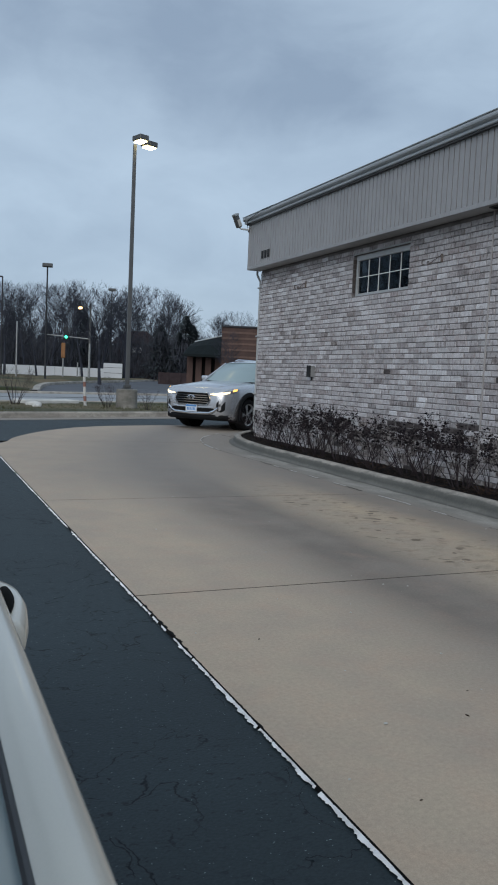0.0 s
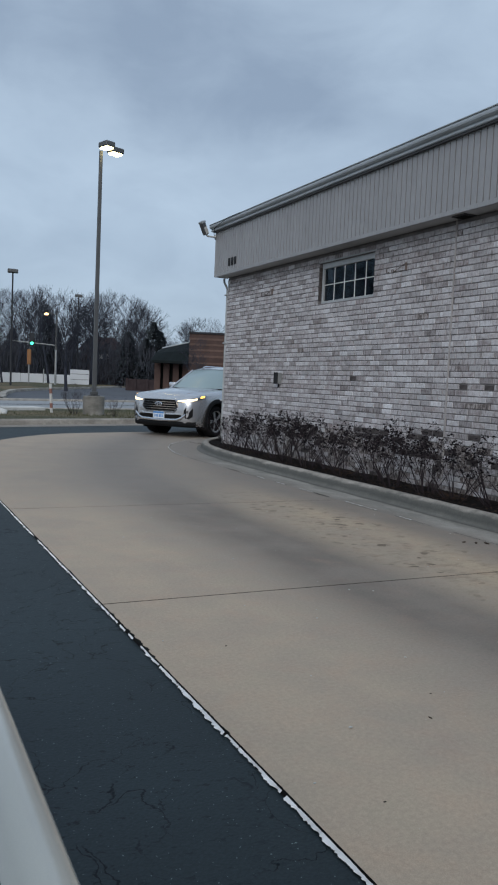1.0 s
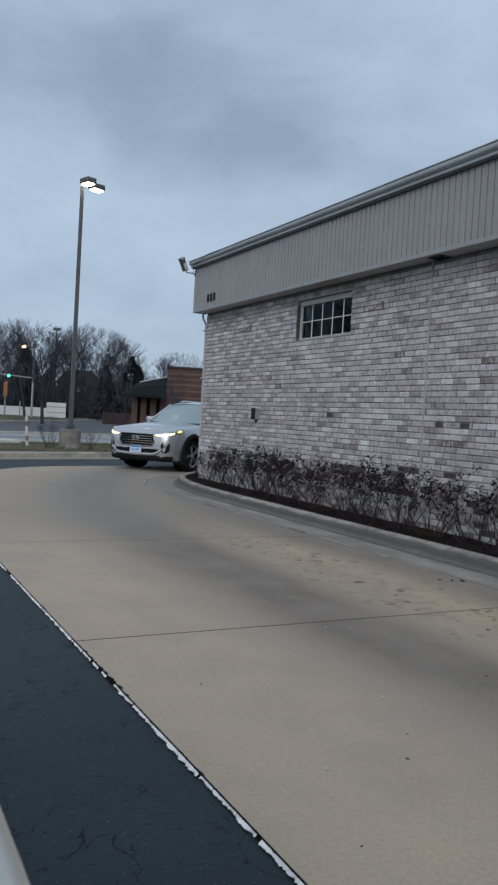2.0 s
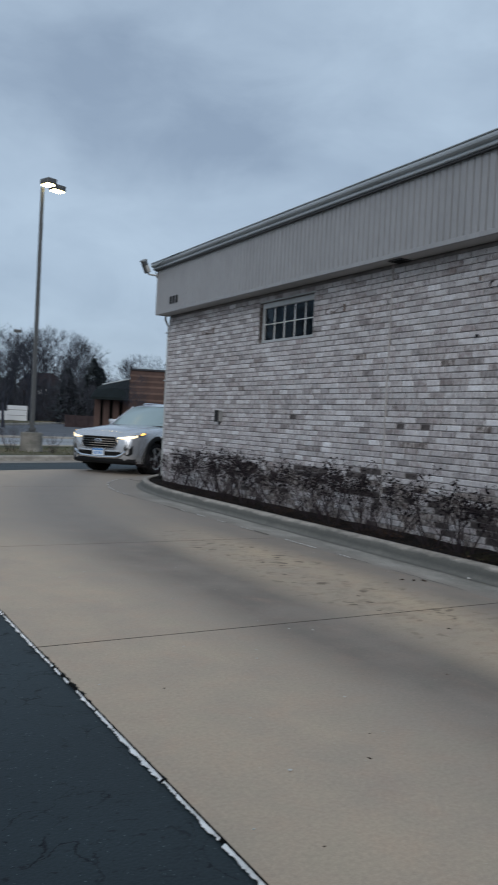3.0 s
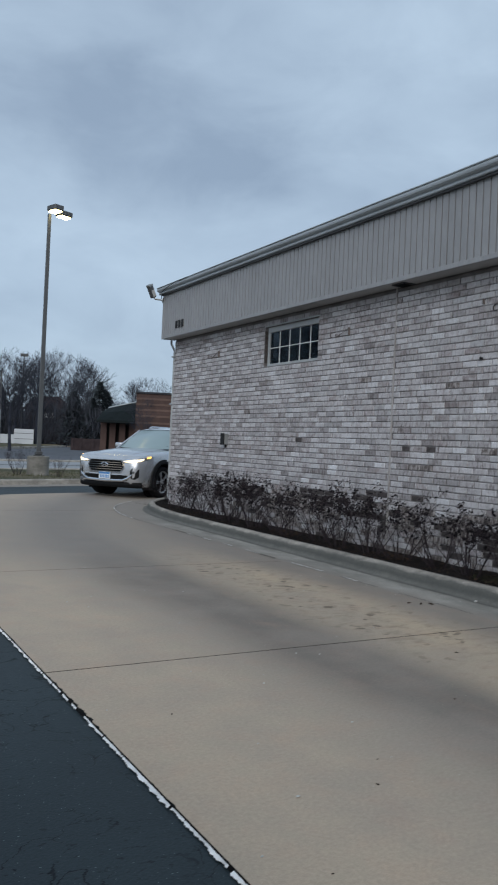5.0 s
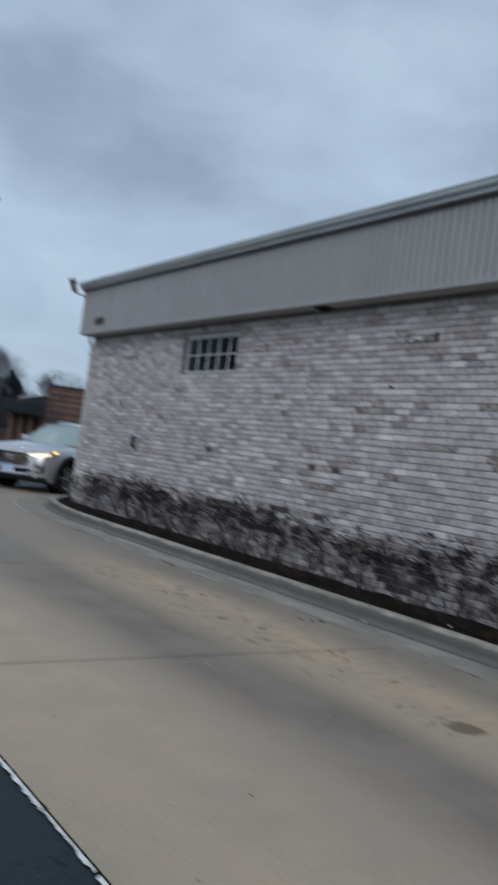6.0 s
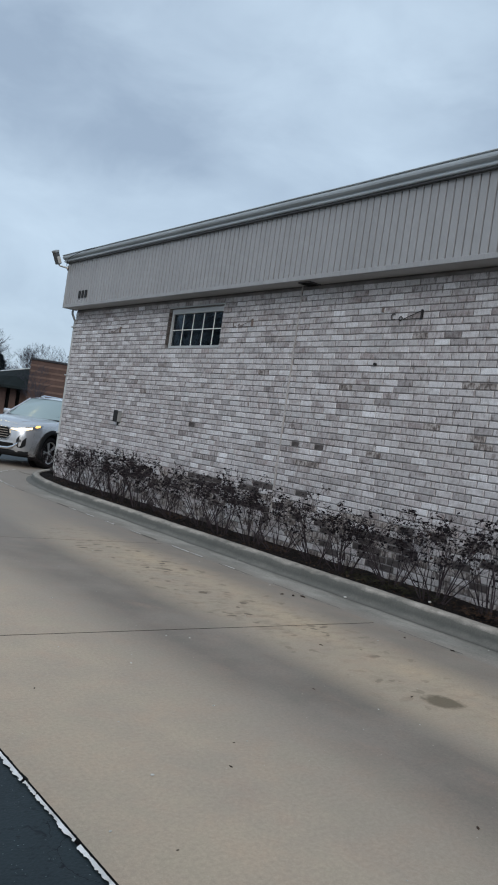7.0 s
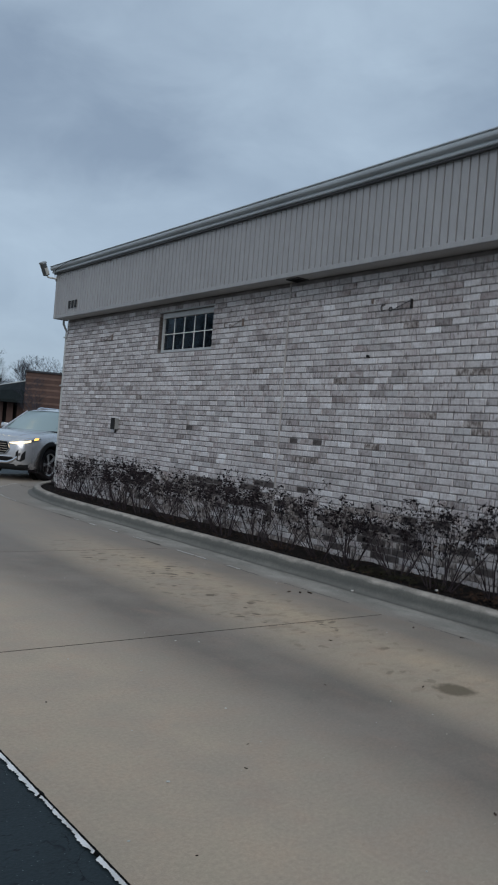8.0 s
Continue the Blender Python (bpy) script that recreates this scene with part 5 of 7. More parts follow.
for k in range(4):
    z = 0.645 + 0.052 * k
    w = 0.41 + 0.055 * (1 - abs(z - 0.70) / 0.15)
    bm = bmesh.new()
    rows = []
    for i in range(9):
        y = -w + 2 * w * i / 8
        x = 2.522 - 0.12 * (abs(y) / 0.6) ** 2 * 0.4
        rows.append([(x - 0.01, y, z - 0.011), (x + 0.008, y, z - 0.009), (x + 0.011, y, z + 0.005), (x - 0.01, y, z + 0.011)])
    sweep(bm, rows)
    part("grille_bar", bm, M_chrome, grille, "chrome grille bar")
bm = bmesh.new()
ring = [(0.50, 0.69), (0.445, 0.855), (-0.445, 0.855), (-0.50, 0.69), (-0.415, 0.585), (0.415, 0.585), (0.50, 0.69)]
for (a, c), (d, e) in zip(ring, ring[1:]):
    f = lambda y: 2.516 - 0.12 * (abs(y) / 0.6) ** 2 * 0.4
    tube(bm, (f(a), a, c), (f(d), d, e), 0.012, sides=6)
part("grille_rim", bm, M_chrome, grille, "chrome grille surround")
bm = bmesh.new()
k = 20
rows = []
for rr, ry, x in ((1.0, 1.0, 2.538), (0.72, 0.72, 2.545)):
    rows.append([(x, 0.105 * rr * math.cos(2 * math.pi * i / k), 0.745 + 0.055 * ry * math.sin(2 * math.pi * i / k)) for i in range(k)])
sweep(bm, rows, closed=True)
tube(bm, (2.541, -0.03, 0.70), (2.541, -0.045, 0.79), 0.011, sides=6)
tube(bm, (2.541, 0.045, 0.70), (2.541, 0.03, 0.79), 0.011, sides=6)
tube(bm, (2.541, -0.035, 0.735), (2.541, 0.035, 0.755), 0.010, sides=6)
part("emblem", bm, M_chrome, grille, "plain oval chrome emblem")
# bumper: dark lower mouth, bright skid line, black chin
bm = bmesh.new()
box(bm, 2.40, -0.60, 0.40, 2.494, 0.60, 0.515, 0.02)
part("lower_intake", bm, M_dark_hole, suv, "black lower intake")
bm = bmesh.new()
rows = []
for y, x, z in ((-0.70, 2.452, 0.535), (-0.60, 2.475, 0.45), (-0.48, 2.49, 0.40), (0, 2.50, 0.385), (0.48, 2.49, 0.40), (0.60, 2.475, 0.45), (0.70, 2.452, 0.535)):
    rows.append([(x, y, z - 0.032), (x + 0.02, y, z - 0.022), (x + 0.016, y, z + 0.026), (x - 0.01, y, z + 0.034)])
sweep(bm, rows)
part("skid_trim", bm, M_chrome, suv, "bright skid trim", smooth=True)
bm = bmesh.new()
rows = []
for y, x, z in ((-0.62, 2.452, 0.56), (-0.4, 2.476, 0.53), (0, 2.485, 0.525), (0.4, 2.476, 0.53), (0.62, 2.452, 0.56)):
    rows.append([(x, y, z - 0.016), (x + 0.014, y, z - 0.01), (x + 0.012, y, z + 0.014)])
sweep(bm, rows)
part("bumper_line", bm, M_silver, suv)
bm = bmesh.new()
rows = []
for y, x in ((-0.86, 2.25), (-0.78, 2.38), (-0.6, 2.45), (0, 2.475), (0.6, 2.45), (0.78, 2.38), (0.86, 2.25)):
    rows.append([(x - 0.08, y, 0.235), (x + 0.006, y, 0.27), (x + 0.01, y, 0.36), (x - 0.03, y, 0.385)])
sweep(bm, rows)
part("bumper_chin", bm, M_plastic, suv, "black bumper chin", smooth=True)
bm = bmesh.new()
box(bm, 2.50, -0.155, 0.42, 2.526, 0.155, 0.575, 0.002)
plate = part("licence_plate", bm, M_plate_white, suv, "pale plate with plain bars")
bm = bmesh.new()
box(bm, 2.5265, -0.15, 0.53, 2.5295, 0.15, 0.571)
part("plate_band", bm, M_plate_blue, plate)
for y in (-0.1, -0.06, -0.02, 0.03, 0.07, 0.11):
    bm = bmesh.new()
    box(bm, 2.5265, y - 0.012, 0.445, 2.5295, y + 0.012, 0.51)
    part("plate_bar", bm, M_plate_blue, plate)
# bonnet creases, wipers and tail lamps
for s in (1, -1):
    bm = bmesh.new()
    tube(bm, (1.05, s * 0.62, 1.135), (2.2, s * 0.55, 1.005), 0.006, sides=6)
    part("bonnet_crease", bm, M_silver, suv)
    bm = bmesh.new()
    box(bm, -2.40, min(s * 0.62, s * 0.86), 0.95, -2.33, max(s * 0.62, s * 0.86), 1.12, 0.02)
    part("tail_lamp", bm, M_red, suv, "red tail lamp")
    bm = bmesh.new()
    tube(bm, (0.95, s * 0.1, 1.145), (0.85, s * 0.62 if s > 0 else -0.35, 1.20), 0.008, sides=6)
    part("wiper", bm, M_plastic, suv)
bm = bmesh.new()
box(bm, 0.93, -0.72, 1.105, 1.04, 0.72, 1.135, 0.01)
part("cowl", bm, M_plastic, suv)
bm = bmesh.new()
box(bm, 0.30, -0.06, 1.48, 0.36, 0.06, 1.53, 0.01)
part("inner_mirror", bm, M_plastic, suv)

# ---- the pearl saloon from whose window the lane is seen ----
own = thing("saloon_car", pose(-6.5575, 0.93, 0), "pearl-coloured saloon car beside the lane with its front window down", "car")
BELT = 0.956
# outer skin of the near side (x = 0 at the shoulder edge, body towards -x, the bonnet towards -y)
FRONT, REAR, WIDE = -2.35, 2.35, 1.78


def plan_in(y):
    """How far the flank draws in towards both ends."""
    return 0.0 if -1.5 < y < 1.7 else (0.16 * ((-1.5 - y) / 0.85) ** 2 if y < 0 else 0.14 * ((y - 1.7) / 0.65) ** 2)


bm = bmesh.new()
rows = []
for i in range(48):
    y = FRONT + (REAR - FRONT) * i / 47
    d = plan_in(y)
    fall = max(0, (-0.75 - y)) * 0.10 + max(0, y - 1.6) * 0.05
    top = BELT - fall
    side = [(-0.0525 - d, top - 0.005), (-0.042 - d, top + 0.000), (-0.030 - d, top + 0.003), (-0.018 - d, top + 0.001), (-0.008 - d, top - 0.006), (-0.001 - d, top - 0.018), (0.012 - d, top - 0.06), (0.028 - d, top - 0.15), (0.03 - d, top - 0.32), (0.012 - d, 0.40), (-0.03 - d, 0.25), (-0.12 - d, 0.22)]
    far = [(-WIDE - x, z) for x, z in reversed(side)]
    rows.append([(x, y, z) for x, z in side + far])
sweep(bm, rows, closed=True, caps=True)
bmesh.ops.recalc_face_normals(bm, faces=bm.faces[:])
flank = part("body", bm, M_pearl, own)
bm = bmesh.new()
for y in (-1.42, 1.38):
    tube(bm, (-0.25, y, 0.32), (0.3, y, 0.32), 0.37, sides=32)
    tube(bm, (-WIDE - 0.3, y, 0.32), (-WIDE + 0.25, y, 0.32), 0.37, sides=32)
me = bpy.data.meshes.new("well")
bm.to_mesh(me)
bm.free()
me.materials.append(M_dark_hole)
cutter = new("well", me)
cutter.parent = own
m = flank.modifiers.new("cut", "BOOLEAN")
m.object, m.operation, m.solver, m.material_mode = cutter, "DIFFERENCE", "EXACT", "TRANSFER"
bpy.context.view_layer.update()
done = bpy.data.meshes.new_from_object(flank.evaluated_get(bpy.context.evaluated_depsgraph_get()))
flank.modifiers.clear()
flank.data = done
bpy.data.objects.remove(cutter)
shade_smooth(flank, 40)
# window seal and rear door glass behind the driver's open window
bm = bmesh.new()
box(bm, -0.0595, 0.10, BELT - 0.03, -0.0530, 1.75, BELT + 0.002, 0.002)
part("window_seal", bm, M_seal, own, "black rubber window seal")
# chrome strip added to bring in the sky's reflection beside the glass
bm = bmesh.new()
box(bm, -0.0625, 0.10, BELT - 0.03, -0.0600, 1.75, BELT + 0.003, 0.001)
part("belt_moulding", bm, M_chrome, own, "added chrome strip that mirrors the sky beside the window")
bm = bmesh.new()
tilt = math.tan(radians(24))
rows = []
for y, h in ((0.16, 0.40), (0.8, 0.38), (1.35, 0.28), (1.72, 0.04)):
    rows.append([(-0.0645 - k * h * tilt / 4, y, BELT + 0.002 + k * h / 4) for k in range(5)])
sweep(bm, rows)
ob = part("rear_door_glass", bm, M_carglass, own, "rear door window glass")
m = ob.modifiers.new("thick", "SOLIDIFY")
m.thickness = 0.004
# roof, pillars, the other glass
bm = bmesh.new()
rows = []
for y, z, ins in ((-0.55, 1.33, 0.30), (-0.2, 1.41, 0.26), (0.4, 1.44, 0.255), (1.0, 1.40, 0.27), (1.5, 1.28, 0.32)):
    rows.append([(-ins, y, z - 0.03), (-ins - 0.05, y, z), (-WIDE / 2, y, z + 0.03), (-WIDE + ins + 0.05, y, z), (-WIDE + ins, y, z - 0.03)])
sweep(bm, rows)
bmesh.ops.recalc_face_normals(bm, faces=bm.faces[:])
for x0, x1 in ((-0.07, -0.275), (-WIDE + 0.07, -WIDE + 0.275)):
    tube(bm, (x0 - 0.04 * (1 if x0 > -1 else -1), -1.35, BELT - 0.06), (x1 - 0.02 * (1 if x0 > -1 else -1), -0.52, 1.30), 0.04, 0.035, sides=8)
    tube(bm, (x0 - 0.02 * (1 if x0 > -1 else -1), 1.95, BELT - 0.01), (x1 - 0.04 * (1 if x0 > -1 else -1), 1.45, 1.27), 0.07, 0.05, sides=8)
roof2 = part("roof", bm, M_pearl, own)
shade_smooth(roof2)
for s0 in (0, 1):
    bm = bmesh.new()
    x0, x1 = ((-0.07, -0.25), (-WIDE + 0.07, -WIDE + 0.25))[s0]
    tube(bm, (x0, 0.13, BELT), (x1, 0.08, 1.40), 0.028, sides=8)
    part("door_pillar", bm, M_plastic, own, "black door pillar")
for pts in (((-0.14, -1.36, 0.90), (-WIDE + 0.14, -1.36, 0.90), (-WIDE + 0.33, -0.57, 1.32), (-0.33, -0.57, 1.32)), ((-0.16, 2.0, 0.93), (-WIDE + 0.16, 2.0, 0.93), (-WIDE + 0.36, 1.5, 1.27), (-0.36, 1.5, 1.27))):
    bm = bmesh.new()
    bm.faces.new([bm.verts.new(p) for p in pts])
    ob = part("screen_glass", bm, M_carglass, own, "windscreen glass")
    m = ob.modifiers.new("thick", "SOLIDIFY")
    m.thickness = 0.005
bm = bmesh.new()
for y0, y1 in ((-0.95, 0.06), (0.2, 1.4)):
    bm.faces.new([bm.verts.new(p) for p in ((-WIDE + 0.07, y0, BELT), (-WIDE + 0.07, y1, BELT), (-WIDE + 0.25, y1 - 0.05, 1.36), (-WIDE + 0.25, y0 + 0.4, 1.36))])
ob = part("far_side_glass", bm, M_carglass, own, "side window glass")
m = ob.modifiers.new("thick", "SOLIDIFY")
m.thickness = 0.004
# rear door handle: a bowed grip over a near-black body for the hollow's shade
handle_y = 1.23
bm = bmesh.new()
rows = []
k = 12
for i in range(k + 1):
    t = i / k
    y = handle_y - 0.125 + 0.25 * t
    bow = 0.011 + 0.019 * math.sin(math.pi * min(1, max(0, t)))
    hz = 0.030 + 0.010 * math.sin(math.pi * t)
    rows.append([(bow + 0.017 * math.cos(a), y, BELT - 0.085 + hz * math.sin(a)) for a in (2 * math.pi * j / 10 for j in range(10))])
sweep(bm, rows, closed=True, caps=True)
bmesh.ops.recalc_face_normals(bm, faces=bm.faces[:])
handle = part("door_handle", bm, M_pearl, own, "pale bowed door handle", smooth=True)
bm = bmesh.new()
bmesh.ops.create_uvsphere(bm, u_segments=16, v_segments=10, radius=1.0, matrix=Matrix.LocRotScale((0.016, handle_y, BELT - 0.085), None, (0.016, 0.09, 0.047)))
part("handle_cup", bm, M_dark_hole, handle, "near-black body for the shaded hollow behind the handle", smooth=True)
for y in (0.10, 1.45, -1.0):
    bm = bmesh.new()
    box(bm, -0.02, y, 0.30, 0.0295, y + 0.005, BELT - 0.17)
    part("door_gap", bm, M_dark_hole, own)
for y in (-1.42, 1.38):
    wheel(own, -0.10, y, 0.325, 0.21, 0.21, 5).matrix_basis = pose(-0.09, y, 0.325, 0, 0, -90)
    wheel(own, -WIDE + 0.10, y, 0.325, 0.21, 0.21, 5).matrix_basis = pose(-WIDE + 0.09, y, 0.325, 0, 0, 90)
bm = bmesh.new()
for x in (-0.5, -1.28):
    box(bm, x - 0.24, -0.2, 0.35, x + 0.24, 0.35, 0.55, 0.05)
    box(bm, x - 0.23, 0.30, 0.55, x + 0.23, 0.45, 1.02, 0.05)
box(bm, -1.6, 1.1, 0.35, -0.2, 1.5, 0.95, 0.06)
part("seats", bm, M_plastic, own, "dark seats")
for x in (-0.30, -WIDE + 0.30):
    bm = bmesh.new()
    box(bm, x - 0.17, FRONT - 0.008, 0.60, x + 0.17, FRONT + 0.05, 0.70, 0.02)
    part("headlamp", bm, M_chrome, own)
    bm = bmesh.new()
    box(bm, x - 0.17, REAR - 0.05, 0.66, x + 0.17, REAR + 0.008, 0.80, 0.02)
    part("tail_lamp", bm, M_red, own, "red tail lamp")
bm = bmesh.new()
box(bm, -0.10, -0.08, -0.06, 0.10, 0.08, 0.075, 0.035, pose(0.10, -0.95, BELT + 0.06), 3)
part("door_mirror", bm, M_pearl, own, smooth=True)

# ---- area lamp post ----
post = thing("lamp_post", pose(-0.17, 26.2, 0.10), "grey-brown lamp post with two lit heads on a concrete base", "lamp post")
bm = bmesh.new()
k = 28
rows = [[(r * math.cos(2 * math.pi * i / k), r * math.sin(2 * math.pi * i / k), z) for i in range(k)] for r, z in ((0.345, -0.15), (0.345, 0.56), (0.33, 0.585), (0.30, 0.59))]
sweep(bm, rows, closed=True, caps=True)
bmesh.ops.recalc_face_normals(bm, faces=bm.faces[:])
part("concrete_base", bm, M_post_base, post, "round weathered concrete base")
bm = bmesh.new()
box(bm, -0.16, -0.16, 0.59, 0.16, 0.16, 0.62, 0.005)
box(bm, -0.11, -0.11, 0.62, 0.11, 0.11, 0.74, 0.02)
part("base_plate", bm, M_bronze, post)
bm = bmesh.new()
rows = [[(x * w, y * w, z) for x, y in ((1, 0.8), (0.8, 1), (-0.8, 1), (-1, 0.8), (-1, -0.8), (-0.8, -1), (0.8, -1), (1, -0.8))] for w, z in ((0.064, 0.6), (0.05, 8.35))]
sweep(bm, rows, closed=True, caps=True)
bmesh.ops.recalc_face_normals(bm, faces=bm.faces[:])
part("pole", bm, M_bronze, post)
for k, (dx, dy) in enumerate(((0.10, -0.30), (0.52, 0.2))):
    bm = bmesh.new()
    rz = math.degrees(math.atan2(dy, dx))
    box(bm, -0.23, -0.17, -0.02, 0.23, 0.17, 0.14, 0.02, pose(dx, dy, 8.42, 0, 0, rz))
    head = part("lamp_head", bm, M_bronze, post, "box-shaped lamp head")
    bm = bmesh.new()
    box(bm, -0.19, -0.14, -0.07, 0.19, 0.14, -0.021, 0.02, pose(dx, dy, 8.42, 0, 0, rz))
    part("lens", bm, M_lamp, head, "lit warm lens")
    bm = bmesh.new()
    tube(bm, (0, 0, 8.48), (dx, dy, 8.48), 0.03, sides=8)
    part("arm", bm, M_bronze, head)


# ---- shrubs in the bed ----
def bush_meshes(seed, tall, wide):
    """Bare forking stems and the withered leaves on them."""
    rng = random.Random(seed)
    sv, sf, lv, lf = [], [], [], []

    def limb(a, b, r0, r1, k=4):
        d = (b - a).normalized()
        u = d.orthogonal().normalized()
        w = d.cross(u)
        i = len(sv)
        for p, r in ((a, r0), (b, r1)):
            for j in range(k):
                t = 2 * math.pi * j / k
                q = p + (u * math.cos(t) + w * math.sin(t)) * r
                sv.append((q.x, q.y, q.z))
        for j in range(k):
            m = (j + 1) % k
            sf.append((i + j, i + m, i + k + m, i + k + j))

    def leaf(p, size):
        a, e = rng.uniform(0, 6.283), rng.uniform(-1.2, 0.6)
        d = Vector((math.cos(a) * math.cos(e), math.sin(a) * math.cos(e), math.sin(e)))
        u = d.cross(Vector((rng.uniform(-1, 1), rng.uniform(-1, 1), 1))).normalized()
        n = d.cross(u)
        i = len(lv)
        w = size * rng.uniform(0.4, 0.7)
        for q in (p, p + d * size * 0.5 + u * w + n * w * 0.5, p + d * size, p + d * size * 0.5 - u * w + n * w * 0.5):
            lv.append((q.x, q.y, q.z))
        lf.append((i, i + 1, i + 2))
        lf.append((i, i + 2, i + 3))

    def grow(p, d, length, r, level):
        steps = 3
        for s in range(steps):
            d = (d + Vector((rng.uniform(-1, 1), rng.uniform(-1, 1), rng.uniform(-0.6, 0.9))) * 0.16).normalized()
            q = p + d * length / steps
            limb(p, q, r, r * 0.82, 5 if level == 0 else 3)
            p, r = q, r * 0.82
            if level < 3 and rng.random() < (0.4 if level == 0 and s == 0 else 0.52):
                side = (d + Vector((rng.uniform(-1, 1), rng.uniform(-1, 1), rng.uniform(-0.2, 0.8))) * 0.75).normalized()
                grow(p, side, length * rng.uniform(0.38, 0.56), max(r * 0.6, 0.0012), level + 1)
            if level >= 1 and p.z > tall * 0.26:
                for _ in range(1):
                    if rng.random() < 0.06 + 0.05 * (p.z > tall * 0.5):
                        leaf(p, rng.uniform(0.018, 0.033))
        if level < 3:
            for _ in range(2):
                grow(p, (d + Vector((rng.uniform(-1, 1), rng.uniform(-1, 1), rng.uniform(-0.3, 0.6))) * 0.6).normalized(), length * 0.42, max(r * 0.7, 0.0012), level + 1)
        elif p.z > tall * 0.35 and rng.random() < 0.17:
            leaf(p, rng.uniform(0.018, 0.033))

    for k in range(rng.randint(11, 14)):
        a = rng.uniform(0, 6.283)
        lean = rng.uniform(0.15, 0.95)
        d = Vector((math.cos(a) * lean * wide, math.sin(a) * lean * wide, 1)).normalized()
        grow(Vector((math.cos(a) * 0.05, math.sin(a) * 0.07, -0.02)), d, tall * rng.uniform(0.52, 0.72), rng.uniform(0.0038, 0.0068), 0)
    out = []
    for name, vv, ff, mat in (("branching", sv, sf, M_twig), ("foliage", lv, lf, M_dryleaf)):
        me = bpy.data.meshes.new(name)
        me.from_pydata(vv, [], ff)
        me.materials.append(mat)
        out.append(me)
    return out


bush_kinds = []
for k in range(5):
    ms = bush_meshes(40 + k, 0.70, 1.0)
    bush_kinds.append(ms)
rng = random.Random(77)
bush_y = [3.2, 3.85, 4.4, 5.0, 5.55, 6.2, 6.75, 7.35, 7.9, 8.5, 9.05, 9.65, 10.2, 10.75, 11.35, 11.9, 12.5, 13.1, 13.6, 14.2, 14.8]
for k, y in enumerate(bush_y):
    x = (-0.66 if y < 13.4 else -0.46) + rng.uniform(-0.08, 0.10)
    s = rng.uniform(0.95, 1.22) * (1 if y < 9.5 else 0.93 if y < 13.9 else 0.82)
    t = thing("shrub", pose(x, y, 0.055, 0, 0, rng.uniform(0, 360)) @ Matrix.Diagonal((s * 1.2, s * 1.2, s * 0.94, 1)), "bare twiggy shrub with withered dark leaves in the mulch bed", "shrub", "shrubs along the wall")
    for me in bush_kinds[k % 5]:
        ob = new(me.name, me)
        ob.parent = t



def weed_clump(x, y, spread, count, mat, label, seed):
    """A low clump of curled leaves on the mulch."""
    rng = random.Random(seed)
    vv, ff = [], []
    for k in range(count):
        a, r = rng.uniform(0, 6.283), spread * rng.random() ** 0.6
        px, py = math.cos(a) * r * 0.45, math.sin(a) * r
        s, t, h = rng.uniform(0.015, 0.04), rng.uniform(0, 6.283), rng.uniform(0.0, 0.07) * (1 - r / spread * 0.7)
        i = len(vv)
        for dx, dy, dz in ((-1, 0, 0), (0, 0.45, 0.25), (1, 0, rng.uniform(0.1, 0.8)), (0, -0.45, 0.2)):
            vv.append((px + s * (dx * math.cos(t) - dy * math.sin(t)), py + s * (dx * math.sin(t) + dy * math.cos(t)), h + s * dz))
        ff += [(i, i + 1, i + 2), (i, i + 2, i + 3)]
    me = bpy.data.meshes.new("weed_clump")
    me.from_pydata(vv, [], ff)
    me.materials.append(mat)
    ob = tagged(new("weed_clump", me), label, "weeds", kind="stuff")
    ob.matrix_basis = pose(x, y, 0.085)


weed_clump(-0.84, 6.2, 0.40, 150, M_weed, "low olive-green weeds in the mulch bed", 1)
weed_clump(-0.78, 5.75, 0.34, 80, M_weed, "low olive-green weeds in the mulch bed", 2)
weed_clump(-0.80, 4.95, 0.32, 90, M_rustleaf, "rust-brown drift of dead leaves in the mulch bed", 3)
weed_clump(-0.78, 8.0, 0.34, 70, M_rustleaf, "rust-brown drift of dead leaves in the mulch bed", 4)
weed_clump(-0.75, 10.3, 0.34, 60, M_rustleaf, "rust-brown drift of dead leaves in the mulch bed", 5)
bm = bmesh.new()
bmesh.ops.create_icosphere(bm, subdivisions=2, radius=0.014, matrix=Matrix.LocRotScale((-0.93, 5.42, 0.10), None, (1.2, 1.0, 0.7)))
tagged(part("pebble", bm, M_stone), "small white pebble lying on the mulch", "pebble")
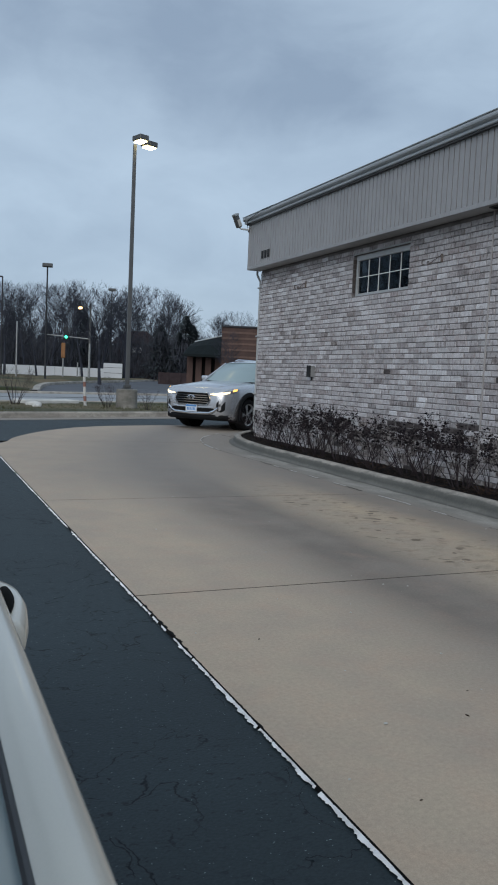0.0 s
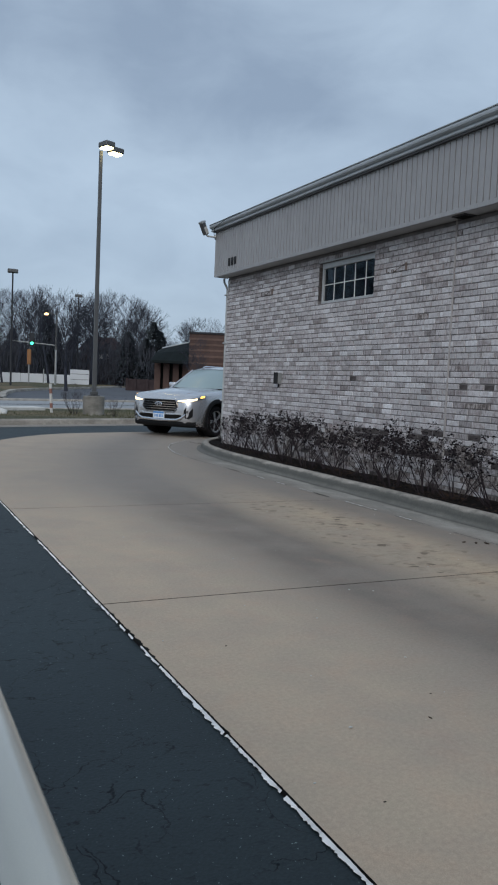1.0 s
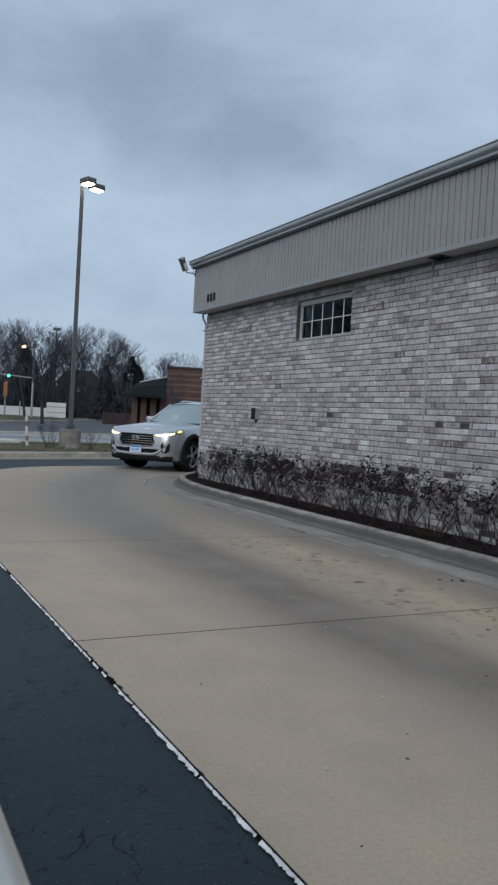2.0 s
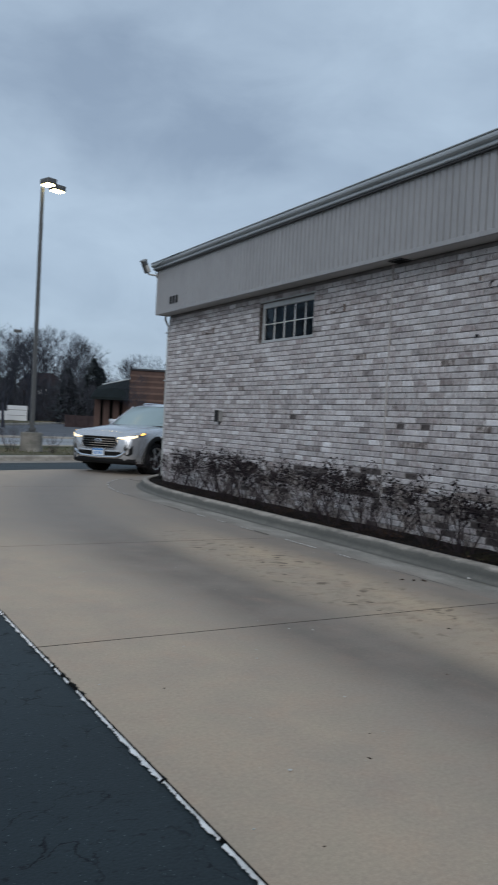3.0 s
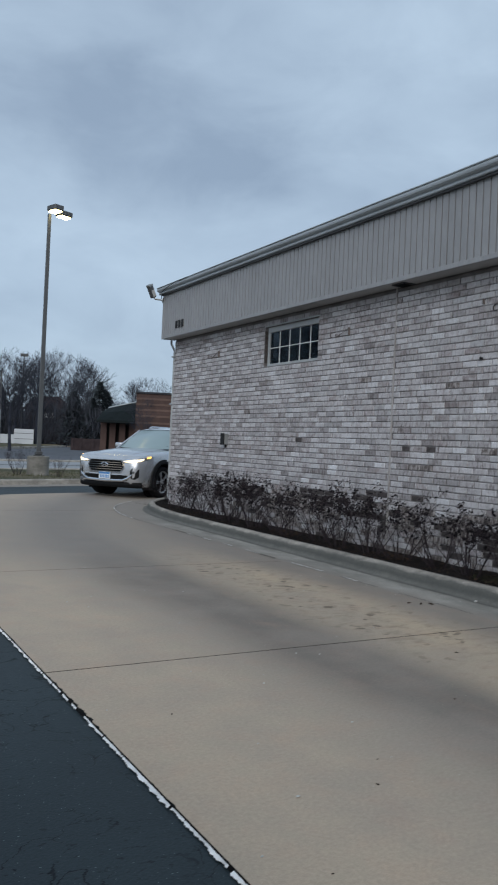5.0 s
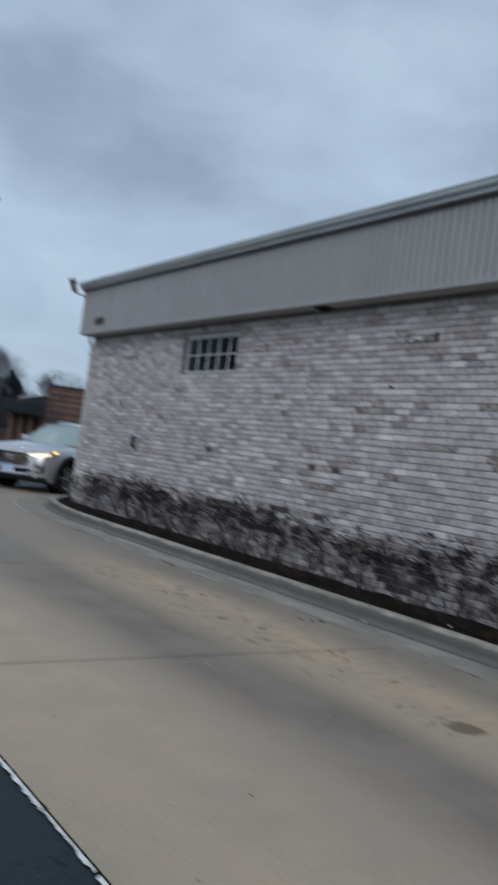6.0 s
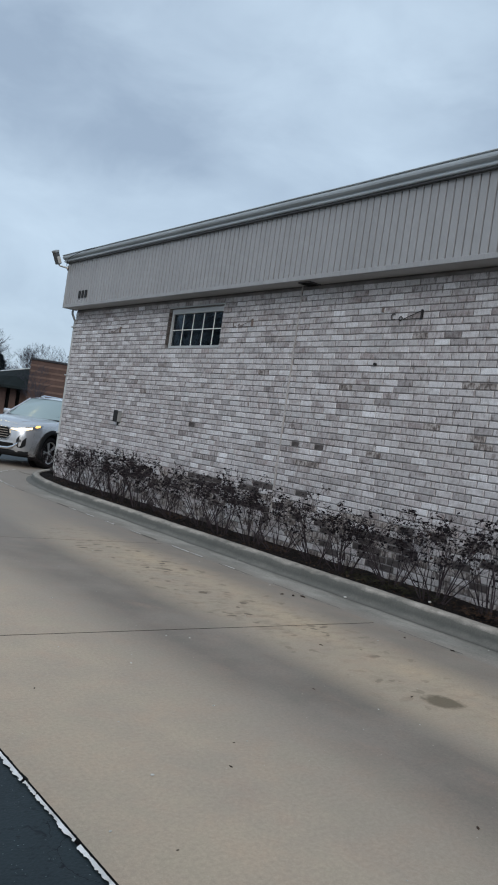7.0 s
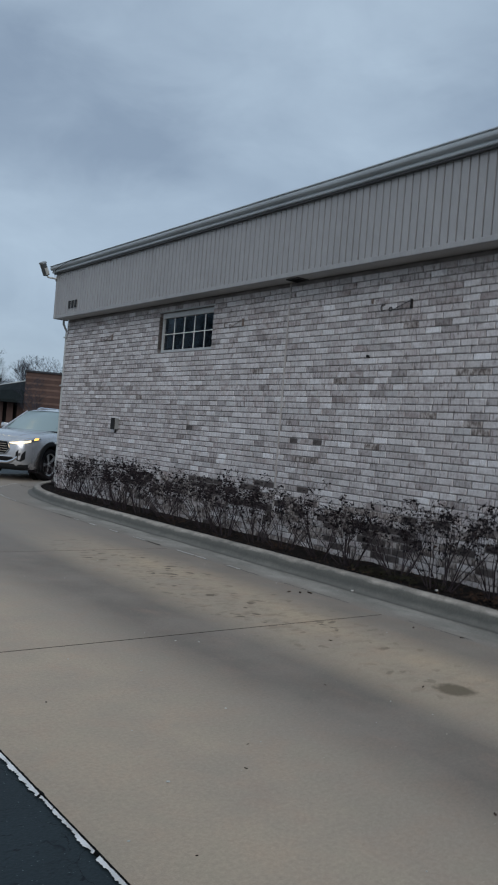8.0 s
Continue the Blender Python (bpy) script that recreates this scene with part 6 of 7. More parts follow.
# ---- trees ----
def tree_mesh(name, seed, tall, spread, levels, mat, trunk_r, first=0.22):
    rng = random.Random(seed)
    tv, tf, cv, cf = [], [], [], []

    def limb(vv, ff, a, b, r0, r1, k):
        d = (b - a).normalized()
        u = d.orthogonal().normalized()
        w = d.cross(u)
        i = len(vv)
        for p, r in ((a, r0), (b, r1)):
            for j in range(k):
                t = 2 * math.pi * j / k
                q = p + (u * math.cos(t) + w * math.sin(t)) * r
                vv.append((q.x, q.y, q.z))
        for j in range(k):
            m = (j + 1) % k
            ff.append((i + j, i + m, i + k + m, i + k + j))

    def grow(p, d, length, r, level):
        vv, ff = (tv, tf) if level == 0 else (cv, cf)
        steps = 4 if level < 2 else 3
        for s in range(steps):
            bend = 0.10 if level == 0 else 0.24
            d = (d + Vector((rng.uniform(-1, 1), rng.uniform(-1, 1), rng.uniform(-0.5, 0.9))) * bend).normalized()
            q = p + d * length / steps
            limb(vv, ff, p, q, r, r * 0.84, 7 if level == 0 else 4 if level < 3 else 3)
            p, r = q, r * 0.84
            if level < levels and p.z > tall * first:
                for _ in range(1 if level == 0 else rng.choice((1, 1, 2))):
                    a = rng.uniform(0, 6.283)
                    side = (d * 0.75 + Vector((math.cos(a), math.sin(a), rng.uniform(-0.1, 0.5))) * spread).normalized()
                    grow(p, side, length * rng.uniform(0.42, 0.68), max(r * 0.55, 0.009), level + 1)
        if level < levels:
            for _ in range(2):
                a = rng.uniform(0, 6.283)
                grow(p, (d + Vector((math.cos(a), math.sin(a), 0.2)) * spread * 0.6).normalized(), length * 0.6, max(r * 0.7, 0.009), level + 1)

    grow(Vector((0, 0, -0.1)), Vector((rng.uniform(-0.05, 0.05), rng.uniform(-0.05, 0.05), 1)), tall * 0.5, trunk_r, 0)
    top = max(v[2] for v in cv)
    f = tall / top
    out = []
    for nm, vv, ff in (("trunk", tv, tf), ("crown", cv, cf)):
        me = bpy.data.meshes.new(nm)
        me.from_pydata([(x * f, y * f, z * f) for x, y, z in vv], [], ff)
        me.materials.append(mat)
        out.append(me)
    return out


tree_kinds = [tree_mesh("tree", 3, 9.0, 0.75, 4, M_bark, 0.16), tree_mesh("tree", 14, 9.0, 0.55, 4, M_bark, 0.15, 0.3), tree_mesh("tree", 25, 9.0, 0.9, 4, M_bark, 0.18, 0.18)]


def put_tree(k, deg, dist, tall, label="bare leafless tree with a fine twiggy crown", group="bare trees"):
    x, y, z = bearing(deg, dist)
    f = 1.1 * tall / 9.0
    t = thing("bare_tree", pose(x, y, z, 0, 0, (deg * 97) % 360) @ Matrix.Diagonal((f, f, f, 1)), label, "tree", group)
    for me in tree_kinds[k]:
        ob = new(me.name, me)
        ob.parent = t
    return t


put_tree(2, 12.7, 62, 7.3, "spreading bare tree beside the far parking lot")
for k, deg, dist, tall in ((0, 6.2, 72, 7.6), (1, 7.6, 80, 7.8), (0, 9.3, 84, 8.6), (1, 10.6, 88, 9.2), (2, 14.4, 86, 9.6), (0, 16.4, 92, 9.8), (1, 17.4, 98, 9.6), (1, 8.4, 70, 6.6), (2, 4.6, 76, 8.0),
                           (0, 3.2, 84, 8.6), (1, 11.5, 78, 8.8), (2, 13.4, 100, 10.5), (0, 15.4, 104, 11.0), (1, 5.4, 96, 10.0), (2, 19.4, 118, 8.6), (1, 20.6, 122, 9.4), (0, 22.0, 125, 10.2), (2, 23.2, 120, 10.0), (1, 24.5, 122, 9.6),
                           (2, 2.0, 90, 9.0), (1, 0.6, 80, 8.4), (0, 18.4, 112, 10.0), (2, 6.9, 104, 10.6), (0, 8.0, 92, 9.4), (2, 10.1, 94, 9.8), (1, 13.9, 92, 9.6), (0, 14.9, 96, 10.0), (2, 5.0, 88, 8.6), (1, 9.0, 98, 10.2), (0, 12.8, 84, 8.4), (1, 16.9, 104, 10.6), (2, 17.9, 106, 9.8), (0, 7.2, 90, 9.0), (1, 4.0, 92, 9.2), (0, 9.9, 108, 11.0), (1, 12.2, 112, 11.2), (2, 16.0, 118, 11.4), (0, 21.3, 110, 8.2)):
    put_tree(k, deg, dist, tall)


def conifer(deg, dist, tall, seed):
    rng = random.Random(seed)
    x, y, z = bearing(deg, dist)
    t = thing("conifer", pose(x, y, z), "dark evergreen conifer among the bare trees", "tree", "conifers")
    bm = bmesh.new()
    tube(bm, (0, 0, -0.1), (0, 0, tall * 0.95), 0.14, 0.02, sides=7)
    part("trunk", bm, M_bark, t)
    vv, ff = [], []
    for i in range(2400):
        h = rng.random() ** 0.8
        r = (1 - h) ** 0.8 * tall * 0.34 * rng.uniform(0.3, 1.1) * (1 + 0.3 * math.sin(h * 31)) + 0.05
        a = rng.uniform(0, 6.283)
        c = Vector((math.cos(a) * r, math.sin(a) * r, tall * (0.10 + 0.9 * h) - r * 0.25))
        d = Vector((math.cos(a), math.sin(a), rng.uniform(-0.5, 0.3)))
        u = Vector((-math.sin(a), math.cos(a), rng.uniform(-0.3, 0.3)))
        s = rng.uniform(0.15, 0.34)
        k = len(vv)
        for q in (c - d * s, c + u * s * 0.35, c + d * s, c - u * s * 0.35 + Vector((0, 0, 0.05))):
            vv.append(tuple(q))
        ff.append((k, k + 1, k + 2, k + 3))
    me = bpy.data.meshes.new("crown")
    me.from_pydata(vv, [], ff)
    me.materials.append(M_needle)
    ob = new("crown", me)
    ob.parent = t


for deg, dist, tall, seed in ((18.7, 92, 7.6, 1), (19.2, 96, 6.8, 2), (11.3, 92, 8.2, 3), (11.9, 96, 7.0, 4), (9.0, 100, 6.5, 5), (16.9, 90, 6.2, 6), (6.4, 98, 6.6, 7), (18.2, 90, 5.6, 8), (4.0, 95, 6.0, 9), (13.0, 94, 5.6, 10)):
    conifer(deg, dist, tall, seed)

# tangled undergrowth under the far trees
rng = random.Random(31)
vv, ff = [], []
for i in range(45000):
    deg, dist = rng.uniform(-1, 27), rng.uniform(87, 112)
    if deg > 19.5 and rng.random() < 0.5:
        continue
    x, y, z = bearing(deg, dist)
    high = (4.6 + 1.5 * noise.noise((deg * 0.5, 0, 2)) + 0.8 * noise.noise((deg * 2.1, 4, 2))) * rng.random() ** 0.7
    h = rng.uniform(0.5, 1.4)
    a, lean = rng.uniform(0, 3.14), rng.uniform(-0.6, 0.6)
    w = rng.uniform(0.008, 0.035)
    k = len(vv)
    vv += [(x - w * math.cos(a), y - w * math.sin(a), z + high - 0.3), (x + w * math.cos(a), y + w * math.sin(a), z + high - 0.3), (x + lean, y, z + high + h)]
    ff.append((k, k + 1, k + 2))
me = bpy.data.meshes.new("undergrowth")
me.from_pydata(vv, [], ff)
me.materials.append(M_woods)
tagged(new("undergrowth", me), "tangled dark undergrowth under the far trees", "undergrowth", kind="stuff")

# dense dark woods behind, with a ragged top
vv, ff = [], []
k = 0
deg = -70.0
while deg < 32:
    x, y, z = bearing(deg, 128 + 6 * noise.noise((deg * 0.3, 1, 1)))
    top = 4.6 + 1.6 * noise.noise((deg * 0.35, 0, 8)) + 0.9 * noise.noise((deg * 2.3, 0, 4)) + 0.7 * noise.noise((deg * 9.0, 0, 4))
    vv += [(x, y, z - 0.5), (x, y, z + top * 0.6), (x * 1.01, y * 1.01, z + top)]
    if k:
        ff += [(k - 3, k, k + 1, k - 2), (k - 2, k + 1, k + 2, k - 1)]
    k += 3
    deg += 0.08
me = bpy.data.meshes.new("far_woods")
me.from_pydata(vv, [], ff)
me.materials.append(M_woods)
tagged(new("far_woods", me), "dense dark winter woods in the distance", "woods", kind="stuff")
# tall trees to the north-west, seen only in the window's reflection
for k, (deg, dist, tall) in enumerate(((-4, 58, 12), (-8, 56, 13), (-12, 55, 13.5), (-15, 60, 14), (-18, 54, 13), (-21, 58, 14), (-24, 55, 13), (-28, 57, 13), (-33, 55, 12), (-38, 58, 13))):
    put_tree(k % 3, deg, dist, tall * 0.86)
for k, (deg, dist, tall) in enumerate(((-10, 62, 11.5), (-14, 64, 12), (-17, 61, 11), (-20, 65, 12.5), (-23, 62, 11), (-27, 64, 12))):
    conifer(deg, dist, tall * 0.68, 50 + k)

# ---- shrubs, stones and the marker post on the verge ----
def small_shrub(x, y, z, f, k, label):
    t = thing("verge_shrub", pose(x, y, z, 0, 0, k * 70) @ Matrix.Diagonal((f, f, f, 1)), label, "shrub", "verge shrubs")
    me = bush_kinds[k % 4][0]
    ob = new("branching", me)
    ob.parent = t
    return t


small_shrub(*along(24.6, 9.6, 0.06), 1.3, 0, "bare shrub beside the lamp post on the verge")
small_shrub(*along(23.0, 10.0, 0.06), 0.9, 1, "small bare shrub beside the lamp post on the verge")
small_shrub(*along(22.8, 11.6, 0.06), 0.8, 2, "small bare shrub beside the lamp post on the verge")
small_shrub(*along(26.2, 7.2, 0.06), 1.6, 3, "dark bare shrub on the verge")
small_shrub(*along(26.6, 6.2, 0.06), 1.5, 1, "dark bare shrub on the verge")
for o, s, r in ((24.2, 5.2, 0.24), (25.6, 7.5, 0.2), (24.6, 7.0, 0.12)):
    bm = bmesh.new()
    bmesh.ops.create_icosphere(bm, subdivisions=3, radius=r, matrix=Matrix.LocRotScale((0, 0, 0), None, (1.3, 1.0, 0.6)))
    for vtx in bm.verts:
        vtx.co *= 1 + 0.18 * noise.noise(vtx.co * 5 + Vector((o, s, 0)))
    tagged(part("stone", bm, M_stone, smooth=True, at=pose(*along(o, s, 0.10))), "pale rounded stone lying in the grass", "stone", "verge stones")
bm = bmesh.new()
box(bm, -1.1, -0.4, -0.05, 1.1, 0.4, 0.10, 0.03)
tagged(part("stone_slab", bm, M_stone, at=pose(*along(27.6, 9.2, 0.07), 0, 0, 24)), "flat pale concrete slab in the grass by the road", "slab")

mark = thing("marker_post", pose(*along(25.7, 9.5, 0.06), 3, -4, 0), "leaning white marker post with faded red bands", "marker post")
for k in range(6):
    bm = bmesh.new()
    tube(bm, (0, 0, 0.16 * k), (0, 0, 0.16 * (k + 1)), 0.05, sides=12)
    part("band", bm, M_red if k in (1, 4) else M_stone, mark)
# grass tufts on the verge
rng = random.Random(12)
vv, ff = [], []
for i in range(9000):
    o, s = rng.uniform(21.35, 27.5), rng.uniform(-4, 22)
    x, y, z = along(o, s, 0.08 - 0.012 * (o - 21.3))
    h, a = rng.uniform(0.04, 0.13), rng.uniform(0, 6.283)
    w = 0.012
    k = len(vv)
    vv += [(x - w * math.cos(a), y - w * math.sin(a), z), (x + w * math.cos(a), y + w * math.sin(a), z), (x + rng.uniform(-0.06, 0.06), y + rng.uniform(-0.06, 0.06), z + h)]
    ff.append((k, k + 1, k + 2))
me = bpy.data.meshes.new("grass_tufts")
me.from_pydata(vv, [], ff)
me.materials.append(M_blade)
tagged(new("grass_tufts", me), "short green and brown grass on the verge", "grass", kind="stuff")


# ---- poles and signals across the road ----
def far_lamp(deg, dist, tall, arm):
    x, y, z = bearing(deg, dist)
    t = thing("lot_lamp_post", pose(x, y, z, 0, 0, -deg), "tall dark lamp post with an unlit box head", "lamp post", "far lamp posts")
    bm = bmesh.new()
    tube(bm, (0, 0, 0), (0, 0, tall), 0.075, 0.055, sides=8)
    tube(bm, (0, 0, 0), (0, 0, 0.25), 0.22, 0.16, sides=10)
    part("pole", bm, M_darkpole, t)
    bm = bmesh.new()
    if arm:
        tube(bm, (0, 0, tall), (-1.0, 0, tall), 0.06, sides=8)
        box(bm, -1.7, -0.2, tall - 0.08, -0.9, 0.2, tall + 0.08, 0.03)
    else:
        box(bm, -0.38, -0.3, tall, 0.38, 0.3, tall + 0.26, 0.04)
    part("lamp_head", bm, M_darkpole if arm else M_bronze, t)
    return t


far_lamp(8.95, 62, 8.6, False)
far_lamp(13.4, 84, 9.15, False)
far_lamp(6.0, 68, 8.2, True)

x, y, z = bearing(11.95, 72)
mast = thing("traffic_signal", pose(x, y, z + 0.1, 0, 0, -11.65), "traffic signal mast with a lit green lamp", "traffic signal")
bm = bmesh.new()
tube(bm, (0, 0, 0), (0, 0, 3.2), 0.11, 0.09, sides=10)
part("mast", bm, M_galv, mast)
bm = bmesh.new()
tube(bm, (0, 0, 3.2), (0, 0, 6.6), 0.11, 0.08, sides=10)
part("upper_mast", bm, M_bronze, mast)
bm = bmesh.new()
tube(bm, (0, 0, 3.6), (-3.9, 0, 3.85), 0.05, 0.03, sides=8)
part("arm", bm, M_galv, mast)
bm = bmesh.new()
box(bm, -2.25, -0.2, 3.45, -1.85, 0.1, 4.6, 0.03)
sig = part("signal_head", bm, M_darkpole, mast)
bm = bmesh.new()
tube(bm, (-2.05, -0.24, 3.68), (-2.05, -0.21, 3.68), 0.115, sides=16)
part("green_lamp", bm, M_green, sig, "lit green lamp")
bm = bmesh.new()
tube(bm, (0, 0, 6.3), (-0.9, 0, 6.45), 0.05, sides=8)
part("lamp_arm", bm, M_bronze, mast)
bm = bmesh.new()
box(bm, -1.05, -0.12, 6.2, -0.72, 0.12, 6.38, 0.05)
part("street_lamp_head", bm, M_street, mast, "lit amber street lamp")
x, y, z = bearing(10.15, 70)
ped = thing("post_signal", pose(x, y, z, 0, 0, -9.75), "yellow signal head on a thin post", "traffic signal")
bm = bmesh.new()
tube(bm, (0, 0, 0), (0, 0, 2.6), 0.06, sides=8)
part("post", bm, M_galv, ped)
bm = bmesh.new()
box(bm, -0.17, -0.16, 1.9, 0.17, 0.16, 3.2, 0.05)
part("housing", bm, M_yellow, ped)

# thin extra posts and street trees' stakes
for deg, dist, tall in ((7.0, 66, 4.6), (11.15, 74, 1.6)):
    x, y, z = bearing(deg, dist)
    bm = bmesh.new()
    tube(bm, (0, 0, -0.05), (0, 0, tall), 0.07, 0.05, sides=8)
    tagged(part("sign_post", bm, M_galv, at=pose(x, y, z)), "thin grey metal post beside the far road", "post", "sign posts")

# ---- pale wall, houses and the awning building in the distance ----
fence = thing("pale_wall", pose(0, 0, 0), "long low white wall in front of the trees", "wall")
deg = -4.0
while deg < 11.4:
    x0, y0, z0 = bearing(deg, 80)
    x1, y1, z1 = bearing(deg + 1.7, 80)
    d = Vector((x1 - x0, y1 - y0, 0))
    bm = bmesh.new()
    box(bm, 0.01, -0.08, -0.3, d.length - 0.01, 0.08, 1.12, 0.01)
    part("wall_panel", bm, M_pale_wall, fence, at=Matrix.Translation((x0, y0, z0)) @ d.to_track_quat("X", "Z").to_matrix().to_4x4())
    deg += 1.7
x0, y0, z0 = bearing(12.6, 82)
shed = thing("white_garage", pose(x0, y0, z0, 0, 0, -13), "white garage front with dark horizontal joints", "garage")
bm = bmesh.new()
box(bm, 0.5, 0, -0.1, 2.4, 3.0, 1.7, 0.02)
part("wall", bm, M_pale_wall, shed)
for zz in (0.7, 1.25):
    bm = bmesh.new()
    box(bm, 0.52, -0.012, zz, 2.38, 0.0, zz + 0.04)
    part("joint", bm, M_bronze, shed)

x0, y0, z0 = bearing(15.2, 97)
house = thing("brown_house", pose(x0, y0, z0, 0, 0, -16), "dark brown house with small bright windows among the trees", "house")
bm = bmesh.new()
box(bm, -2.6, 0, -0.1, 2.6, 6, 4.4)
part("wall", bm, M_house, house)
bm = bmesh.new()
vs = [bm.verts.new(p) for p in ((-3.0, -0.5, 4.3), (3.0, -0.5, 4.3), (3.0, 6.5, 4.3), (-3.0, 6.5, 4.3), (-1.2, 3, 6.0), (1.2, 3, 6.0))]
for f in ((0, 1, 5, 4), (1, 2, 5), (2, 3, 4, 5), (3, 0, 4), (3, 2, 1, 0)):
    bm.faces.new([vs[i] for i in f])
part("roof", bm, M_house, house)
for xx in (-0.9, -0.2, 0.5):
    bm = bmesh.new()
    box(bm, xx - 0.22, -0.03, 3.3, xx + 0.22, -0.001, 3.9)
    part("window", bm, M_screen, house, "small lit window")

# building with a dark awning
bx0, by0, bz0 = bearing(20.75, 58)
bz0 += 0.7
shop = thing("awning_building", pose(bx0, by0, bz0, 0, 0, -24), "low brown brick building with a dark awning roof", "building")
bm = bmesh.new()
box(bm, 0.55, 0, -0.8, 9.0, 8.0, 4.05)
block = part("wall", bm, M_far_brick, shop)
for k, zz in enumerate((0.75, 1.3, 1.85, 2.35, 2.8, 3.2, 3.6)):
    bm = bmesh.new()
    box(bm, 0.53, -0.03, zz, 9.02, 0.0, zz + 0.14)
    part("brick_band", bm, M_far_band, block, "paler brick course")
bm = bmesh.new()
box(bm, 0.47, -0.1, 4.05, 9.08, 8.08, 4.18, 0.01)
part("roof_edge", bm, M_darkpole, shop, "dark roof edge")
bm = bmesh.new()
box(bm, -1.5, 1.7, -0.8, 0.53, 7.5, 2.9)
part("side_wing", bm, M_far_band, shop)
bm = bmesh.new()
sweep(bm, [[(x, -0.5, 2.0), (x + 0.28 * (4 - i) / 4, 0.4, 2.55 + 0.07 * i), (x + 0.62 * (4 - i) / 4, 1.6, 2.95 + 0.13 * i)] for i, x in enumerate((-2.15, -1.5, -0.8, -0.1, 0.54))])
sweep(bm, [[(x, -0.5, 2.0), (x, -0.5, 1.82), (x, -0.1, 1.80)] for x in (-2.15, 0.54)])
bm.faces.new([bm.verts.new(p) for p in ((-2.15, -0.5, 2.0), (-1.87, 0.4, 2.55), (-1.53, 1.6, 2.95), (-1.53, 1.6, 2.0))])
part("awning", bm, M_awning, shop, "dark green sloping awning")
bm = bmesh.new()
tube(bm, (-1.56, 1.62, 2.97), (0.54, 1.62, 3.50), 0.05, sides=6)
part("ridge_capping", bm, M_gutter, shop, "pale metal ridge capping")
for xx in (-1.75, -1.1, -0.4, 0.3):
    bm = bmesh.new()
    box(bm, xx - 0.22, 0.5, -0.8, xx + 0.22, 0.8, 2.0, 0.01)
    part("pier", bm, M_far_brick, shop)
bm = bmesh.new()
box(bm, -1.7, 0.95, -0.8, 0.4, 1.19, 1.9)
part("shopfront", bm, M_dark_hole, shop, "dark recessed front")
gx, gy, gz = bearing(18.0, 74)
bm = bmesh.new()
box(bm, -1.45, 0.05, -0.2, 1.45, 0.25, 1.10, 0.02)
for xx in (-1.5, -0.75, 0.35, 1.25):
    box(bm, xx, -0.05, -0.2, xx + 0.24, 0.35, 1.14, 0.02)
tagged(part("garden_wall", bm, M_house, at=pose(gx, gy, gz, 0, 0, -17)), "low brown brick wall beside the awning building", "wall")
t = put_tree(0, 22.2, 55, 4.0, "small bare tree in front of the awning building")

# ---- bricks of the west wall ----
COURSE, LONG, JOINT = 0.0775, 0.227, 0.0108
scuffed_spots = [(5.97, 1.67), (5.78, 1.57), (6.55, 1.745), (6.38, 1.745), (6.09, 2.20), (5.88, 2.20), (7.37, 1.355), (8.48, 1.12), (8.30, 1.12), (5.3, 1.9), (5.1, 2.65), (7.9, 2.1), (9.6, 2.3), (12.9, 1.9), (14.4, 2.05), (6.9, 2.75)]
dark_spots = [(7.26, 0.29), (7.08, 0.21), (7.0, 0.135), (6.75, 0.135), (6.57, 0.29), (9.19, 0.70), (9.40, 0.70), (8.71, 1.34), (8.24, 1.36), (11.23, 1.47), (11.02, 0.66), (10.79, 0.66), (10.56, 0.69), (10.35, 0.69),
              (10.9, 0.58), (10.66, 0.58), (10.42, 0.60), (9.72, 0.66), (9.40, 0.68), (9.16, 0.70), (9.7, 0.45), (9.45, 0.45), (9.2, 0.45), (8.35, 0.74), (7.2, 0.42), (6.95, 0.40), (6.7, 0.38),
              (6.5, 0.36), (7.3, 0.33), (7.05, 0.25), (6.85, 0.23), (5.55, 0.45), (5.3, 0.42), (5.1, 0.45), (12.4, 0.55), (12.15, 0.45), (12.6, 0.42), (11.7, 0.50), (4.8, 0.55), (5.8, 0.32)]


def brick_boxes(y_low, y_high, courses, blocked):
    """Spans (y0, y1, z0, z1) of a running bond, cut at openings and at the control joint."""
    out = []
    rng = random.Random(101)
    for c in range(courses):
        z0 = c * COURSE + JOINT / 2
        z1 = (c + 1) * COURSE - JOINT / 2
        y = y_low - (LONG / 2 if c % 2 else 0) - 0.02
        while y < y_high:
            step = LONG + rng.uniform(-0.006, 0.006)
            spans = [(max(y, y_low) + JOINT / 2, min(y + step, y_high) - JOINT / 2)]
            for by0_, by1_, bz0_, bz1_ in blocked:
                if z1 > bz0_ + 0.004 and z0 < bz1_ - 0.004:
                    cut = []
                    for a, b_ in spans:
                        if b_ <= by0_ or a >= by1_:
                            cut.append((a, b_))
                        else:
                            cut += [(a, by0_), (by1_, b_)]
                    spans = cut
            for a, b_ in spans:
                if b_ - a > 0.025:
                    out.append((a, b_, z0, z1))
            y += step
    return out


blocked = [(WIN_Y0 - 0.004, WIN_Y1 + 0.004, WIN_Z0 - 0.022, WIN_Z1 + 0.004), (8.985, 9.015, 0, 5)]
spans = brick_boxes(WALL_S, WALL_N - 0.0, 44, blocked)
rng = random.Random(202)


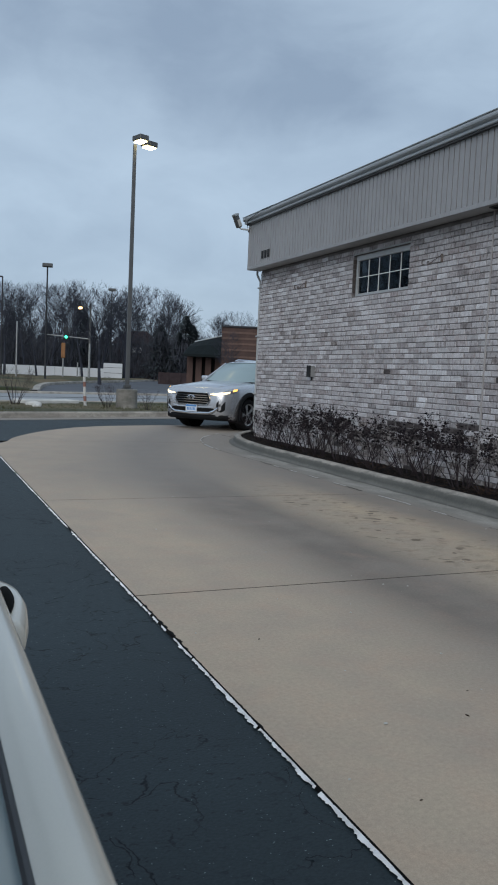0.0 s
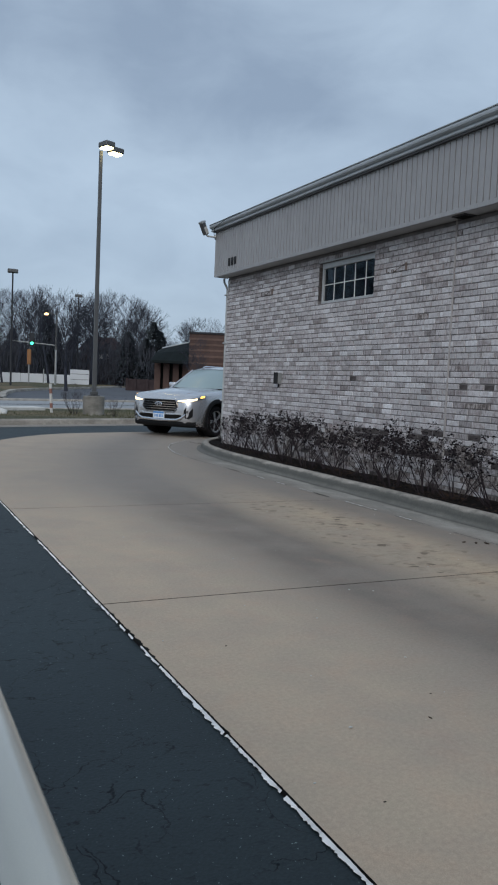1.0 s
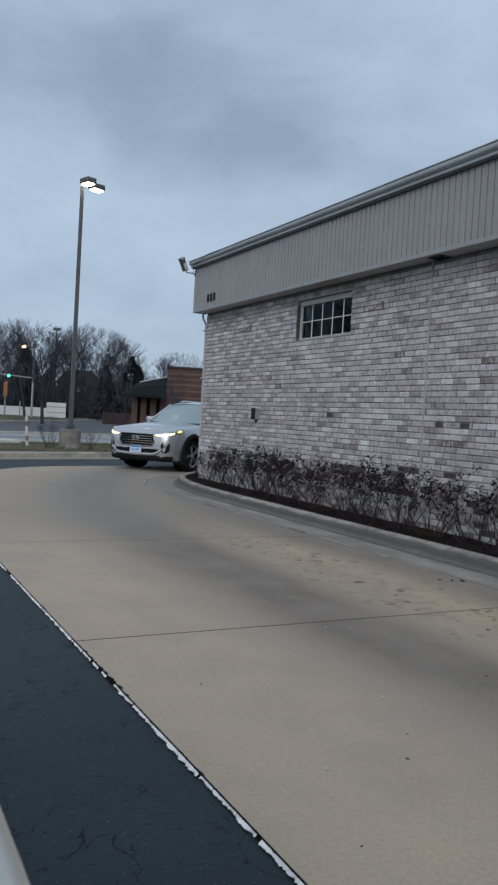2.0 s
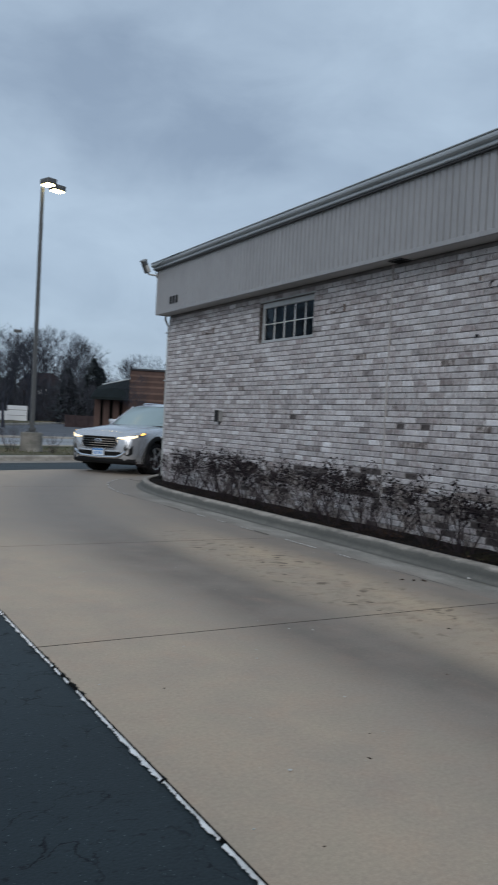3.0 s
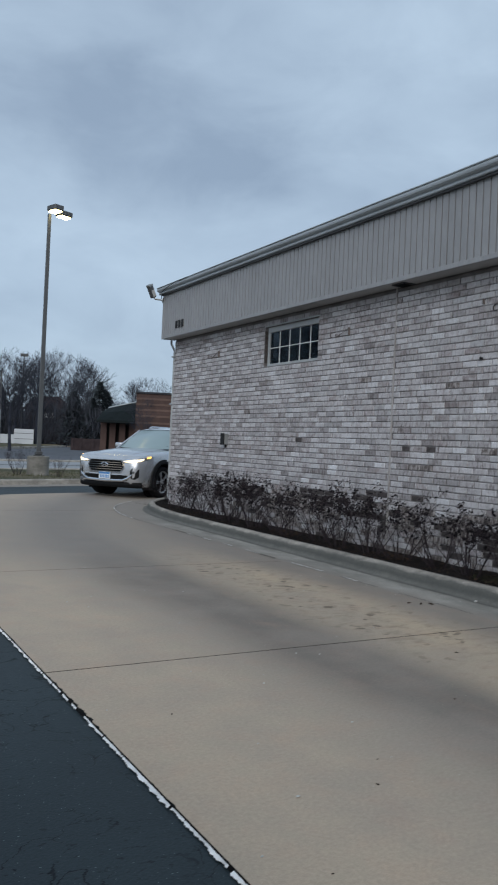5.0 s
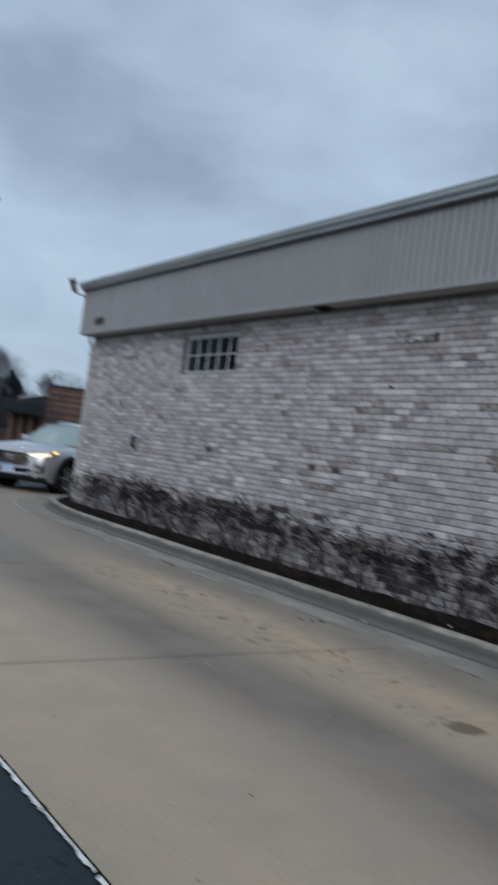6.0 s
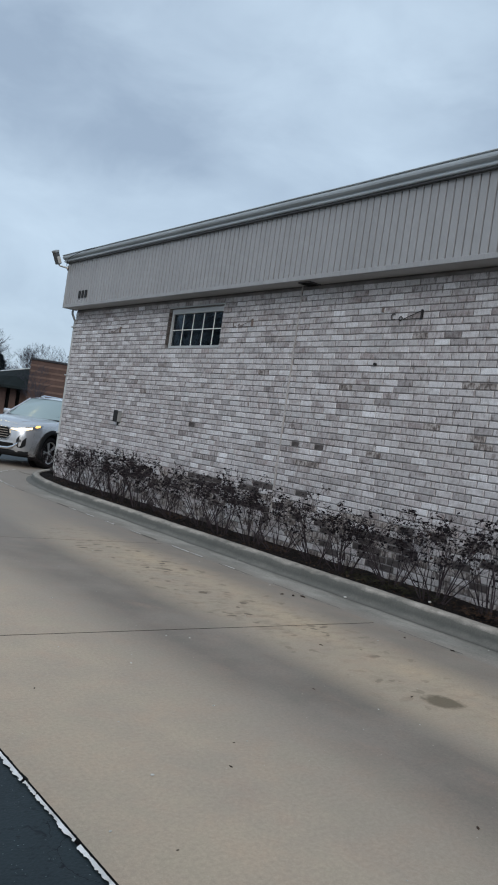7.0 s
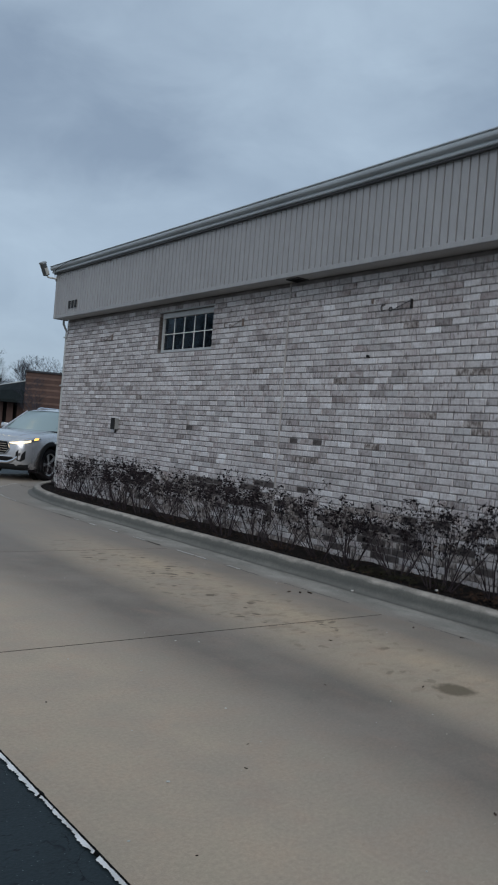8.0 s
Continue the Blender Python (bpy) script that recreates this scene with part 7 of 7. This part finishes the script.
def brick_faces(vv, ff, y0, y1, z0, z1, out):
    """Front, sides and a chipped bevel; the back lies in the mortar."""
    e = 0.006
    k = len(vv)
    j = [rng.uniform(-0.0022, 0.0022) for _ in range(8)]
    y0, y1 = y0 + j[0], y1 + j[1]
    vv += [(0.02, y0, z0), (0.02, y1, z0), (0.02, y1, z1), (0.02, y0, z1)]
    ring = [(y0, z0 + j[2]), (y1, z0 + j[3]), (y1 + j[4], z1 + j[5]), (y0 + j[6], z1 + j[7])]
    vv += [(-out + e, a, c) for a, c in ring]
    vv += [(-out + rng.uniform(0, 0.0015), a + s_ * e, c + t_ * e) for (a, c), (s_, t_) in zip(ring, ((1, 1), (-1, 1), (-1, -1), (1, -1)))]
    for i in range(4):
        j = (i + 1) % 4
        ff += [(k + i, k + j, k + 4 + j, k + 4 + i), (k + 4 + i, k + 4 + j, k + 8 + j, k + 8 + i)]
    ff.append((k + 8, k + 9, k + 10, k + 11))


shared = {}


def single_brick(y0, y1, z0, z1, dark, scuffed=False):
    w = round((y1 - y0) / 0.005) * 0.005
    key = (w, dark, scuffed)
    if key not in shared:
        vv, ff = [], []
        brick_faces(vv, ff, -w / 2, w / 2, -(COURSE - JOINT) / 2, (COURSE - JOINT) / 2, 0.004)
        me = bpy.data.meshes.new("brick")
        me.from_pydata(vv, [], ff)
        me.materials.append(M_brick_dark if dark else M_brick_scuffed if scuffed else M_brick_one)
        shared[key] = me
    ob = new("brick", shared[key])
    ob.location = (rng.uniform(-0.0025, 0.0025) + (0.006 if dark else 0), (y0 + y1) / 2, (z0 + z1) / 2)
    ob.parent = wall_west


fv, ff_ = [], []
single = 0
cut_spans = []
for y0, y1, z0, z1 in spans:
    cz = (z0 + z1) / 2
    spot = [a for a, c in dark_spots if c > 1.0 and abs(cz - c) < COURSE * 0.52 and y0 - 0.02 < a < y1 + 0.02]
    if spot:
        a, c = max(y0, spot[0] - 0.085), min(y1, spot[0] + 0.085)
        pieces = [(y0, a - JOINT), (a, c), (c + JOINT, y1)]
    else:
        pieces = [(y0, y1)]
    cut_spans += [(a, c, z0, z1) for a, c in pieces if c - a > 0.02]
for y0, y1, z0, z1 in cut_spans:
    cy, cz = (y0 + y1) / 2, (z0 + z1) / 2
    dark = any(abs(cy - a) < (0.075 if c > 1.0 else 0.125) and abs(cz - c) < COURSE * 0.52 for a, c in dark_spots)
    scuffed = any(abs(cy - a) < 0.125 and abs(cz - c) < COURSE * 0.52 for a, c in scuffed_spots)
    # dark and worn bricks low down, thickened to carry the shrubs' shade too
    if cz < 0.62 and 4.5 < cy < 13.5:
        p = rng.random()
        dark, scuffed = dark or p < 0.10, scuffed or p < 0.48
    if dark or scuffed or (4.5 < cy < 6.25 and 0.45 < cz):
        single_brick(y0, y1, z0, z1, dark, scuffed)
        single += 1
    else:
        brick_faces(fv, ff_, y0, y1, z0, z1, 0.004 + rng.uniform(-0.0025, 0.0025))
me = bpy.data.meshes.new("brickwork")
me.from_pydata(fv, [], ff_)
me.materials.append(M_brick_many)
ob = tagged(new("brickwork", me), kind="stuff")
ob.parent = wall_west
# reveals of the window opening, their shade put into a dark brick colour
vv, ff2 = [], []
for c in range(44):
    z0, z1 = c * COURSE + JOINT / 2, (c + 1) * COURSE - JOINT / 2
    if z0 > WIN_Z0 and z1 < WIN_Z1:
        k = len(vv)
        vv += [(0.0, WIN_Y1 - 0.022, z0), (0.1, WIN_Y1 - 0.022, z0), (0.1, WIN_Y1 - 0.022, z1), (0.0, WIN_Y1 - 0.022, z1),
               (0.0, WIN_Y1 + 0.01, z0), (0.1, WIN_Y1 + 0.01, z0), (0.1, WIN_Y1 + 0.01, z1), (0.0, WIN_Y1 + 0.01, z1)]
        ff2 += [(k, k + 1, k + 2, k + 3), (k, k + 4, k + 5, k + 1), (k + 3, k + 2, k + 6, k + 7), (k, k + 3, k + 7, k + 4)]
me = bpy.data.meshes.new("reveal_bricks")
me.from_pydata(vv, [], ff2)
me.materials.append(M_reveal_shade)
ob = tagged(new("reveal_bricks", me), kind="stuff")
ob.parent = wall_west
# end wall, all in one
vv, ff2 = [], []
for y0, y1, z0, z1 in brick_boxes(0.0, WALL_E, 44, []):
    brick_faces(vv, ff2, y0, y1, z0, z1, 0.004)
me = bpy.data.meshes.new("brickwork")
me.from_pydata([(a, WALL_N - x, z) for x, a, z in vv], [], [tuple(reversed(f)) for f in ff2])
me.materials.append(M_brick_many)
ob = tagged(new("brickwork", me), kind="stuff")
ob.parent = wall_north
